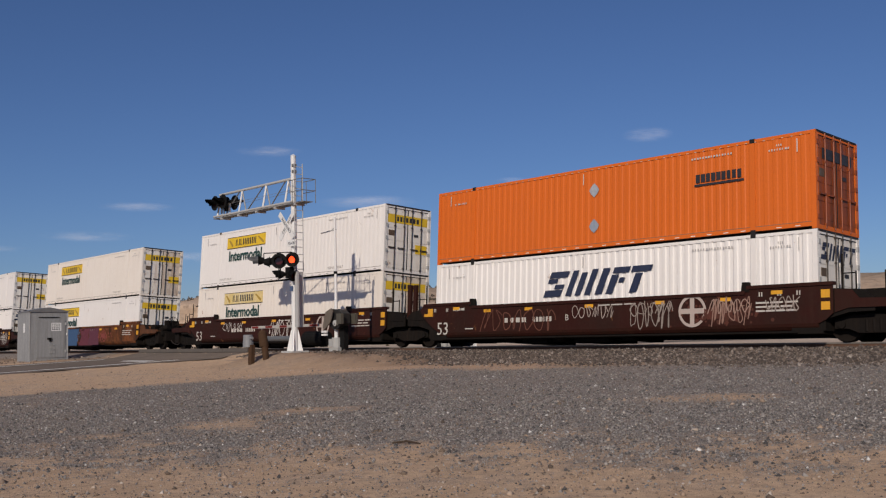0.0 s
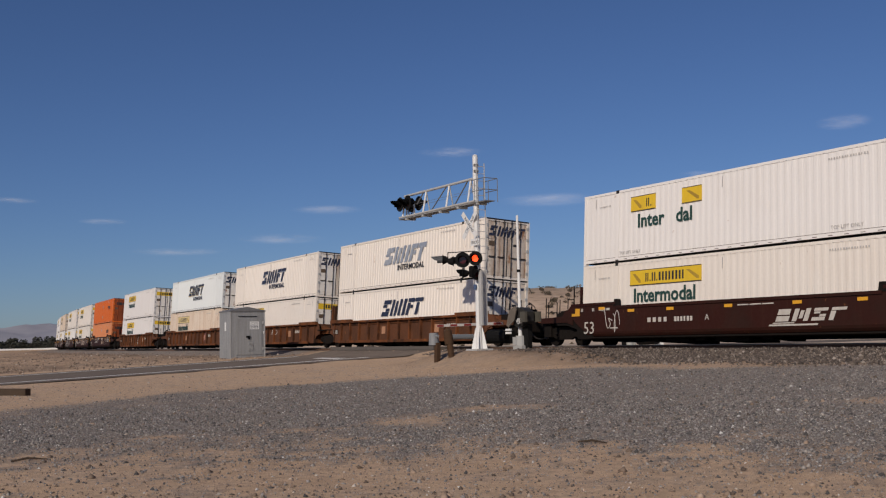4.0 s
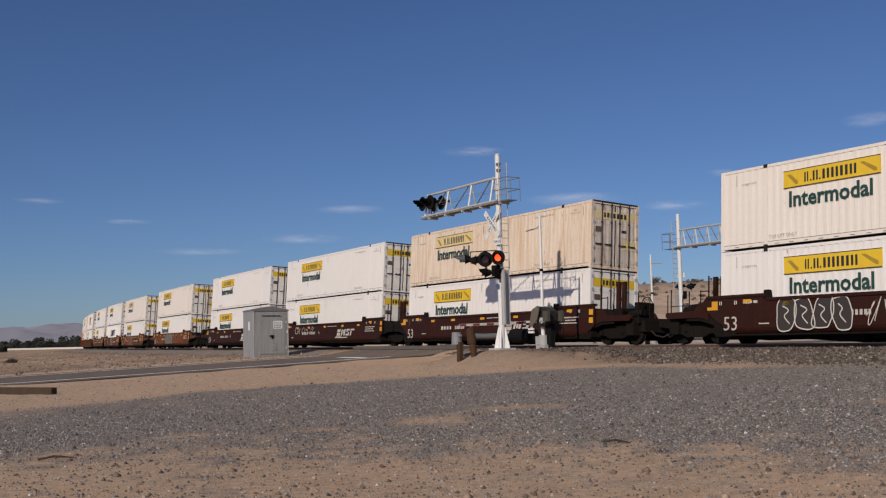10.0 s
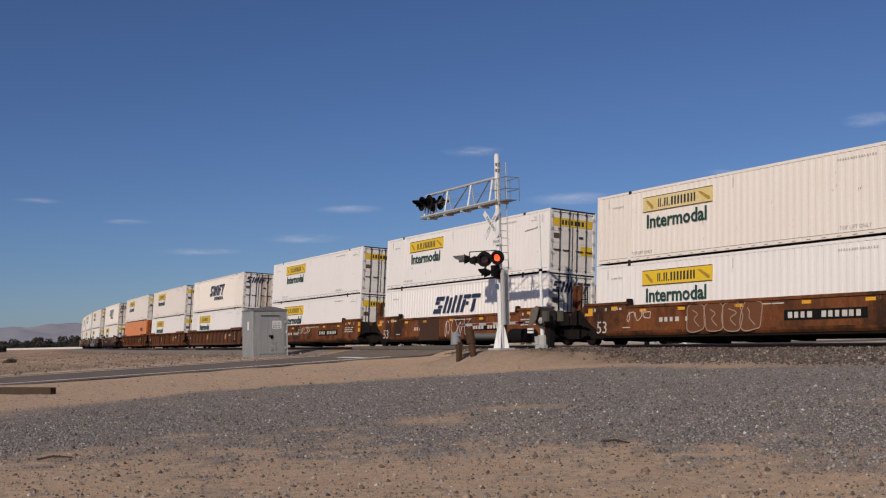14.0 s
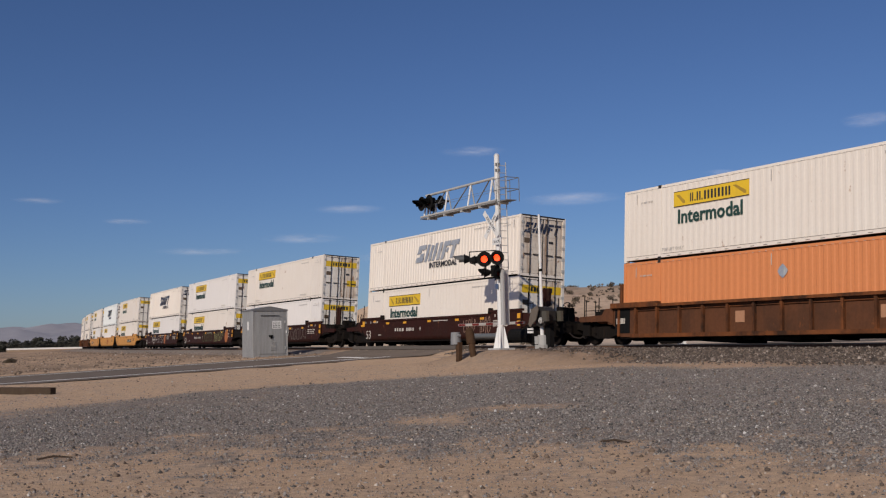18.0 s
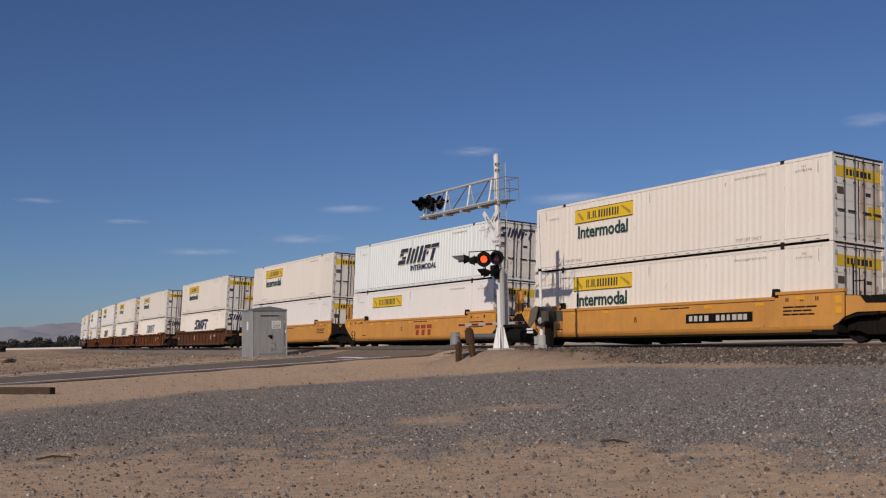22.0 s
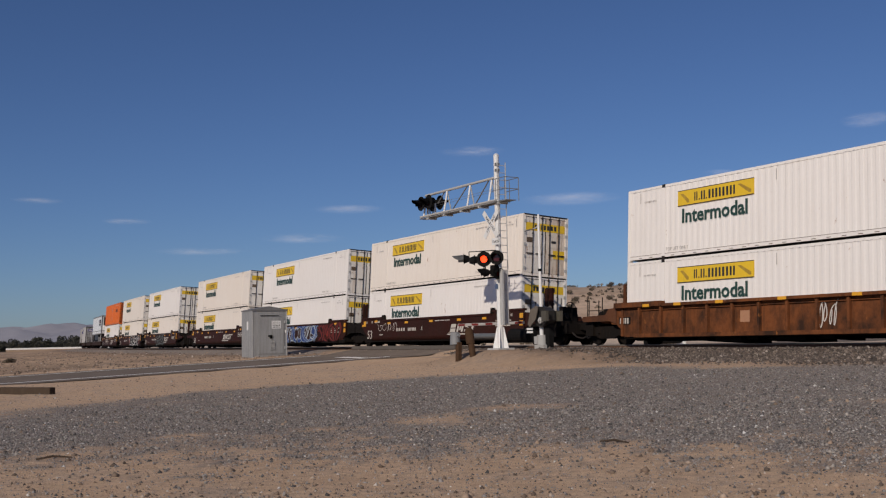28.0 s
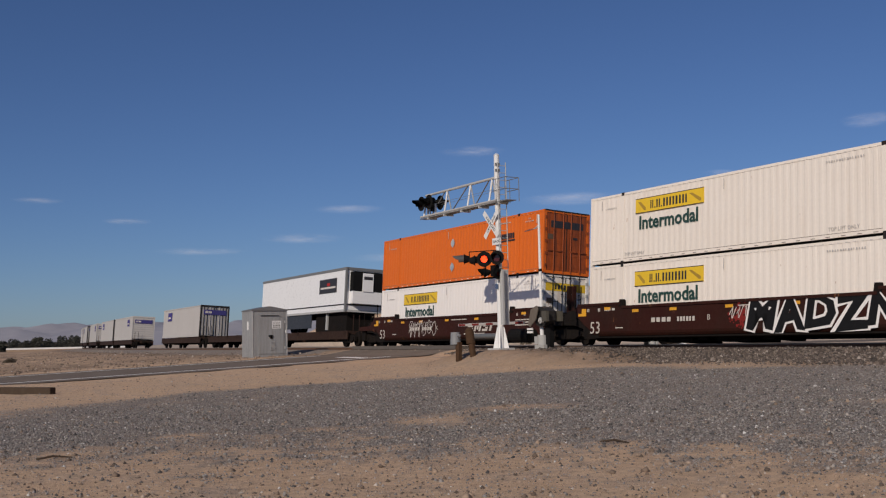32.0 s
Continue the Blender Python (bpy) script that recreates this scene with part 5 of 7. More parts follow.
# Units of the train, from the head: trailing end of the boxes up the line at time 0, upper box, lower box, car paint, ribs, sprayed art.
J, JC, JD, JW, JP = ("yellow", "white"), ("yellow", "cream"), ("yellow", "dirty"), ("yellow", "worn"), ("yellow", "patched")
S2C, S2G, S2P = ("slant2", "cream"), ("slant2", "ghost"), ("slant2", "pale")
S1, S1C, S1G = ("slant", "white"), ("slant", "cream"), ("slant", "ghost")
O, OF = ("plate", "bright"), ("plate", "faded")
SPEED = 25.86
TRAIN = [
    (6.2, J, J, "brown", 0, []),
    (29.75, O, S1, "brown", 0, [("mist", 3.2, 6.2, ((0.10, 0.032, 0.022),), 110, 0), ("mist", 3.6, 6.6, ((0.085, 0.03, 0.02),), 111, 0), ("small", -0.9, 1.0, ((0.40, 0.33, 0.29),), 11, 6), ("tag", 1.6, 3.3, ((0.30, 0.25, 0.22),), 12, 6), ("small", 1.6, 3.3, ((0.38, 0.32, 0.28),), 112, 5), ("small", 4.6, 6.0, ((0.40, 0.28, 0.23),), 13, 5), ("tag", 4.7, 6.1, ((0.30, 0.18, 0.14),), 113, 5), ("tag", -5.3, -1.6, ((0.15, 0.06, 0.04),), 14, 7), ("small", 6.5, 7.6, ((0.38, 0.32, 0.28),), 15, 5)]),
    (49.35, J, JW, "brown", 0, [("tag", -0.5, 1.4, (PALEW,), 16, 4), ("small", -5.0, -3.0, (PALEW,), 17, 5)]),
    (72.9, JC, J, "rust", 0, [("band", -3.4, -0.9, ((0.05, 0.10, 0.20),), 18, 0), ("band", -0.6, 2.4, ((0.13, 0.035, 0.05), (0.12, 0.04, 0.06)), 19, 0), ("mist", -2.6, -0.6, ((0.10, 0.16, 0.28),), 118, 0), ("mist", 2.0, 4.6, ((0.24, 0.06, 0.05),), 119, 0)]),
    (96.55, J, S1, "brown", 0, [("burst", 1.6, 4.4, ((0.72, 0.40, 0.02), (0.32, 0.42, 0.62), (0.52, 0.22, 0.42)), 20, 3), ("tag", 6.7, 7.9, (PALEW,), 21, 5)]),
    (116.05, S2C, J, "brown", 0, [("tag", -4.6, -0.5, (REDP,), 22, 5)]),
    (135.5, JP, JC, "brown", 0, [("tag", -6.6, -5.6, (PALEW,), 23, 2), ("tag", 6.2, 8.0, (PALEW,), 24, 4)]),
    (159.05, S2G, S1C, "rust", 1, []),
    (178.6, S2C, JC, "rust", 1, [("small", 0.5, 1.6, (PALEW,), 25, 2)]),
    (198.05, S2P, JD, "rust", 1, [("tag", 3.2, 4.2, (PINK,), 26, 2)]),
    (221.6, J, J, "rust", 1, [("tag", 1.0, 1.7, (PALEW,), 27, 2), ("tag", 3.0, 4.0, (PALEW,), 28, 2)]),
    (245.2, O, OF, "fec", 0, [("small", -4.6, -2.9, (PALEW,), 29, 4), ("word", -2.8, -0.4, (PALEW,), "THURBIV", (0.42, 1.24)), ("word", 0.8, 2.9, ((0.45, 0.40, 0.34),), "PUFFIN", (0.46, 1.24)), ("word", 0.8, 3.75, ((0.48, 0.36, 0.28),), "KUSH 2014", (0.5, 0.82)), ("tag", 3.9, 6.2, (PALEW,), 31, 3), ("small", 5.3, 7.2, (PALEW,), 131, 4)]),
    (264.75, JC, JC, "fec", 0, [("word", -7.1, -4.8, (PALEW,), "JUM ANGI", (0.56, 1.05)), ("word", -2.3, -1.1, (PALEW,), "WAL", (0.5, 1.18)), ("word", -0.6, 0.8, ((0.42, 0.36, 0.33),), "PKH", (0.5, 0.72)), ("word", 0.8, 3.6, ((0.58, 0.47, 0.40),), "thurbi", (1.25, 0.98)), ("tag", 3.8, 5.6, ((0.58, 0.47, 0.40),), 34, 3)]),
    (284.3, JC, J, "fec", 0, [("bubble", -5.4, -2.5, ((0.05, 0.042, 0.04), PALEW), 35, 4), ("tag", -2.0, 2.2, (PALEW,), 36, 7)]),
    (307.85, JD, J, "brown", 0, []),
    (327.4, J, J, "brown", 0, [("small", -5.5, -2.0, (PALEW,), 37, 6)]),
    (347.25, J, J, "brown", 0, [("tag", 4.9, 6.4, (GREY,), 38, 3)]),
    (370.95, JC, J, "rust", 0, [("bubble", -2.3, 1.2, (GREY, SOOT), 39, 5), ("tag", 1.5, 3.6, ((0.34, 0.16, 0.10),), 40, 4)]),
    (394.7, JW, J, "rust", 0, [("small", -6.0, -4.5, (PALEW,), 41, 3), ("bubble", -2.6, 0.9, ((0.15, 0.06, 0.028), (0.34, 0.24, 0.18)), 141, 4)]),
    (414.2, J, S1, "rust", 0, [("band", -3.6, -1.2, ((0.06, 0.03, 0.02),), 42, 0), ("tag", -0.8, 1.8, (PALEW,), 43, 4)]),
    (433.75, J, J, "rust", 0, [("small", -2.0, 0.5, (PALEW,), 44, 4)]),
    (457.3, S2C, J, "dark", 1, []),
    (476.85, JC, J, "rust", 1, []),
    (496.4, JC, OF, "rust", 1, []),
    (519.95, S2G, JC, "fec", 0, [("tag", 3.4, 4.6, ((0.34, 0.22, 0.17),), 70, 3), ("tag", 5.0, 6.0, ((0.34, 0.22, 0.17),), 71, 3)]),
    (543.4, JC, J, "brown", 0, [("band", -7.3, 2.0, (SOOT,), 44, 0), ("piece", -7.6, 2.0, (SOOT, (0.72, 0.70, 0.68)), 45, 9), ("blob", -3.1, -1.7, ((0.09, 0.07, 0.06),), 46, 1), ("tag", 2.8, 6.0, (GREY,), 47, 5)]),
    (562.8, J, JC, "brown", 0, [("tag", -1.2, 2.2, (SAGE,), 48, 4), ("tag", 2.8, 5.8, ((0.45, 0.48, 0.22),), 49, 5), ("blob", 6.2, 7.2, ((0.36, 0.13, 0.05),), 50, 1)]),
    (582.3, S2C, J, "brown", 0, [("tag", -4.4, -2.4, (PALEW,), 51, 4), ("tag", -1.6, 1.8, (PALEW,), 52, 5), ("blob", 1.9, 2.8, ((0.33, 0.12, 0.055),), 53, 1), ("small", 3.2, 4.8, (PALEW,), 54, 4)]),
    (605.9, JC, JC, "amber", 0, []),
    (625.5, S2P, ("yellow", "mute"), "amber", 0, []),
    (645.1, JC, J, "amber", 0, []),
    (668.7, JC, S1C, "dark", 1, []),
    (692.25, JW, S1G, "bright", 1, []),
    (711.75, JC, S1G, "bright", 1, []),
    (731.2, J, S1C, "bright", 1, []),
    (754.75, J, J, "bright", 1, [("tag", 1.2, 2.0, (PALEW,), 55, 2)]),
    (778.3, JC, J, "brown", 0, [("small", -6.5, -4.0, (PALEW,), 56, 4)]),
    (797.85, J, J, "brown", 0, [("piece", -5.4, 3.6, ((0.03, 0.06, 0.20), (0.30, 0.36, 0.45), (0.42, 0.46, 0.5)), 57, 7), ("mist", 4.0, 7.4, ((0.20, 0.03, 0.025),), 58, 0), ("piece", 3.8, 7.6, ((0.14, 0.024, 0.021), SOOT), 58, 4)]),
    (817.5, JC, JC, "brown", 0, []),
    (841.1, J, JC, "brown", 0, [("bubble", -1.7, 2.4, ((0.03, 0.018, 0.016), (0.25, 0.33, 0.34)), 59, 5)]),
    (860.6, JC, JC, "brown", 0, [("fat", 0.7, 6.7, (SOOT, (0.78, 0.75, 0.73)), "MADZN", (1.45, 0.90, 1.1)), ("mist", -0.1, 1.0, ((0.20, 0.018, 0.015),), 62, 0), ("mist", 6.3, 7.4, ((0.14, 0.016, 0.014),), 65, 0), ("small", 7.4, 8.4, (PALEW,), 66, 3), ("small", -0.1, 0.9, (PALEW,), 63, 3)]),
    (880.1, O, J, "brown", 0, [("tag", -4.2, -1.2, (PALEW,), 63, 6), ("small", -4.2, -1.5, (PALEW,), 64, 5)]),
]
MOVING = []


def make_train():
    cars = [car_template(unit[3], unit[4]) for unit in TRAIN]
    for i, (s, upper, lower, paint, ribbed, art) in enumerate(TRAIN):
        gap_before = s - TRAIN[i - 1][0] if i else 23.5
        gap_after = TRAIN[i + 1][0] - s if i + 1 < len(TRAIN) else 23.5
        car = well_car(cars[i], (paint, ribbed, art), gap_before > 21, gap_after > 21, i - 1)
        MOVING.append((car, s - LONG / 2, 0.0))
        MOVING.append((container(lower), s - LONG / 2, 0.33))
        MOVING.append((container(upper), s - LONG / 2, 0.33 + TALL + 0.02))


make_train()


# ---------- crossing signals ----------
BLINK_DISCS = []


def lamp_head(thing, x, y, z, face, lit=None, swing=0.0, size=0.305, reach=0.30, hood=None):
    """A flashing lamp: black target disc, visor, red lens, and on the blinking ones a dark disc added to hide the
    always glowing lens. face: -1 looks to -y, 1 to +y, 0 to -x.
    """
    turn = {-1: pose(0, 0, 0, 90, 0, 0), 1: pose(0, 0, 0, 90, 0, 180), 0: pose(0, 0, 0, 90, 0, -90)}[face]
    m = Matrix.Translation((x, y, z)) @ pose(0, 0, 0, 0, 0, swing) @ turn
    bm = bmesh.new()
    tube(bm, (0, 0, -0.02), (0, 0, 0.0), size, n=28)
    tube(bm, (0, 0, -0.24), (0, 0, -0.02), 0.11, 0.19, n=16)
    tube(bm, (0, 0, -0.30), (0, 0, -0.24), 0.06, n=10)
    bmesh.ops.transform(bm, matrix=m, verts=bm.verts)
    head = part("lamp_head", bm, BLACK, thing)
    bm = bmesh.new()
    rows = []
    for k in range(15):
        a = radians(-40 + 260 * k / 14)
        out = reach * (0.45 + 0.55 * max(0.0, math.sin(a)) ** 0.5)
        rows.append([bm.verts.new((0.175 * math.cos(a), 0.175 * math.sin(a) - 0.06 * d, d)) for d in (0.0, out)])
    for p, q in zip(rows, rows[1:]):
        bm.faces.new((p[0], p[1], q[1], q[0]))
    bmesh.ops.solidify(bm, geom=bm.faces[:], thickness=0.006)
    bmesh.ops.transform(bm, matrix=m, verts=bm.verts)
    part("visor", bm, hood or BLACK, head)
    bm = bmesh.new()
    tube(bm, (0, 0, 0.0), (0, 0, 0.012), 0.14, n=24)
    bmesh.ops.transform(bm, matrix=m, verts=bm.verts)
    part("lens", bm, REDGLOW if lit is not None else REDOFF, head, "glowing red lens" if lit is not None else "dark red lens")
    if lit is not None:
        # added part, in place of switching: a dark disc over the lit lens
        bm = bmesh.new()
        tube(bm, (0, 0, 0.0), (0, 0, 0.006), 0.158, n=24)
        blink_disc = part("shutter", bm, REDOFF, head, "added dark red disc that hides the lens")
        BLINK_DISCS.append((blink_disc, m, lit))


# Dull grey darkened further: shade under the arm is put into this colour.
WALK = painted("dull_shaded_walkway", (0.17, 0.17, 0.17), (0.09, 0.085, 0.08), 0.4, rough=0.7)


def cantilever(thing, lit):
    """Mast at the origin, arm along -x, lamps that look to -y."""
    z0, top = 0.0, 7.9
    bm = bmesh.new()
    tube(bm, (0, 0, z0 - 0.10), (0, 0, top), 0.13, 0.11, n=20)
    tube(bm, (0, 0, top), (0, 0, top + 0.06), 0.125, 0.06, n=20)
    mast = part("mast", bm, ALU, thing, "white painted steel mast", smooth=False)
    bm = bmesh.new()
    for z in (7.25, 7.5):
        box(bm, 0.05, 0.16, -0.12, 0.06, z - 0.05, z + 0.05)
    part("clamp", bm, WALK, mast)
    bm = bmesh.new()
    box(bm, -0.40, 0.40, -0.40, 0.40, -0.30, -0.10)
    part("base_plate", bm, GALV, thing)
    for k in range(4):
        bm = bmesh.new()
        prism(bm, [(0.12, -0.10), (0.33, -0.10), (0.15, 0.75), (0.12, 0.75)], -0.018, 0.018)
        bmesh.ops.rotate(bm, matrix=Matrix.Rotation(radians(45 + 90 * k), 3, "Z"), verts=bm.verts)
        part("gusset", bm, ALU, thing)
    far = 0.0 if lit else -0.4
    # the arm: one top chord on A-frames over two bottom chords and a walkway
    bm = bmesh.new()
    tube(bm, (0.1, 0, 6.97), (-5.95 + far, 0, 6.97), 0.06, n=10)
    part("chord", bm, GALV, thing)
    for y in (-0.19, 0.19):
        bm = bmesh.new()
        tube(bm, (0.2, y, 5.98), (-6.15 + far, y, 5.98), 0.05, n=8)
        part("chord", bm, GALV, thing)
    frames = (-0.35, -2.05, -4.0, -5.85) if lit else (-0.4, -1.4, -2.4, -3.4, -4.4, -6.2)
    for k, a in enumerate(frames):
        for y, r, mt in ((-0.19, 0.042, ALU), (0.19, 0.030, GALV)):
            bm = bmesh.new()
            tube(bm, (a, 0, 6.95), (a, y, 5.98), r, n=8)
            part("web_bar", bm, mt, thing)
        if k:
            bm = bmesh.new()
            b = frames[k - 1] - 0.25
            tube(bm, (b, 0.02, 6.95), (a, 0.18, 6.0), 0.027, n=6)
            part("tie_rod", bm, WALK, thing)
    for y in (-0.2, 0.2):
        bm = bmesh.new()
        tube(bm, (0.2, y, 6.45), (-5.0, y, 6.45), 0.007, n=5)
        part("hand_cable", bm, WALK, thing)
    for k in range(5):
        bm = bmesh.new()
        a = -6.2 + far + k * (1.46 - far / 5)
        box(bm, a, a + 1.42 - far / 5, -0.22, 0.22, 5.88, 5.91)
        part("walkway_plate", bm, WALK, thing)
        bm = bmesh.new()
        box(bm, a + 0.7, a + 0.80, -0.25, 0.25, 5.80, 5.88)
        part("walkway_bearer", bm, GALV, thing)
    bars = [((x, y, 5.85), (x, y, 6.82)) for x in (1.08, 0.42) for y in (-0.34, 0.34)]
    bars += [((1.08, -0.34, z), (1.08, 0.34, z)) for z in (6.35, 6.82)] + [((0.15, y, z), (1.08, y, z)) for z in (6.35, 6.82) for y in (-0.34, 0.34)]
    for p, q in bars:
        bm = bmesh.new()
        tube(bm, p, q, 0.016, n=6)
        part("platform_rail", bm, WALK, thing)
    # ladder with its guard plate
    for y in (-0.2, 0.2):
        bm = bmesh.new()
        tube(bm, (0.36, y, 3.1), (0.36, y, 7.55), 0.022, n=6)
        part("ladder_stile", bm, GALV, thing)
    for k in range(15):
        bm = bmesh.new()
        tube(bm, (0.36, -0.2, 3.2 + 0.3 * k), (0.36, 0.2, 3.2 + 0.3 * k), 0.015, n=5)
        part("ladder_rung", bm, GALV, thing)
    bm = bmesh.new()
    box(bm, 0.33, 0.52, -0.2, -0.12, 0.85, 3.1)
    box(bm, 0.33, 0.36, -0.2, 0.2, 0.85, 3.1)
    part("ladder_guard", bm, GALV, thing, "grey ladder guard plate")
    # lamps at the arm's end and on the mast
    for x in (-5.1 + far, -5.8 + far):
        bm = bmesh.new()
        tube(bm, (x, 0, 5.95), (x, 0, 6.6), 0.045, n=8)
        part("lamp_post", bm, ALU, thing)
        lamp_head(thing, x, -0.36, 6.56, -1, None, 0, 0.335, 0.46)
        lamp_head(thing, x, 0.26, 6.56, 1, None, 0, 0.335, 0.46)
        bm = bmesh.new()
        tube(bm, (x, -0.2, 6.56), (x, 0.2, 6.56), 0.05, n=8)
        part("lamp_bracket", bm, BLACK, thing)
    bm = bmesh.new()
    tube(bm, (-0.27, -0.22, 3.58), (0.27, -0.22, 3.58), 0.04, n=8)
    tube(bm, (0, 0, 3.58), (0, -0.22, 3.58), 0.045, n=8)
    part("lamp_bracket", bm, BLACK, thing)
    lamp_head(thing, -0.42, -0.46, 3.58, -1, 0 if lit else None, 50 if lit else -30, 0.32 if lit else 0.24)
    lamp_head(thing, 0.42, -0.38, 3.58, -1, 1 if lit else None, 36 if lit else -30, 0.30 if lit else 0.24)
    if lit:
        bm = bmesh.new()
        tube(bm, (-0.5, -0.42, 3.06), (0.35, -0.2, 3.06), 0.04, n=8)
        tube(bm, (0, 0.2, 3.06), (0, -0.4, 3.06), 0.045, n=8)
        tube(bm, (-0.42, -0.40, 2.9), (-0.42, -0.40, 3.3), 0.03, n=8)
        part("lamp_bracket", bm, BLACK, thing)
        lamp_head(thing, -0.46, -0.46, 3.02, -1, None, -30, 0.27, 0.26)
        lamp_head(thing, 0.22, -0.22, 2.98, -1, None, 100, 0.27, 0.26)
        bm = bmesh.new()
        tube(bm, (0, -0.1, 3.62), (-1.1, -0.90, 3.62), 0.035, n=8)
        tube(bm, (0, -0.1, 3.92), (-1.02, -0.80, 3.92), 0.02, n=8)
        tube(bm, (-1.02, -0.80, 3.55), (-1.02, -0.80, 3.92), 0.02, n=8)
        part("lamp_bracket", bm, BLACK, thing)
        # a pair of side lamps, back to back on the bracket
        # left hood grey instead of black: the sun on it put into its colour
        pale_hood = painted("sunlit_grey_hood", (0.16, 0.165, 0.17), (0.09, 0.085, 0.08), 0.4)
        lamp_head(thing, -1.12, -1.0, 3.62, -1, None, -35, 0.22, 0.50, pale_hood)
        lamp_head(thing, -0.80, -0.66, 3.55, -1, None, 145, 0.22, 0.26)
    bm = bmesh.new()
    box(bm, -0.16, 0.16, -0.33, -0.13, 2.85, 3.3)
    part("junction_box", bm, BLACK, thing)
    # crossbuck and the small plate below it
    for k, word in ((1, "RAILROAD"), (-1, "CROSSING")) if lit else ():
        bm = bmesh.new()
        box(bm, -0.74, 0.74, -0.012, 0.0, -0.115, 0.115)
        m = Matrix.Translation((-0.22, -0.2 - 0.014 * k, 5.03)) @ pose(0, 0, 0, 0, 46 * k, 0)
        bmesh.ops.transform(bm, matrix=m, verts=bm.verts)
        blade = part("crossbuck_blade", bm, ALU, thing, "white crossbuck blade")
        lettering("lettering", word, 0.185, INK, blade, m @ Matrix.Translation((0, -0.016, 0)) @ NEAR)
    bm = bmesh.new()
    box(bm, -0.19, 0.43, -0.19, -0.175, 4.14, 4.42)
    plate = part("track_plate", bm, ALU, thing, "small white plate")
    lettering("lettering", "TRACKS", 0.155, INK, plate, Matrix.Translation((0.12, -0.195, 4.27)) @ NEAR)
    bm = bmesh.new()
    box(bm, -0.1, 0.1, -0.16, -0.14, 2.33, 2.53)
    part("notice_plate", bm, spray((0.08, 0.12, 0.22)), thing, "small blue notice plate")


signal = empty("cantilever_signal", "white cantilever railway crossing signal with red lamps", "crossing signal")
cantilever(signal, True)
SIZE = Matrix.Diagonal((0.946, 0.946, 0.946, 1))
signal.matrix_basis = flat_pose(32.35) @ Matrix.Translation((0, -6.2, 1.18)) @ SIZE

far_s, far_u = line_coords(-0.87, 59.4)
far_signal = empty("cantilever_signal", "white cantilever signal across the railway, arm outwards", "crossing signal")
cantilever(far_signal, False)
far_signal.matrix_basis = flat_pose(far_s) @ Matrix.Translation((0, -far_u, ground_height(-0.87, 59.4, False))) @ pose(0, 0, 0, 0, 0, 180) @ SIZE


def gate(thing):
    """Gate machine with weights, a slim upright pole and a short striped arm along -x."""
    bm = bmesh.new()
    box(bm, -0.3, 0.3, -0.3, 0.3, -0.25, -0.06)
    part("base_plate", bm, GALV, thing)
    bm = bmesh.new()
    tube(bm, (0, 0, -0.06), (0, 0, 1.1), 0.08, n=14)
    part("post", bm, ALU, thing)
    bm = bmesh.new()
    box(bm, -0.26, 0.32, -0.18, 0.18, -0.06, 0.12)
    tube(bm, (0.03, 0, 0.1), (0.03, 0, 0.5), 0.20, n=16)
    box(bm, -0.22, 0.0, -0.22, -0.14, 0.15, 0.45)
    part("relay_box", bm, painted("dull_grey_box", (0.42, 0.42, 0.41), (0.16, 0.15, 0.14), 0.4), thing)
    bm = bmesh.new()
    prism(bm, [(-0.14, 0.92), (0.10, 0.82), (0.42, 0.88), (0.66, 1.05), (0.66, 1.42), (0.40, 1.56), (-0.02, 1.62), (-0.18, 1.3)], -0.2, 0.2)
    part("gate_machine", bm, painted("dark_grey_housing", (0.022, 0.021, 0.021), (0.06, 0.055, 0.05), 0.5, gloss=0.2), thing)
    bm = bmesh.new()
    tube(bm, (0.30, -0.30, 1.06), (0.30, -0.18, 1.06), 0.12, n=18)
    tube(bm, (0.30, -0.36, 1.06), (0.30, -0.30, 1.06), 0.05, n=10)
    part("hub", bm, GALV, thing)
    for y in (-0.34, 0.34):
        bm = bmesh.new()
        prism(bm, [(0.10, 1.10), (-0.30, 0.82), (-0.42, 0.92), (-0.22, 1.50), (0.16, 1.64), (0.26, 1.5)], y - 0.02, y + 0.02)
        part("weight_arm", bm, painted("olive_grey_casting", (0.15, 0.125, 0.10), (0.05, 0.04, 0.035), 0.5), thing)
        bm = bmesh.new()
        box(bm, 0.55, 0.86, y - 0.06, y + 0.06, 1.02, 1.42)
        part("counterweight", bm, painted("counterweight_paint", (0.085, 0.078, 0.062), (0.05, 0.04, 0.035), 0.5), thing)
    bm = bmesh.new()
    prism(bm, [(0.15, -0.15), (0.46, -0.15), (0.50, 0.5), (0.50, 1.3), (0.22, 1.4)], 0.0, 0.22)
    part("weight_guard", bm, BLACK, thing)
    bm = bmesh.new()
    box(bm, -0.50, -0.16, -0.36, -0.30, 0.58, 0.66)
    box(bm, -0.50, -0.16, -0.36, -0.30, 0.70, 0.78)
    part("white_bar", bm, ALU, thing)
    bm = bmesh.new()
    tube(bm, (0, 0, 1.6), (0, 0, 5.25), 0.065, 0.045, n=12)
    pole = part("pole", bm, ALU, thing)
    bm = bmesh.new()
    tube(bm, (0, 0, 3.0), (0, 0, 3.1), 0.075, n=12)
    part("collar", bm, BLACK, pole)
    bm = bmesh.new()
    tube(bm, (0.08, 0, 4.75), (-0.95, 0, 4.68), 0.022, n=6)
    tube(bm, (-0.3, 0, 4.72), (-0.05, 0, 4.82), 0.018, n=6)
    part("side_arm", bm, GALV, pole)
    arm = part("arm_spine", arm_mesh(-1.2, -6.2), GALV, thing)
    for k in range(9):
        # red and white darkened: shade on the arm put into the stripes
        c = ((0.17, 0.025, 0.022), (0.42, 0.40, 0.38))[k % 2]
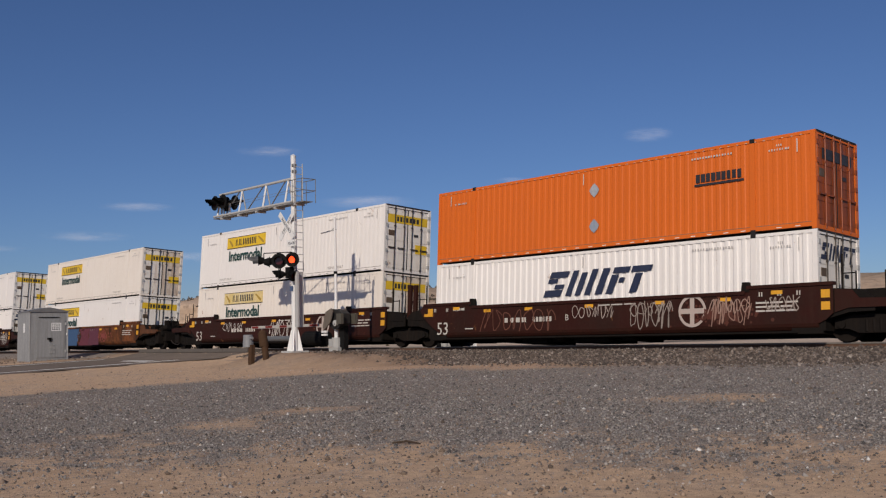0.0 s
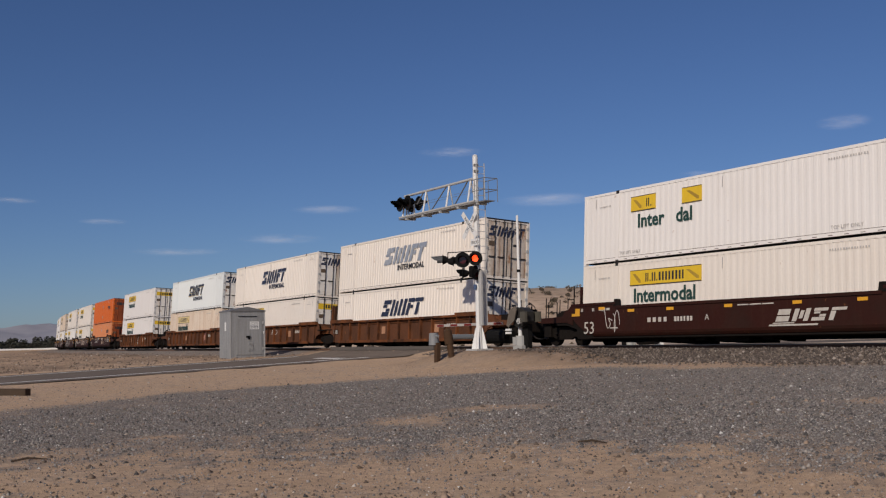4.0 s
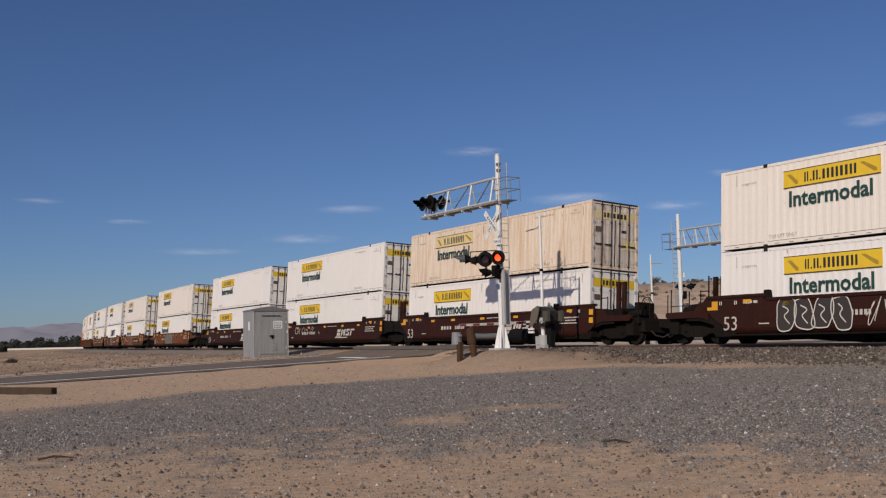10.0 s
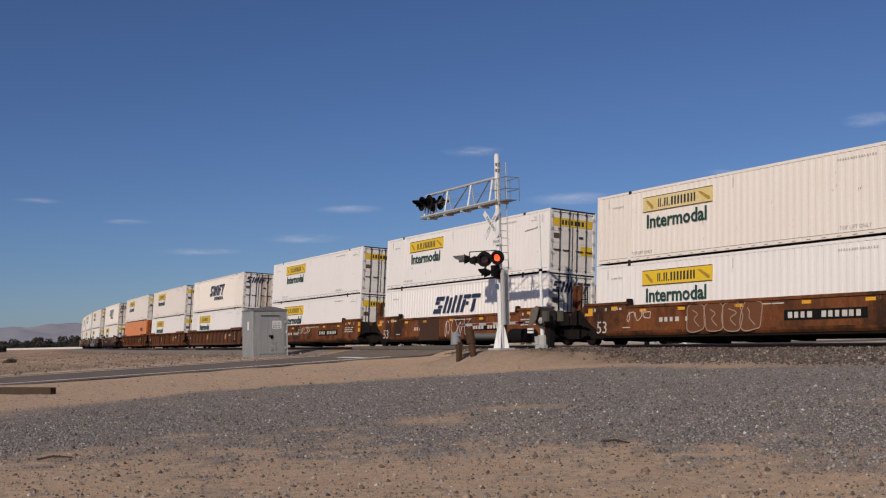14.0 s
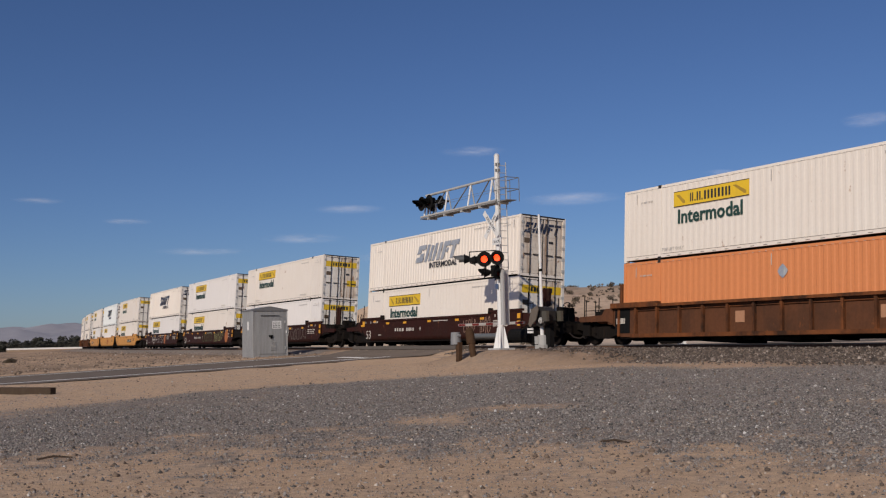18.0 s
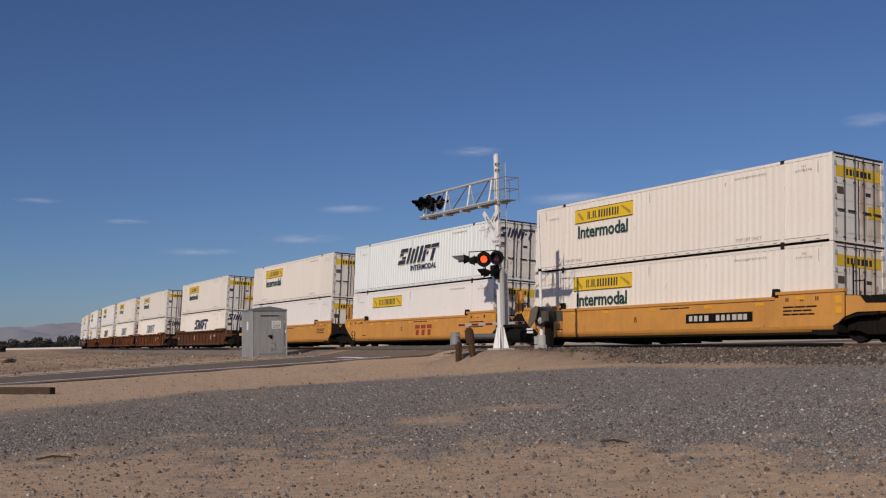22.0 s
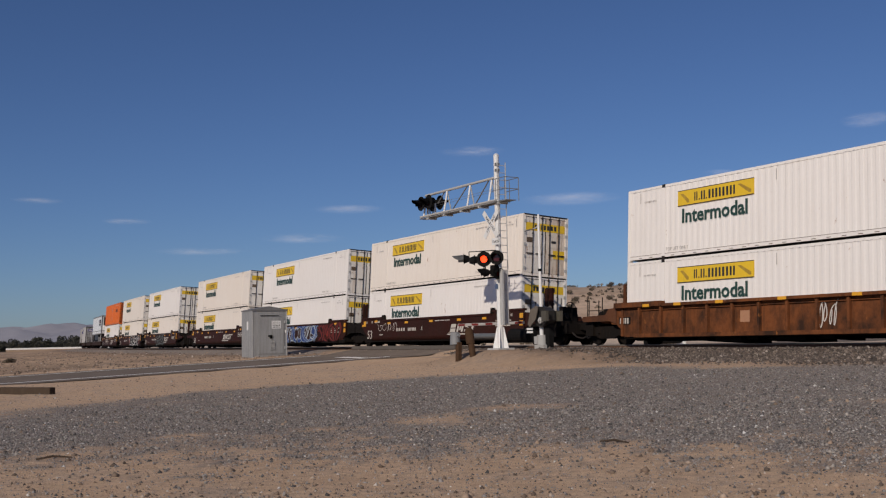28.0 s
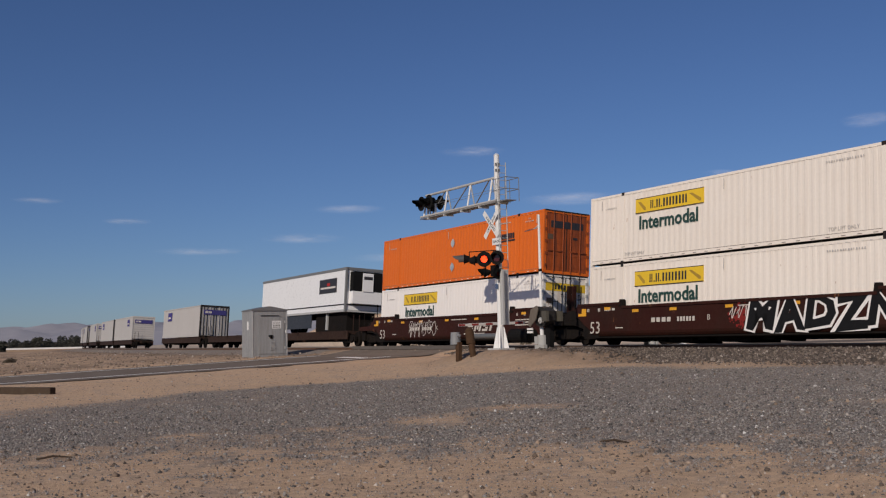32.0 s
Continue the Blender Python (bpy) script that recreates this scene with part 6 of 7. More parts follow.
        bm = bmesh.new()
        box(bm, -1.2 - 0.55 * (k + 1), -1.2 - 0.55 * k, -0.055, -0.045, 0.97, 1.06)
        part("arm_stripe", bm, spray(c), arm)
    bm = bmesh.new()
    tube(bm, (-3.2, 0.35, 0.50), (-5.6, 0.35, 0.52), 0.11, n=12)
    part("arm_tube", bm, painted("dull_blue_grey_tube", (0.12, 0.13, 0.14), (0.06, 0.055, 0.05), 0.4, rough=0.45), thing)
    bm = bmesh.new()
    tube(bm, (-1.2, 0.4, 0.48), (-2.6, 0.4, 0.5), 0.29, n=14)
    part("weight_drum", bm, BLACK, thing)


def arm_mesh(a, c):
    bm = bmesh.new()
    box(bm, *sorted((a, c)), -0.045, 0.045, 0.96, 1.07)
    return bm


near_gate = empty("crossing_gate", "grey gate machine with a slim pole and a short striped arm", "crossing gate")
gate(near_gate)
near_gate.matrix_basis = flat_pose(31.85) @ Matrix.Translation((0, -4.6, 1.06))
gs, gu = line_coords(-2.45, 58.9)
far_gate = copy_thing(near_gate, flat_pose(gs) @ Matrix.Translation((0, -gu, 0.75)) @ pose(0, 0, 0, 0, 0, 180))
tagged(far_gate, "grey gate machine across the railway with a slim pole")


def make_posts():
    rusty = painted("rusty_post_steel", (0.075, 0.042, 0.024), (0.02, 0.014, 0.01), 0.8, rough=0.9, gloss=0.15)
    a = empty("pipe_post", "rusty steel post with a grey pipe cap", "post")
    bm = bmesh.new()
    box(bm, -0.11, 0.11, -0.07, 0.07, -0.3, 0.55)
    part("post", bm, rusty, a)
    bm = bmesh.new()
    tube(bm, (-0.2, -0.02, 0.45), (-0.24, -0.02, 0.90), 0.20, 0.17, n=18)
    tube(bm, (-0.24, -0.02, 0.78), (0.08, -0.02, 0.80), 0.05, n=8)
    part("pipe_cap", bm, painted("dull_pipe_zinc", (0.22, 0.23, 0.245), (0.14, 0.13, 0.12), 0.5, rough=0.5), a, "galvanised pipe cap")
    turn = Matrix(flat_pose(35.0))
    turn.translation = (-8.58, 37.07, 0.81)
    a.matrix_basis = turn @ pose(0, 0, 0, 0, 3, 0)
    b = empty("pipe_post", "short wide rusty steel post in the sand", "post")
    bm = bmesh.new()
    tube(bm, (0.10, 0, -0.3), (-0.02, 0, 0.5), 0.12, n=12)
    part("post", bm, rusty, b)
    bm = bmesh.new()
    tube(bm, (-0.02, 0, 0.30), (-0.10, 0, 0.80), 0.17, 0.165, n=16)
    tube(bm, (-0.10, 0, 0.80), (-0.115, 0, 0.90), 0.165, 0.09, n=16)
    part("cap", bm, rusty, b)
    turn = Matrix(flat_pose(34.75))
    turn.translation = (-8.13, 37.26, 0.98)
    b.matrix_basis = turn @ pose(0, 0, 0, 0, -4, 0)


make_posts()


def make_bungalow():
    metal = painted("grey_bungalow_paint", (0.31, 0.315, 0.32), (0.13, 0.125, 0.12), 0.6, rough=0.42, cut=0.46)
    hut = empty("signal_bungalow", "grey sheet-metal signal bungalow with a low gable", "signal bungalow")
    w, d, h = 2.26, 2.0, 2.74   # across the road's side, along the line, to the eaves
    bm = bmesh.new()
    box(bm, -d / 2, d / 2, -w / 2, w / 2, -0.25, h)
    part("hut_shell", bm, metal, hut)
    bm = bmesh.new()
    a = [bm.verts.new((x, y, z)) for x in (-d / 2 - 0.03, d / 2 + 0.05) for y, z in ((-w / 2 - 0.03, h - 0.02), (w / 2 + 0.03, h - 0.02), (w / 2 + 0.03, h + 0.05), (0, h + 0.27), (-w / 2 - 0.03, h + 0.05))]
    for f in ((0, 1, 2, 3, 4), (9, 8, 7, 6, 5), (0, 5, 6, 1), (1, 6, 7, 2), (2, 7, 8, 3), (3, 8, 9, 4), (4, 9, 5, 0)):
        bm.faces.new([a[i] for i in f])
    part("roof", bm, painted("dark_grey_roof_paint", (0.17, 0.17, 0.175), (0.08, 0.075, 0.07), 0.5), hut)
    x = d / 2
    for y in (-w / 2, w / 2):
        bm = bmesh.new()
        box(bm, x, x + 0.022, y - 0.05 if y > 0 else y, y if y > 0 else y + 0.05, -0.2, h - 0.02)
        part("corner_angle", bm, GALV, hut)
    bm = bmesh.new()
    box(bm, x, x + 0.03, -0.72, 0.95, 0.06, 2.28)
    door = part("door", bm, metal, hut)
    bm = bmesh.new()
    box(bm, x + 0.03, x + 0.10, -0.1, 0.14, 1.12, 1.22)
    box(bm, x + 0.03, x + 0.07, 0.02, 0.14, 1.0, 1.22)
    part("door_handle", bm, BLACK, door)
    bm = bmesh.new()
    box(bm, x + 0.03, x + 0.045, 0.02, 0.36, 0.28, 0.86)
    louvre = part("louvre", bm, metal, door)
    for k in range(7):
        bm = bmesh.new()
        box(bm, x + 0.045, x + 0.065, 0.05, 0.33, 0.33 + 0.075 * k, 0.36 + 0.075 * k)
        part("louvre_slat", bm, GALV, louvre)
    for z in (0.35, 1.95):
        bm = bmesh.new()
        box(bm, x + 0.01, x + 0.05, 0.93, 1.02, z, z + 0.16)
        part("hinge", bm, GALV, door)
    bm = bmesh.new()
    box(bm, x, x + 0.045, -0.6, 0.6, 2.40, 2.44)
    part("vent_lip", bm, BLACK, hut)
    bm = bmesh.new()
    box(bm, x + 0.032, x + 0.036, 0.13, 0.72, 1.62, 2.1)
    sign = part("notice_plate", bm, ALU, door, "white notice plate")
    bm = bmesh.new()
    for z, tall in ((1.68, 0.05), (1.77, 0.05), (1.86, 0.02), (1.93, 0.02), (2.0, 0.03)):
        for k in range(5):
            box(bm, x + 0.037, x + 0.040, 0.18 + 0.1 * k, 0.25 + 0.1 * k, z, z + tall)
    tagged(part("notice_print", bm, spray((0.05, 0.05, 0.05)), sign), kind="stuff")
    bm = bmesh.new()
    box(bm, 0.0, 0.28, -w / 2 - 0.006, -w / 2, 1.55, 2.08)
    part("notice_plate", bm, ALU, hut, "white notice plate")
    bm = bmesh.new()
    tube(bm, (x + 0.02, 1.05, 1.35), (x + 0.02, 1.05, 1.5), 0.04, n=8)
    part("conduit", bm, ALU, hut)
    hut.matrix_basis = flat_pose(60.3) @ Matrix.Translation((0, -5.6, 0.72))


make_bungalow()


# ---------- loose things on the ground ----------
def make_timber():
    wood = painted("weathered_timber", (0.060, 0.042, 0.030), (0.11, 0.085, 0.065), 0.5, rough=0.95, gloss=0.1)
    t = empty("railway_sleeper", "weathered dark wooden sleeper lying on the sand", "sleeper")
    bm = bmesh.new()
    box(bm, -1.65, 1.65, -0.115, 0.115, 0.0, 0.24)
    bmesh.ops.bevel(bm, geom=bm.edges[:], offset=0.015, segments=1, affect="EDGES")
    part("timber", bm, wood, t)
    p, q = Vector((-22.5, 28.6, 0)), Vector((-19.2, 27.85, 0))
    a = math.degrees(math.atan2(q.y - p.y, q.x - p.x))
    m = (p + q) / 2
    t.matrix_basis = pose(m.x, m.y, ground_height(m.x, m.y) - 0.02, 0, 0, a)
    s = empty("dry_stick", "thin dry dark stick on the sand", "stick")
    bm = bmesh.new()
    tube(bm, (-0.2, 0, 0.02), (0.0, 0.03, 0.05), 0.012, 0.015, n=6)
    tube(bm, (0.0, 0.03, 0.05), (0.24, 0.0, 0.03), 0.015, 0.008, n=6)
    part("twig", bm, wood, s)
    s.matrix_basis = pose(-8.15, 11.81, ground_height(-8.15, 11.81) - 0.01, 0, 0, 25)
    s = copy_thing(s, pose(-1.1, 13.4, ground_height(-1.1, 13.4) - 0.01, 0, 0, -30))


make_timber()


def scatter_stones(name, count, place, sizes, seed, material, label, most=0.09):
    """Loose stones, each an uneven little solid, in one sheet."""
    rng = np.random.default_rng(seed)
    base = np.array([(1, 0, 0), (-1, 0, 0), (0, 1, 0), (0, -1, 0), (0, 0, 1), (0, 0, -1)], float)
    tri = np.array([(0, 2, 4), (2, 1, 4), (1, 3, 4), (3, 0, 4), (2, 0, 5), (1, 2, 5), (3, 1, 5), (0, 3, 5)])
    pts = place(rng, count)
    n = len(pts)
    size = np.exp(rng.normal(math.log(sizes[0]), sizes[1], n)).clip(0.004, most)
    v = base[None] * (0.65 + 0.7 * rng.random((n, 6, 1))) + rng.normal(0, 0.16, (n, 6, 3))
    ang = rng.random(n) * 6.283
    c, s = np.cos(ang), np.sin(ang)
    v = np.stack([v[..., 0] * c[:, None] - v[..., 1] * s[:, None], v[..., 0] * s[:, None] + v[..., 1] * c[:, None], v[..., 2] * 0.85], -1)
    v = v * size[:, None, None] + pts[:, None, :]
    v[..., 2] += 0.25 * size[:, None]
    faces = (tri[None] + 6 * np.arange(n)[:, None, None]).reshape(-1, 3)
    me = bpy.data.meshes.new(name)
    me.vertices.add(6 * n)
    me.vertices.foreach_set("co", v.reshape(-1))
    me.loops.add(len(faces) * 3)
    me.loops.foreach_set("vertex_index", faces.reshape(-1).astype(np.int32))
    me.polygons.add(len(faces))
    me.polygons.foreach_set("loop_start", np.arange(0, len(faces) * 3, 3, dtype=np.int32))
    me.update(calc_edges=True)
    me.materials.append(material)
    tagged(new(name, me), label, "gravel", kind="stuff")


def stone_material(name, stops):
    m, t, b = shader(name, 0.9)
    g = t.nodes.new("ShaderNodeNewGeometry")
    col = ramp(t, g.outputs["Random Per Island"], stops)
    col = mix(t, ramp(t, noise_tex(t, g.outputs["Position"], 60, 3), [(0.35, 0.0), (0.8, 0.25)]), col, (0.22, 0.185, 0.155))
    t.links.new(col, b.inputs["Base Color"])
    return m


class Lookup:
    """Ground height and gravel cover on a grid, read between its nodes."""
    def __init__(self, x0, x1, y0, y1, step):
        self.x0, self.y0, self.step = x0, y0, step
        nx, ny = int((x1 - x0) / step) + 2, int((y1 - y0) / step) + 2
        self.tab = np.zeros((ny, nx, 3))
        for j in range(ny):
            for i in range(nx):
                x, y = x0 + i * step, y0 + j * step
                sx, ux = line_coords(x, y)
                self.tab[j, i] = (ground_height(x, y), gravel_cover(x, y, sx, ux) if not ROAD0 < sx < ROAD1 else 0.0, ux if not ROAD0 - 0.3 < sx < ROAD1 + 0.3 else 0.0)

    def read(self, x, y):
        fx, fy = (x - self.x0) / self.step, (y - self.y0) / self.step
        i, j = fx.astype(int).clip(0, self.tab.shape[1] - 2), fy.astype(int).clip(0, self.tab.shape[0] - 2)
        fx, fy = (fx - i)[:, None], (fy - j)[:, None]
        return (self.tab[j, i] * (1 - fx) + self.tab[j, i + 1] * fx) * (1 - fy) + (self.tab[j + 1, i] * (1 - fx) + self.tab[j + 1, i + 1] * fx) * fy


LAND = Lookup(-36, 18, 7.5, 46, 0.3)


def in_view(rng, n, r0, r1):
    r = np.exp(rng.uniform(math.log(r0), math.log(r1), n))
    a = np.radians(rng.uniform(-27, 40, n))
    return -r * np.sin(a), r * np.cos(a)


def keep(x, y, land, pick):
    return np.stack([x, y, land[:, 0]], -1)[pick]


def on_gravel(rng, n):
    x, y = in_view(rng, n, 9.5, 42)
    land = LAND.read(x, y)
    return keep(x, y, land, (land[:, 2] > 3.6) & (rng.random(n) < np.maximum(np.where(y > 11.5, 0.09, 0.05), land[:, 1] ** 1.3)))


def on_ballast(rng, n):
    s, u = rng.uniform(-8, 42, n), rng.uniform(1.45, 7.0, n)
    keepers = rng.random(n) < np.clip((np.where(s > 22, 7.2, 6.6) - u) / 3.0, 0.03, 1)
    keepers &= ~((s > 30.4) & (u > 3.0 + 0.3 * rng.random(n)))
    pts = [flat_pose(a) @ Vector((0, -c, 0)) for a, c in zip(s[keepers], u[keepers])]
    return np.array([(p.x, p.y, ground_height(p.x, p.y)) for p in pts])


def anywhere(rng, n):
    x, y = in_view(rng, n, 8.2, 44)
    land = LAND.read(x, y)
    return keep(x, y, land, land[:, 2] > 3.8)


def past_road(rng, n):
    r, a = np.exp(rng.uniform(math.log(40), math.log(190), n)), np.radians(rng.uniform(17, 40, n))
    out = []
    for x, y in zip(-r * np.sin(a), r * np.cos(a)):
        s, u = line_coords(x, y)
        if s > ROAD1 + 0.6 and u > 3.0:
            out.append((x, y, ground_height(x, y)))
    return np.array(out)


GRAVEL = stone_material("grey_gravel_stone", [(0.0, (0.040, 0.038, 0.040)), (0.2, (0.085, 0.080, 0.081)), (0.45, (0.175, 0.165, 0.163)), (0.75, (0.285, 0.262, 0.248)), (0.98, (0.35, 0.315, 0.28)), (0.994, (0.70, 0.68, 0.66))])
SANDST = stone_material("tan_sand_stone", [(0.0, (0.075, 0.053, 0.040)), (0.5, (0.20, 0.142, 0.103)), (0.9, (0.40, 0.29, 0.21)), (1.0, (0.55, 0.5, 0.45))])
BALLAST = stone_material("brown_grey_ballast_stone", [(0.0, (0.028, 0.022, 0.019)), (0.5, (0.085, 0.063, 0.051)), (0.9, (0.185, 0.145, 0.118)), (1.0, (0.36, 0.31, 0.27))])
scatter_stones("gravel", 360000, on_gravel, (0.0082, 0.52), 3, GRAVEL, "loose grey crushed gravel with a few white stones", 0.034)
scatter_stones("ballast", 50000, on_ballast, (0.036, 0.3), 4, BALLAST, "brown-grey crushed ballast along the rails")
scatter_stones("clods", 9000, past_road, (0.04, 0.5), 6, SANDST, "dark clods and stones on the trodden ground")
scatter_stones("pebbles", 30000, anywhere, (0.0062, 0.7), 5, SANDST, "scattered small tan pebbles and clods on sand", 0.045)


# ---------- plants and distance ----------
def leaf_cloud(bm, rng, centre, radii, count, size):
    for _ in range(count):
        d = Vector((rng.gauss(0, 1), rng.gauss(0, 1), rng.gauss(0, 1))).normalized() * rng.uniform(0.35, 1.0) ** 0.5
        p = Vector(centre) + Vector((d.x * radii[0], d.y * radii[1], d.z * radii[2]))
        a = Vector((rng.gauss(0, 1), rng.gauss(0, 1), rng.gauss(0, 1))).normalized()
        b = a.orthogonal()
        b.rotate(Matrix.Rotation(rng.uniform(0, 6.28), 3, a))
        k = size * rng.uniform(0.6, 1.4)
        c = a.cross(b)
        bm.faces.new([bm.verts.new(p + b * k), bm.verts.new(p + c * k * 0.55), bm.verts.new(p - b * k), bm.verts.new(p - c * k * 0.55)])


def leafy(name, a, c):
    m, t, b = shader(name, 0.8)
    g = t.nodes.new("ShaderNodeNewGeometry")
    t.links.new(ramp(t, g.outputs["Random Per Island"], [(0.0, a), (1.0, c)]), b.inputs["Base Color"])
    return m


SCRUB = leafy("dry_scrub_leaves", (0.05, 0.042, 0.030), (0.17, 0.13, 0.09))
GROVE = leafy("dark_grove_leaves", (0.022, 0.025, 0.020), (0.055, 0.055, 0.042))
BARK = painted("grey_bark", (0.11, 0.085, 0.065), (0.06, 0.05, 0.04), 0.5, rough=0.9)


def make_bush(seed, w, h):
    rng = random.Random(seed)
    b = empty("desert_bush", "low dry grey-green desert bush", "bush", "bushes on the bluff")
    bm = bmesh.new()
    for k in range(7):
        a = rng.uniform(0, 6.28)
        r = rng.uniform(0.2, 0.9) * w / 2
        tube(bm, (0, 0, -0.1), (r * math.cos(a), r * math.sin(a), h * rng.uniform(0.5, 1.0)), 0.03, 0.01, n=4)
    part("stem", bm, BARK, b)
    bm = bmesh.new()
    for k in range(6):
        a, r = rng.uniform(0, 6.28), rng.uniform(0.0, 0.6) * w / 2
        leaf_cloud(bm, rng, (r * math.cos(a), r * math.sin(a), h * rng.uniform(0.25, 0.62)), (w * 0.26, w * 0.26, h * 0.30), 90, 0.075)
    part("foliage", bm, SCRUB, b)
    return b


def at_bearing(yaw, r):
    x, y = -r * math.sin(radians(yaw)), r * math.cos(radians(yaw))
    return x, y, ground_height(x, y)


def make_bushes():
    rng = random.Random(5)
    kinds = [make_bush(k, rng.uniform(1.2, 2.4), rng.uniform(0.7, 1.4)) for k in range(5)]
    spots = [(rng.uniform(-14, 16), rng.uniform(138, 160)) for _ in range(36)] + [(rng.uniform(-12, 12), rng.uniform(94, 138)) for _ in range(62)]
    spots += [(36.7, 95)]
    for i, (yaw, r) in enumerate(spots):
        x, y, z = at_bearing(yaw, r)
        b = kinds[i] if i < 5 else copy_thing(kinds[i % 5], Matrix())
        b.matrix_basis = pose(x, y, z - 0.08, 0, 0, rng.uniform(0, 360)) @ Matrix.Diagonal((*((1.1, 1.1, 0.5) if r == 95 else [rng.uniform(0.45, 0.9) if i < 36 else rng.uniform(0.3, 0.6)] * 3), 1))


make_bushes()


def make_tufts():
    """Low scrub on the bluff, too small to tell apart."""
    rng = random.Random(17)
    bm = bmesh.new()
    for _ in range(420):
        x, y, z = at_bearing(rng.uniform(-14, 17), 92 + 62 * rng.random() ** 0.7)
        w = rng.uniform(0.15, 0.5)
        leaf_cloud(bm, rng, (x, y, z + w * 0.3), (w, w, w * 0.5), 14, 0.12)
    tagged(part("low_scrub", bm, SCRUB), "low dry scrub tufts on the sandy bluff", "scrub", kind="stuff")


make_tufts()


def make_tree(seed, h):
    rng = random.Random(seed)
    t = empty("tree", "dark olive tree in a far windbreak row", "tree", "far row of trees")
    bm = bmesh.new()
    tube(bm, (0, 0, -0.3), (0.1, 0, h * 0.45), 0.2, 0.12, n=6)
    for k in range(5):
        a = rng.uniform(0, 6.28)
        tube(bm, (0.05, 0, h * 0.3), (h * 0.28 * math.cos(a), h * 0.28 * math.sin(a), h * rng.uniform(0.6, 0.85)), 0.09, 0.03, n=5)
    part("trunk", bm, BARK, t)
    bm = bmesh.new()
    for k in range(11):
        a, r = rng.uniform(0, 6.28), rng.uniform(0.0, 0.42) * h
        leaf_cloud(bm, rng, (r * math.cos(a), r * math.sin(a), h * rng.uniform(0.1, 0.82)), (h * 0.22, h * 0.22, h * 0.2), 75, 0.3)
    part("crown", bm, GROVE, t)
    return t


def make_far():
    rng = random.Random(9)
    kinds = [make_tree(20 + k, rng.uniform(5.0, 6.6)) for k in range(5)]
    spots = [(33.4 + 7.6 * k / 63 + rng.uniform(-0.1, 0.1), rng.uniform(395, 440)) for k in range(64)]
    for i, (yaw, r) in enumerate(spots):
        x, y, z = at_bearing(yaw, r)
        t = kinds[i] if i < 5 else copy_thing(kinds[i % 5], Matrix())
        size = rng.uniform(0.62, 1.12) * (0.8 + 0.3 * smooth(37, 31, yaw))
        t.matrix_basis = pose(x, y, z - 0.1, 0, 0, rng.uniform(0, 360)) @ Matrix.Diagonal((size, size, size, 1))
    # a long low wall before the trees, on a sandy footing
    low = empty("low_wall", "long low whitewashed wall before the trees", "wall")
    sandy = painted("sandy_footing", (0.36, 0.26, 0.18), (0.25, 0.18, 0.12), 0.5, rough=0.9)
    white = painted("whitewash", (0.82, 0.81, 0.79), (0.6, 0.57, 0.52), 0.2, rough=0.7)
    for name, z0, z1, thick, mt in (("wall_body", 0.75, 1.3, 0.3, white), ("footing", -0.3, 0.75, 0.5, sandy)):
        bm = bmesh.new()
        rows = []
        for k in range(31):
            yaw, r = 36.9 - 0.2 * k, 362.0
            d = Vector((-math.sin(radians(yaw)), math.cos(radians(yaw)), 0))
            rows.append([bm.verts.new(d * (r + q) + Vector((0, 0, z))) for q, z in ((-thick, z0), (-thick, z1), (thick, z1), (thick, z0))])
        for p, q in zip(rows, rows[1:]):
            for i in range(4):
                bm.faces.new((p[i], p[(i + 1) % 4], q[(i + 1) % 4], q[i]))
        part(name, bm, mt, low)
    # bare mountains on the horizon, distance haze put into their pale blue-grey colour
    m, t, b = shader("hazed_far_rock", 1.0)
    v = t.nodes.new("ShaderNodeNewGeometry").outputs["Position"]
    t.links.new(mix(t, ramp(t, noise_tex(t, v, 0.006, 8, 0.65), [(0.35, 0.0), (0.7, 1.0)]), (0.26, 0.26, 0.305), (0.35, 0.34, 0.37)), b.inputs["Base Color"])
    verts, faces = [], []
    cols, depth = 361, 15
    for j in range(depth):
        r = 2300 + 105 * j
        for i in range(cols):
            yaw = 70 - 0.375 * i
            x, y = -r * math.sin(radians(yaw)), r * math.cos(radians(yaw))
            crest = 63 + 12 * noise.noise((yaw * 0.09, 0, 4)) + 6 * noise.noise((yaw * 0.4, 1, 4))
            h = crest * smooth(0, 10, j) * (1 + 0.42 * noise.fractal((x * 0.006, y * 0.006, 2), 0.85, 2.1, 7))
            verts.append((x, y, h - 3))
    for j in range(depth - 1):
        for i in range(cols - 1):
            o = j * cols + i
            faces.append((o, o + 1, o + cols + 1, o + cols))
    me = bpy.data.meshes.new("mountains")
    me.from_pydata(verts, [], faces)
    for f in me.polygons:
        f.use_smooth = True
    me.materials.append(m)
    tagged(new("backdrop_mountains", me), "low bare mountains on the horizon, haze in their blue-grey", "mountains", kind="structure")


make_far()


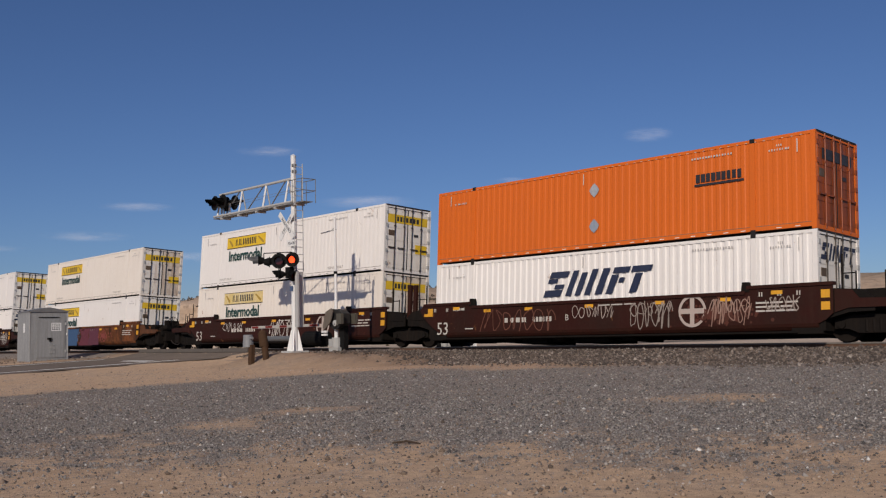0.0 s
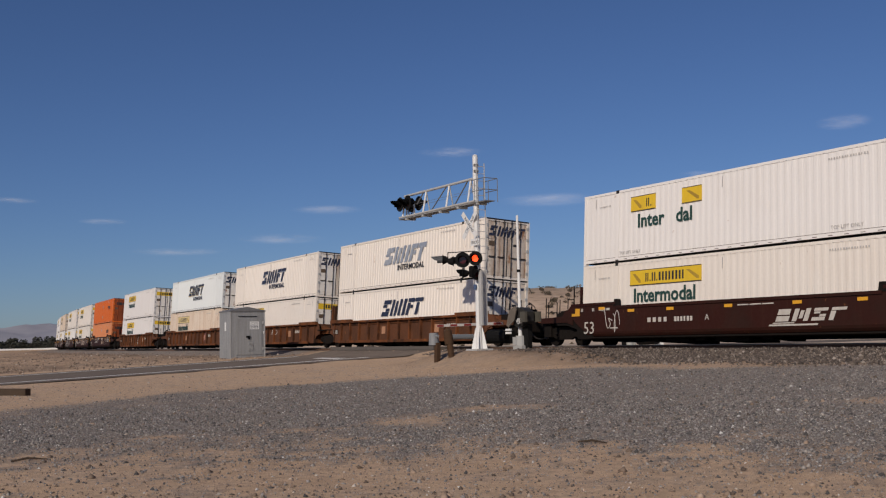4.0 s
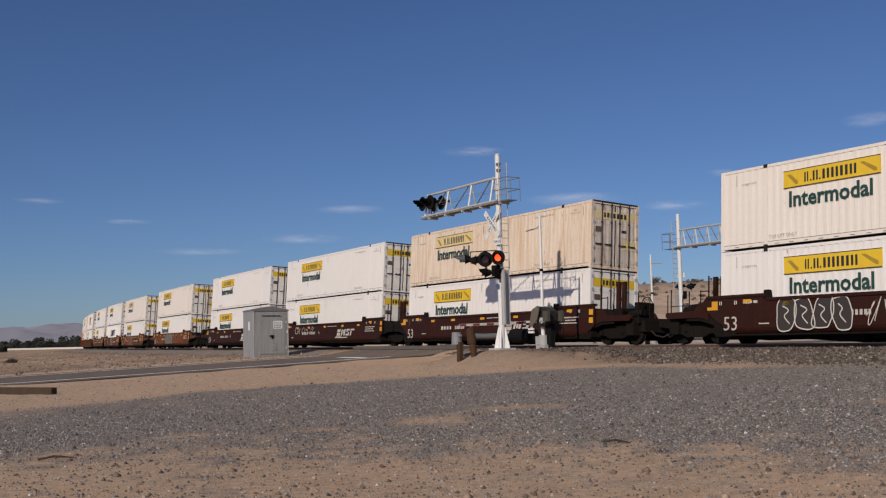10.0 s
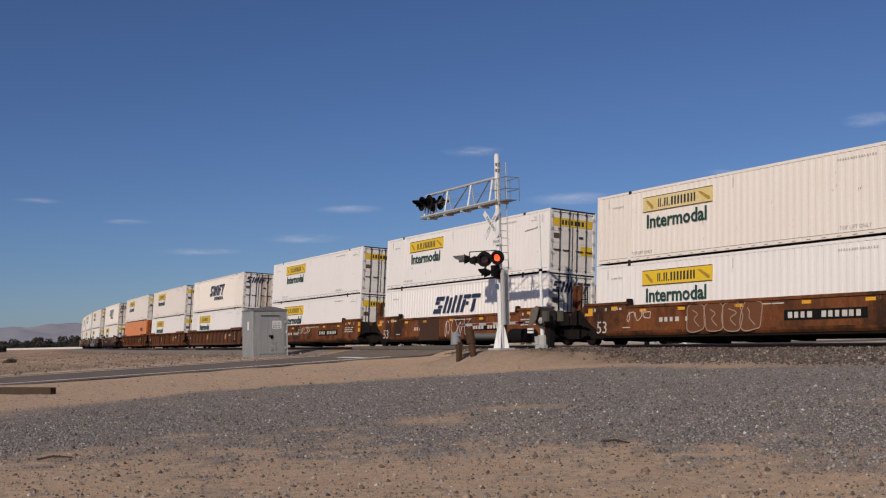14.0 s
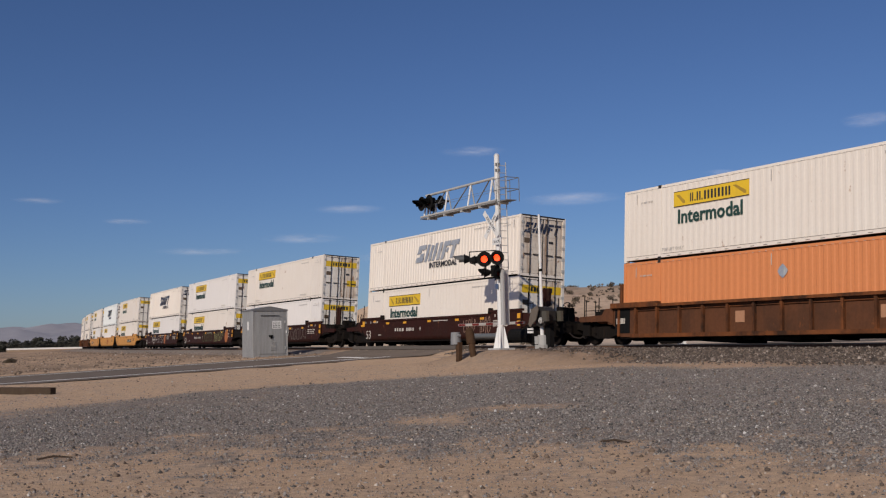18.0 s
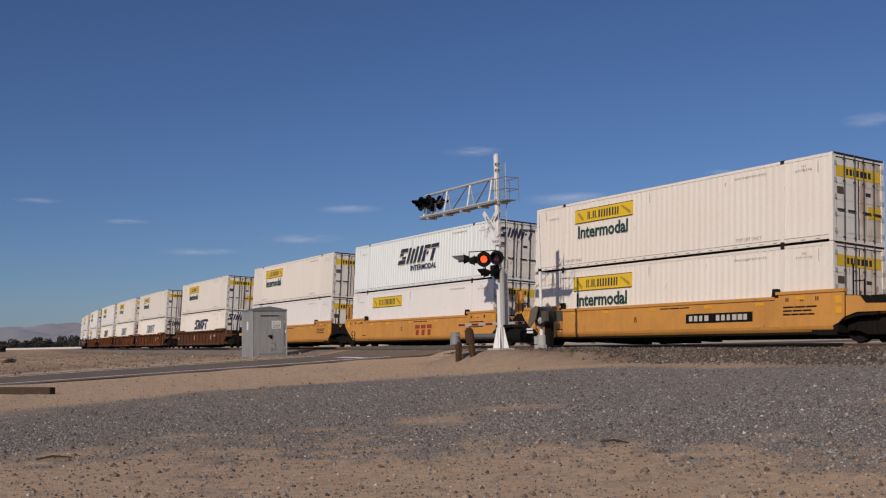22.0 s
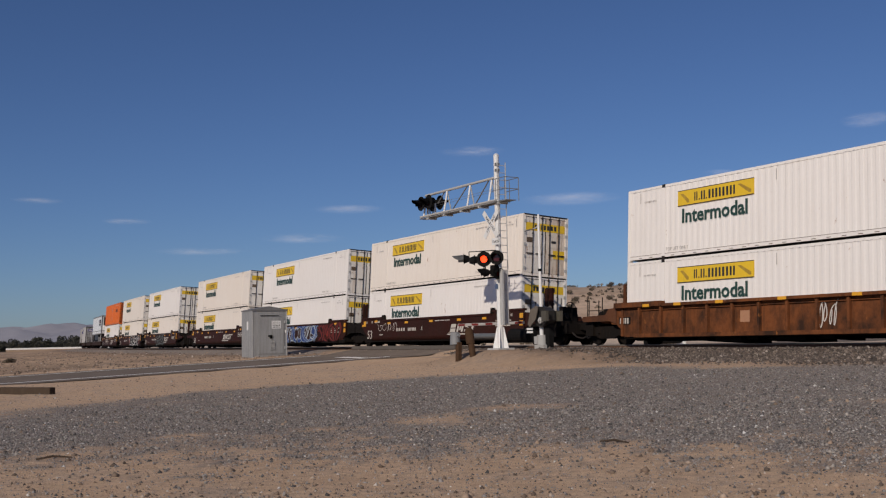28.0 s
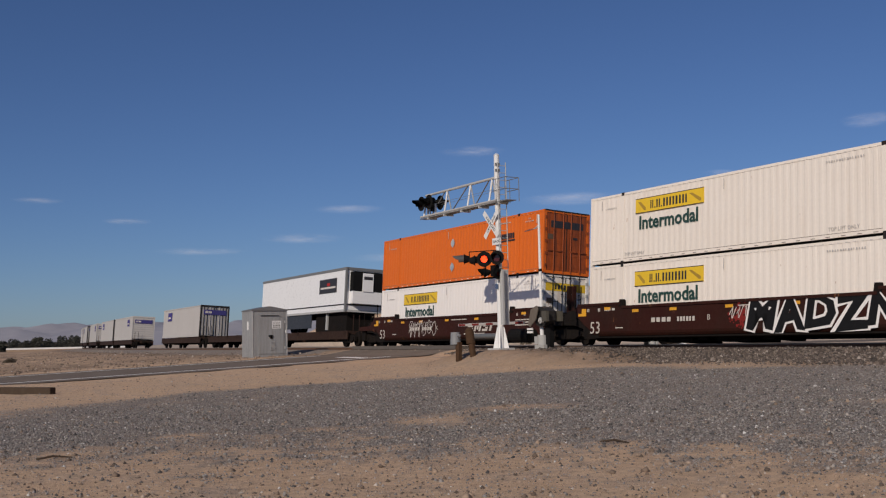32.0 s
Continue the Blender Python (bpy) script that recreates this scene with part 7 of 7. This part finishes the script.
def make_clouds():
    m, t, b = shader("thin_cloud", 1.0)
    v = coords(t, "Generated", shuffle=False)
    sep = t.nodes.new("ShaderNodeSeparateXYZ")
    t.links.new(v, sep.inputs[0])

    def term(op, a, c=None):
        n = t.nodes.new("ShaderNodeMath")
        n.operation = op
        for sock, val in ((n.inputs[0], a), (n.inputs[1], c)):
            if val is None:
                continue
            if isinstance(val, (int, float)):
                sock.default_value = val
            else:
                t.links.new(val, sock)
        return n.outputs[0]

    ux, uz = term("SUBTRACT", sep.outputs[0], 0.5), term("SUBTRACT", sep.outputs[2], 0.5)
    d = term("ADD", term("MULTIPLY", ux, ux), term("MULTIPLY", uz, uz))
    soft = term("MAXIMUM", term("SUBTRACT", 1.0, term("MULTIPLY", d, 4.2)), 0.0)
    wisp = noise_tex(t, coords(t, "Object", (0.010, 0.0, 0.05)), 1.0, 5, 0.6)
    alpha = term("MULTIPLY", term("MULTIPLY", soft, soft), term("MAXIMUM", term("SUBTRACT", term("MULTIPLY", wisp, 2.6), 0.85), 0.0))
    t.links.new(term("MULTIPLY", alpha, 0.27), b.inputs["Alpha"])
    b.inputs["Base Color"].default_value = (0.85, 0.86, 0.9, 1)
    # bearing, elevation, breadth, height in degrees
    for yaw, el, w, h in ((12.0, 10.4, 4.2, 0.75), (19.0, 7.3, 4.6, 0.6), (21.6, 5.7, 5.5, 0.7), (6.5, 7.6, 6.5, 0.9), (1.0, 7.0, 4, 0.7), (35.5, 7.6, 3.0, 0.4), (27, 5.0, 6, 0.5), (-9.2, 10.8, 3.2, 1.0), (-1.5, 8.6, 2.2, 0.5), (16, 4.6, 7, 0.7), (31, 6.6, 3, 0.4)):
        r = 3600.0
        bm = bmesh.new()
        hw, hh = r * math.tan(radians(w / 2)), r * math.tan(radians(h / 2))
        n = 12
        grid = [[bm.verts.new((hw * (2 * i / n - 1), 0.0, hh * (2 * j / 3 - 1))) for i in range(n + 1)] for j in range(4)]
        for j in range(3):
            for i in range(n):
                bm.faces.new((grid[j][i], grid[j][i + 1], grid[j + 1][i + 1], grid[j + 1][i]))
        c = part("backdrop_cloud", bm, m)
        tagged(c, "thin white wisp of high cloud", "cloud", kind="structure")
        c.visible_shadow = False
        c.matrix_basis = pose(-r * math.sin(radians(yaw)), r * math.cos(radians(yaw)), 1.5 + r * math.tan(radians(el)), 0, 0, yaw)


make_clouds()


# ---------- the train's tail: trailer and boxes on spine cars ----------
UNDER = painted("grimy_dark_brown_frame", (0.030, 0.016, 0.012), (0.06, 0.035, 0.022), 0.6, rough=0.8, gloss=0.2)


def spine_car(length, trucks):
    car = empty("spine_car", "dark rusty spine car carrying a single box", "spine car", "spine cars at the tail")
    bm = bmesh.new()
    box(bm, -length / 2, length / 2, -0.28, 0.28, 0.62, 0.98)
    part("spine", bm, UNDER, car)
    for k in range(5):
        x = -length / 2 + 0.8 + k * (length - 1.6) / 4
        bm = bmesh.new()
        box(bm, x - 0.16, x + 0.16, -1.3, 1.3, 0.74, 1.0)
        part("cross_arm", bm, UNDER, car)
    for side in (-1, 1):
        bm = bmesh.new()
        box(bm, -length / 2 + 0.4, length / 2 - 0.4, *sorted((side * 1.22, side * 1.30)), 0.46, 0.98)
        part("side_sill", bm, UNDER, car)
    for x in trucks:
        truck(car, x)
    for e in (-1, 1):
        bm = bmesh.new()
        box(bm, *sorted((e * length / 2, e * (length / 2 + 0.9))), -0.16, 0.16, 0.68, 0.96)
        part("coupler", bm, STEEL, car)
        bm = bmesh.new()
        for y in (-1.0, -0.6):
            tube(bm, (e * (length / 2 - 0.2), y, 0.9), (e * (length / 2 - 0.2), y, 2.0), 0.025, n=6)
        part("handrail", bm, UNDER, car)
    return car


def reefer():
    top = empty("refrigerated_trailer", "white refrigerated trailer with a cooling unit on a rail car", "trailer")
    DULL = painted("dull_dark_grey_rail", (0.17, 0.175, 0.18), (0.1, 0.1, 0.1), 0.3)
    glossy = painted("glossy_white_trailer", (0.82, 0.82, 0.82), (0.6, 0.58, 0.55), 0.08, rough=0.3)
    bm = bmesh.new()
    box(bm, -8.05, 8.0, -1.29, 1.29, 2.32, 4.90)
    part("box_body", bm, glossy, top)
    for z0, z1, mt, nm in ((4.84, 5.02, DULL, "top_rail"), (2.62, 2.70, CASTING, "belt_line"), (2.20, 2.34, GALV, "bottom_rail")):
        bm = bmesh.new()
        box(bm, -8.08, 8.04, -1.305, 1.305, z0, z1)
        part(nm, bm, mt, top)
    for y in (-1.27, 1.27):
        bm = bmesh.new()
        box(bm, 7.92, 8.08, y - 0.06, y + 0.06, 2.25, 5.02)
        part("corner_post", bm, DULL, top)
    bm = bmesh.new()
    box(bm, 8.0, 8.5, -1.0, 1.0, 2.72, 3.5)
    unit = part("cooling_unit", bm, glossy, top)
    bm = bmesh.new()
    box(bm, 8.0, 8.48, -1.0, 1.0, 3.5, 4.75)
    part("grille", bm, BLACK, unit, "black grille")
    bm = bmesh.new()
    prism(bm, [(8.0, 3.5), (8.56, 3.5), (8.56, 4.6), (8.4, 4.72), (8.0, 4.72)], -0.36, 0.36)
    part("unit_cover", bm, glossy, unit)
    bm = bmesh.new()
    box(bm, 8.56, 8.565, -0.3, 0.3, 4.25, 4.45)
    part("name_plate", bm, INK, unit)
    e = -1.3
    bm = bmesh.new()
    box(bm, 3.6, 6.55, e - 0.006, e, 3.48, 4.42)
    panel = part("logo_panel", bm, INK, top, "dark panel")
    bm = bmesh.new()
    box(bm, 3.8, 6.35, e - 0.010, e - 0.006, 3.78, 3.90)
    part("panel_bar", bm, spray(PALEW), panel)
    bm = bmesh.new()
    box(bm, 4.9, 5.4, e - 0.010, e - 0.006, 3.95, 4.15)
    part("panel_bar", bm, spray(REDP), panel)
    for x in (-6.2, -5.0):
        bm = bmesh.new()
        for y in (-1.05, -0.72, 0.72, 1.05):
            tube(bm, (x, y - 0.13, 1.62), (x, y + 0.13, 1.62), 0.5, n=20)
        part("wheels", bm, BLACK, top)
    for y in (-1.0, 1.0):
        bm = bmesh.new()
        box(bm, 4.4, 4.6, y - 0.07, y + 0.07, 1.1, 2.25)
        part("landing_leg", bm, GALV, top)
    bm = bmesh.new()
    box(bm, -7.4, -3.8, -0.6, 0.6, 1.9, 2.25)
    part("slider", bm, STEEL, top)
    bm = bmesh.new()
    box(bm, -3.6, 2.2, -1.22, -1.18, 1.25, 2.2)
    part("side_skirt", bm, painted("dark_blue_grey_skirt", (0.030, 0.034, 0.042), (0.06, 0.06, 0.06), 0.4), top, "dark blue-grey skirt")
    bm = bmesh.new()
    box(bm, -7.6, 7.7, -0.9, 0.9, 2.02, 2.22)
    part("underframe", bm, STEEL, top)
    bm = bmesh.new()
    box(bm, 2.4, 7.6, -0.95, 0.95, 1.0, 2.0)
    part("hitch_frame", bm, STEEL, top)
    return top


def tail_box(seed, length, ribs):
    top = empty("container", "dull grey-white container with plain blue-purple marks", "container", "single boxes at the tail")
    if "tail" not in MADE:
        MADE["tail"] = painted("dull_grey_white_box", (0.50, 0.475, 0.45), (0.33, 0.29, 0.26), 0.35)
        MADE["tail_end"] = painted("shaded_grey_door", (0.36, 0.345, 0.335), (0.16, 0.14, 0.13), 0.5)
    paint, dim, h = MADE["tail"], MADE["tail_end"], length / 2
    bm = bmesh.new()
    box(bm, -h, h, -1.29, 1.29, 0.1, 2.88)
    part("box_body", bm, paint, top)
    for y in (-1.3, 1.3):
        for z0, z1 in ((0.0, 0.16), (2.8, 2.9)):
            bm = bmesh.new()
            box(bm, -h, h, y - 0.02, y + 0.02, z0, z1)
            part("rail", bm, paint, top)
        bm = bmesh.new()
        box(bm, h - 0.1, h + 0.09, y - 0.05, y + 0.05, 0.0, 2.92)
        part("corner_post", bm, CASTING if seed % 2 else paint, top)
    bm = bmesh.new()
    box(bm, h, h + 0.09, -1.25, 1.25, 2.76, 2.92)
    part("door_header", bm, CASTING if seed % 2 else paint, top)
    for side in (-1, 1):
        bm = bmesh.new()
        box(bm, h, h + 0.04, *sorted((side * 0.02, side * 1.22)), 0.15, 2.75)
        door = part("door", bm, dim if seed % 2 else paint, top)
        if seed % 2:
            for dy in (0.12, 0.42, 0.72, 1.02):
                bm = bmesh.new()
                tube(bm, (h + 0.08, side * dy, 0.1), (h + 0.08, side * dy, 2.8), 0.024, n=6)
                part("lock_rod", bm, CASTING if dy != 0.42 else paint, door)
        else:
            for k in range(7):
                bm = bmesh.new()
                box(bm, h + 0.04, h + 0.07, *sorted((side * 0.04, side * 1.2)), 0.22 + 0.27 * k, 0.26 + 0.27 * k)
                part("slat", bm, dim, door)
    bm = bmesh.new()
    box(bm, h + 0.09, h + 0.11, -1.05, 1.05, 2.05, 2.5)
    band = part("door_mark", bm, spray((0.05, 0.045, 0.18)), top, "dark blue band")
    bm = bmesh.new()
    bars_row(bm, -0.9, -0.3, 2.18, 2.38, 0.0, 4, seed)
    bmesh.ops.transform(bm, matrix=Matrix.Translation((h + 0.115, 0, 0)) @ pose(0, 0, 0, 0, 0, 90), verts=bm.verts)
    tagged(part("band_print", bm, spray(PALEW), band), kind="stuff")
    bm = bmesh.new()
    x = -h * 0.72 if seed % 2 else h * 0.45
    box(bm, x, x + 1.9, -1.325, -1.318, 1.7, 2.55)
    mark = part("side_mark", bm, spray((0.06, 0.05, 0.22)), top, "dark blue panel")
    bm = bmesh.new()
    box(bm, x + 0.25, x + 1.4, -1.331, -1.325, 1.95, 2.12)
    part("mark_bar", bm, spray(PALEW), mark)
    return top


def make_tail():
    c = spine_car(18.0, (-8.2, 8.2))
    MOVING.append((c, 893.4, 0.0))
    MOVING.append((reefer(), 893.4, 0.0))
    for k, (mid, length) in enumerate(((927.6, 16.15), (963.4, 16.15), (981.0, 16.15), (1004.5, 14.6), (1027.5, 16.15), (1048.0, 16.15))):
        MOVING.append((spine_car(17.4, (-7.4, 7.4)), mid, 0.0))
        MOVING.append((tail_box(k + 1, length, 0), mid, 1.03))
    # an empty spine between the trailer and the first box
    MOVING.append((spine_car(13.0, (-5.0, 5.0)), 910.3, 0.0))


make_tail()


def motions():
    """All that moves: each car and box runs down the line at one speed."""
    for thing, s, z in MOVING:
        walk(thing, [(2.0 * k, rail_pose(s - SPEED * 2.0 * k) @ Matrix.Translation((0, 0, z))) for k in range(17)])
    # the two lamps blink in turn, each dark half of every 1.019 s: the added dark disc stands before the glowing lens
    # or behind it
    for blink_disc, m, side in BLINK_DISCS:
        rows, t, k = [], 0.0, -8
        shut, away = m @ Matrix.Translation((0, 0, 0.016)), m @ Matrix.Translation((0, 0, -0.016))
        flips = []
        while True:
            start = 6.80 + 1.019 * k
            if start > 33:
                break
            flips += [(start, shut if side == 0 else away), (start + 0.49, away if side == 0 else shut)]
            k += 1
        before = [p for f, p in flips if f <= 0][-1]
        rows.append((0.0, before))
        last = before
        for f, p in flips:
            if 0.08 < f < 31.9:
                rows += [(f - 0.034, last), (f + 0.034, p)]
            if f > 0:
                last = p
        rows.append((32.0, rows[-1][1]))
        walk(blink_disc, rows)


motions()
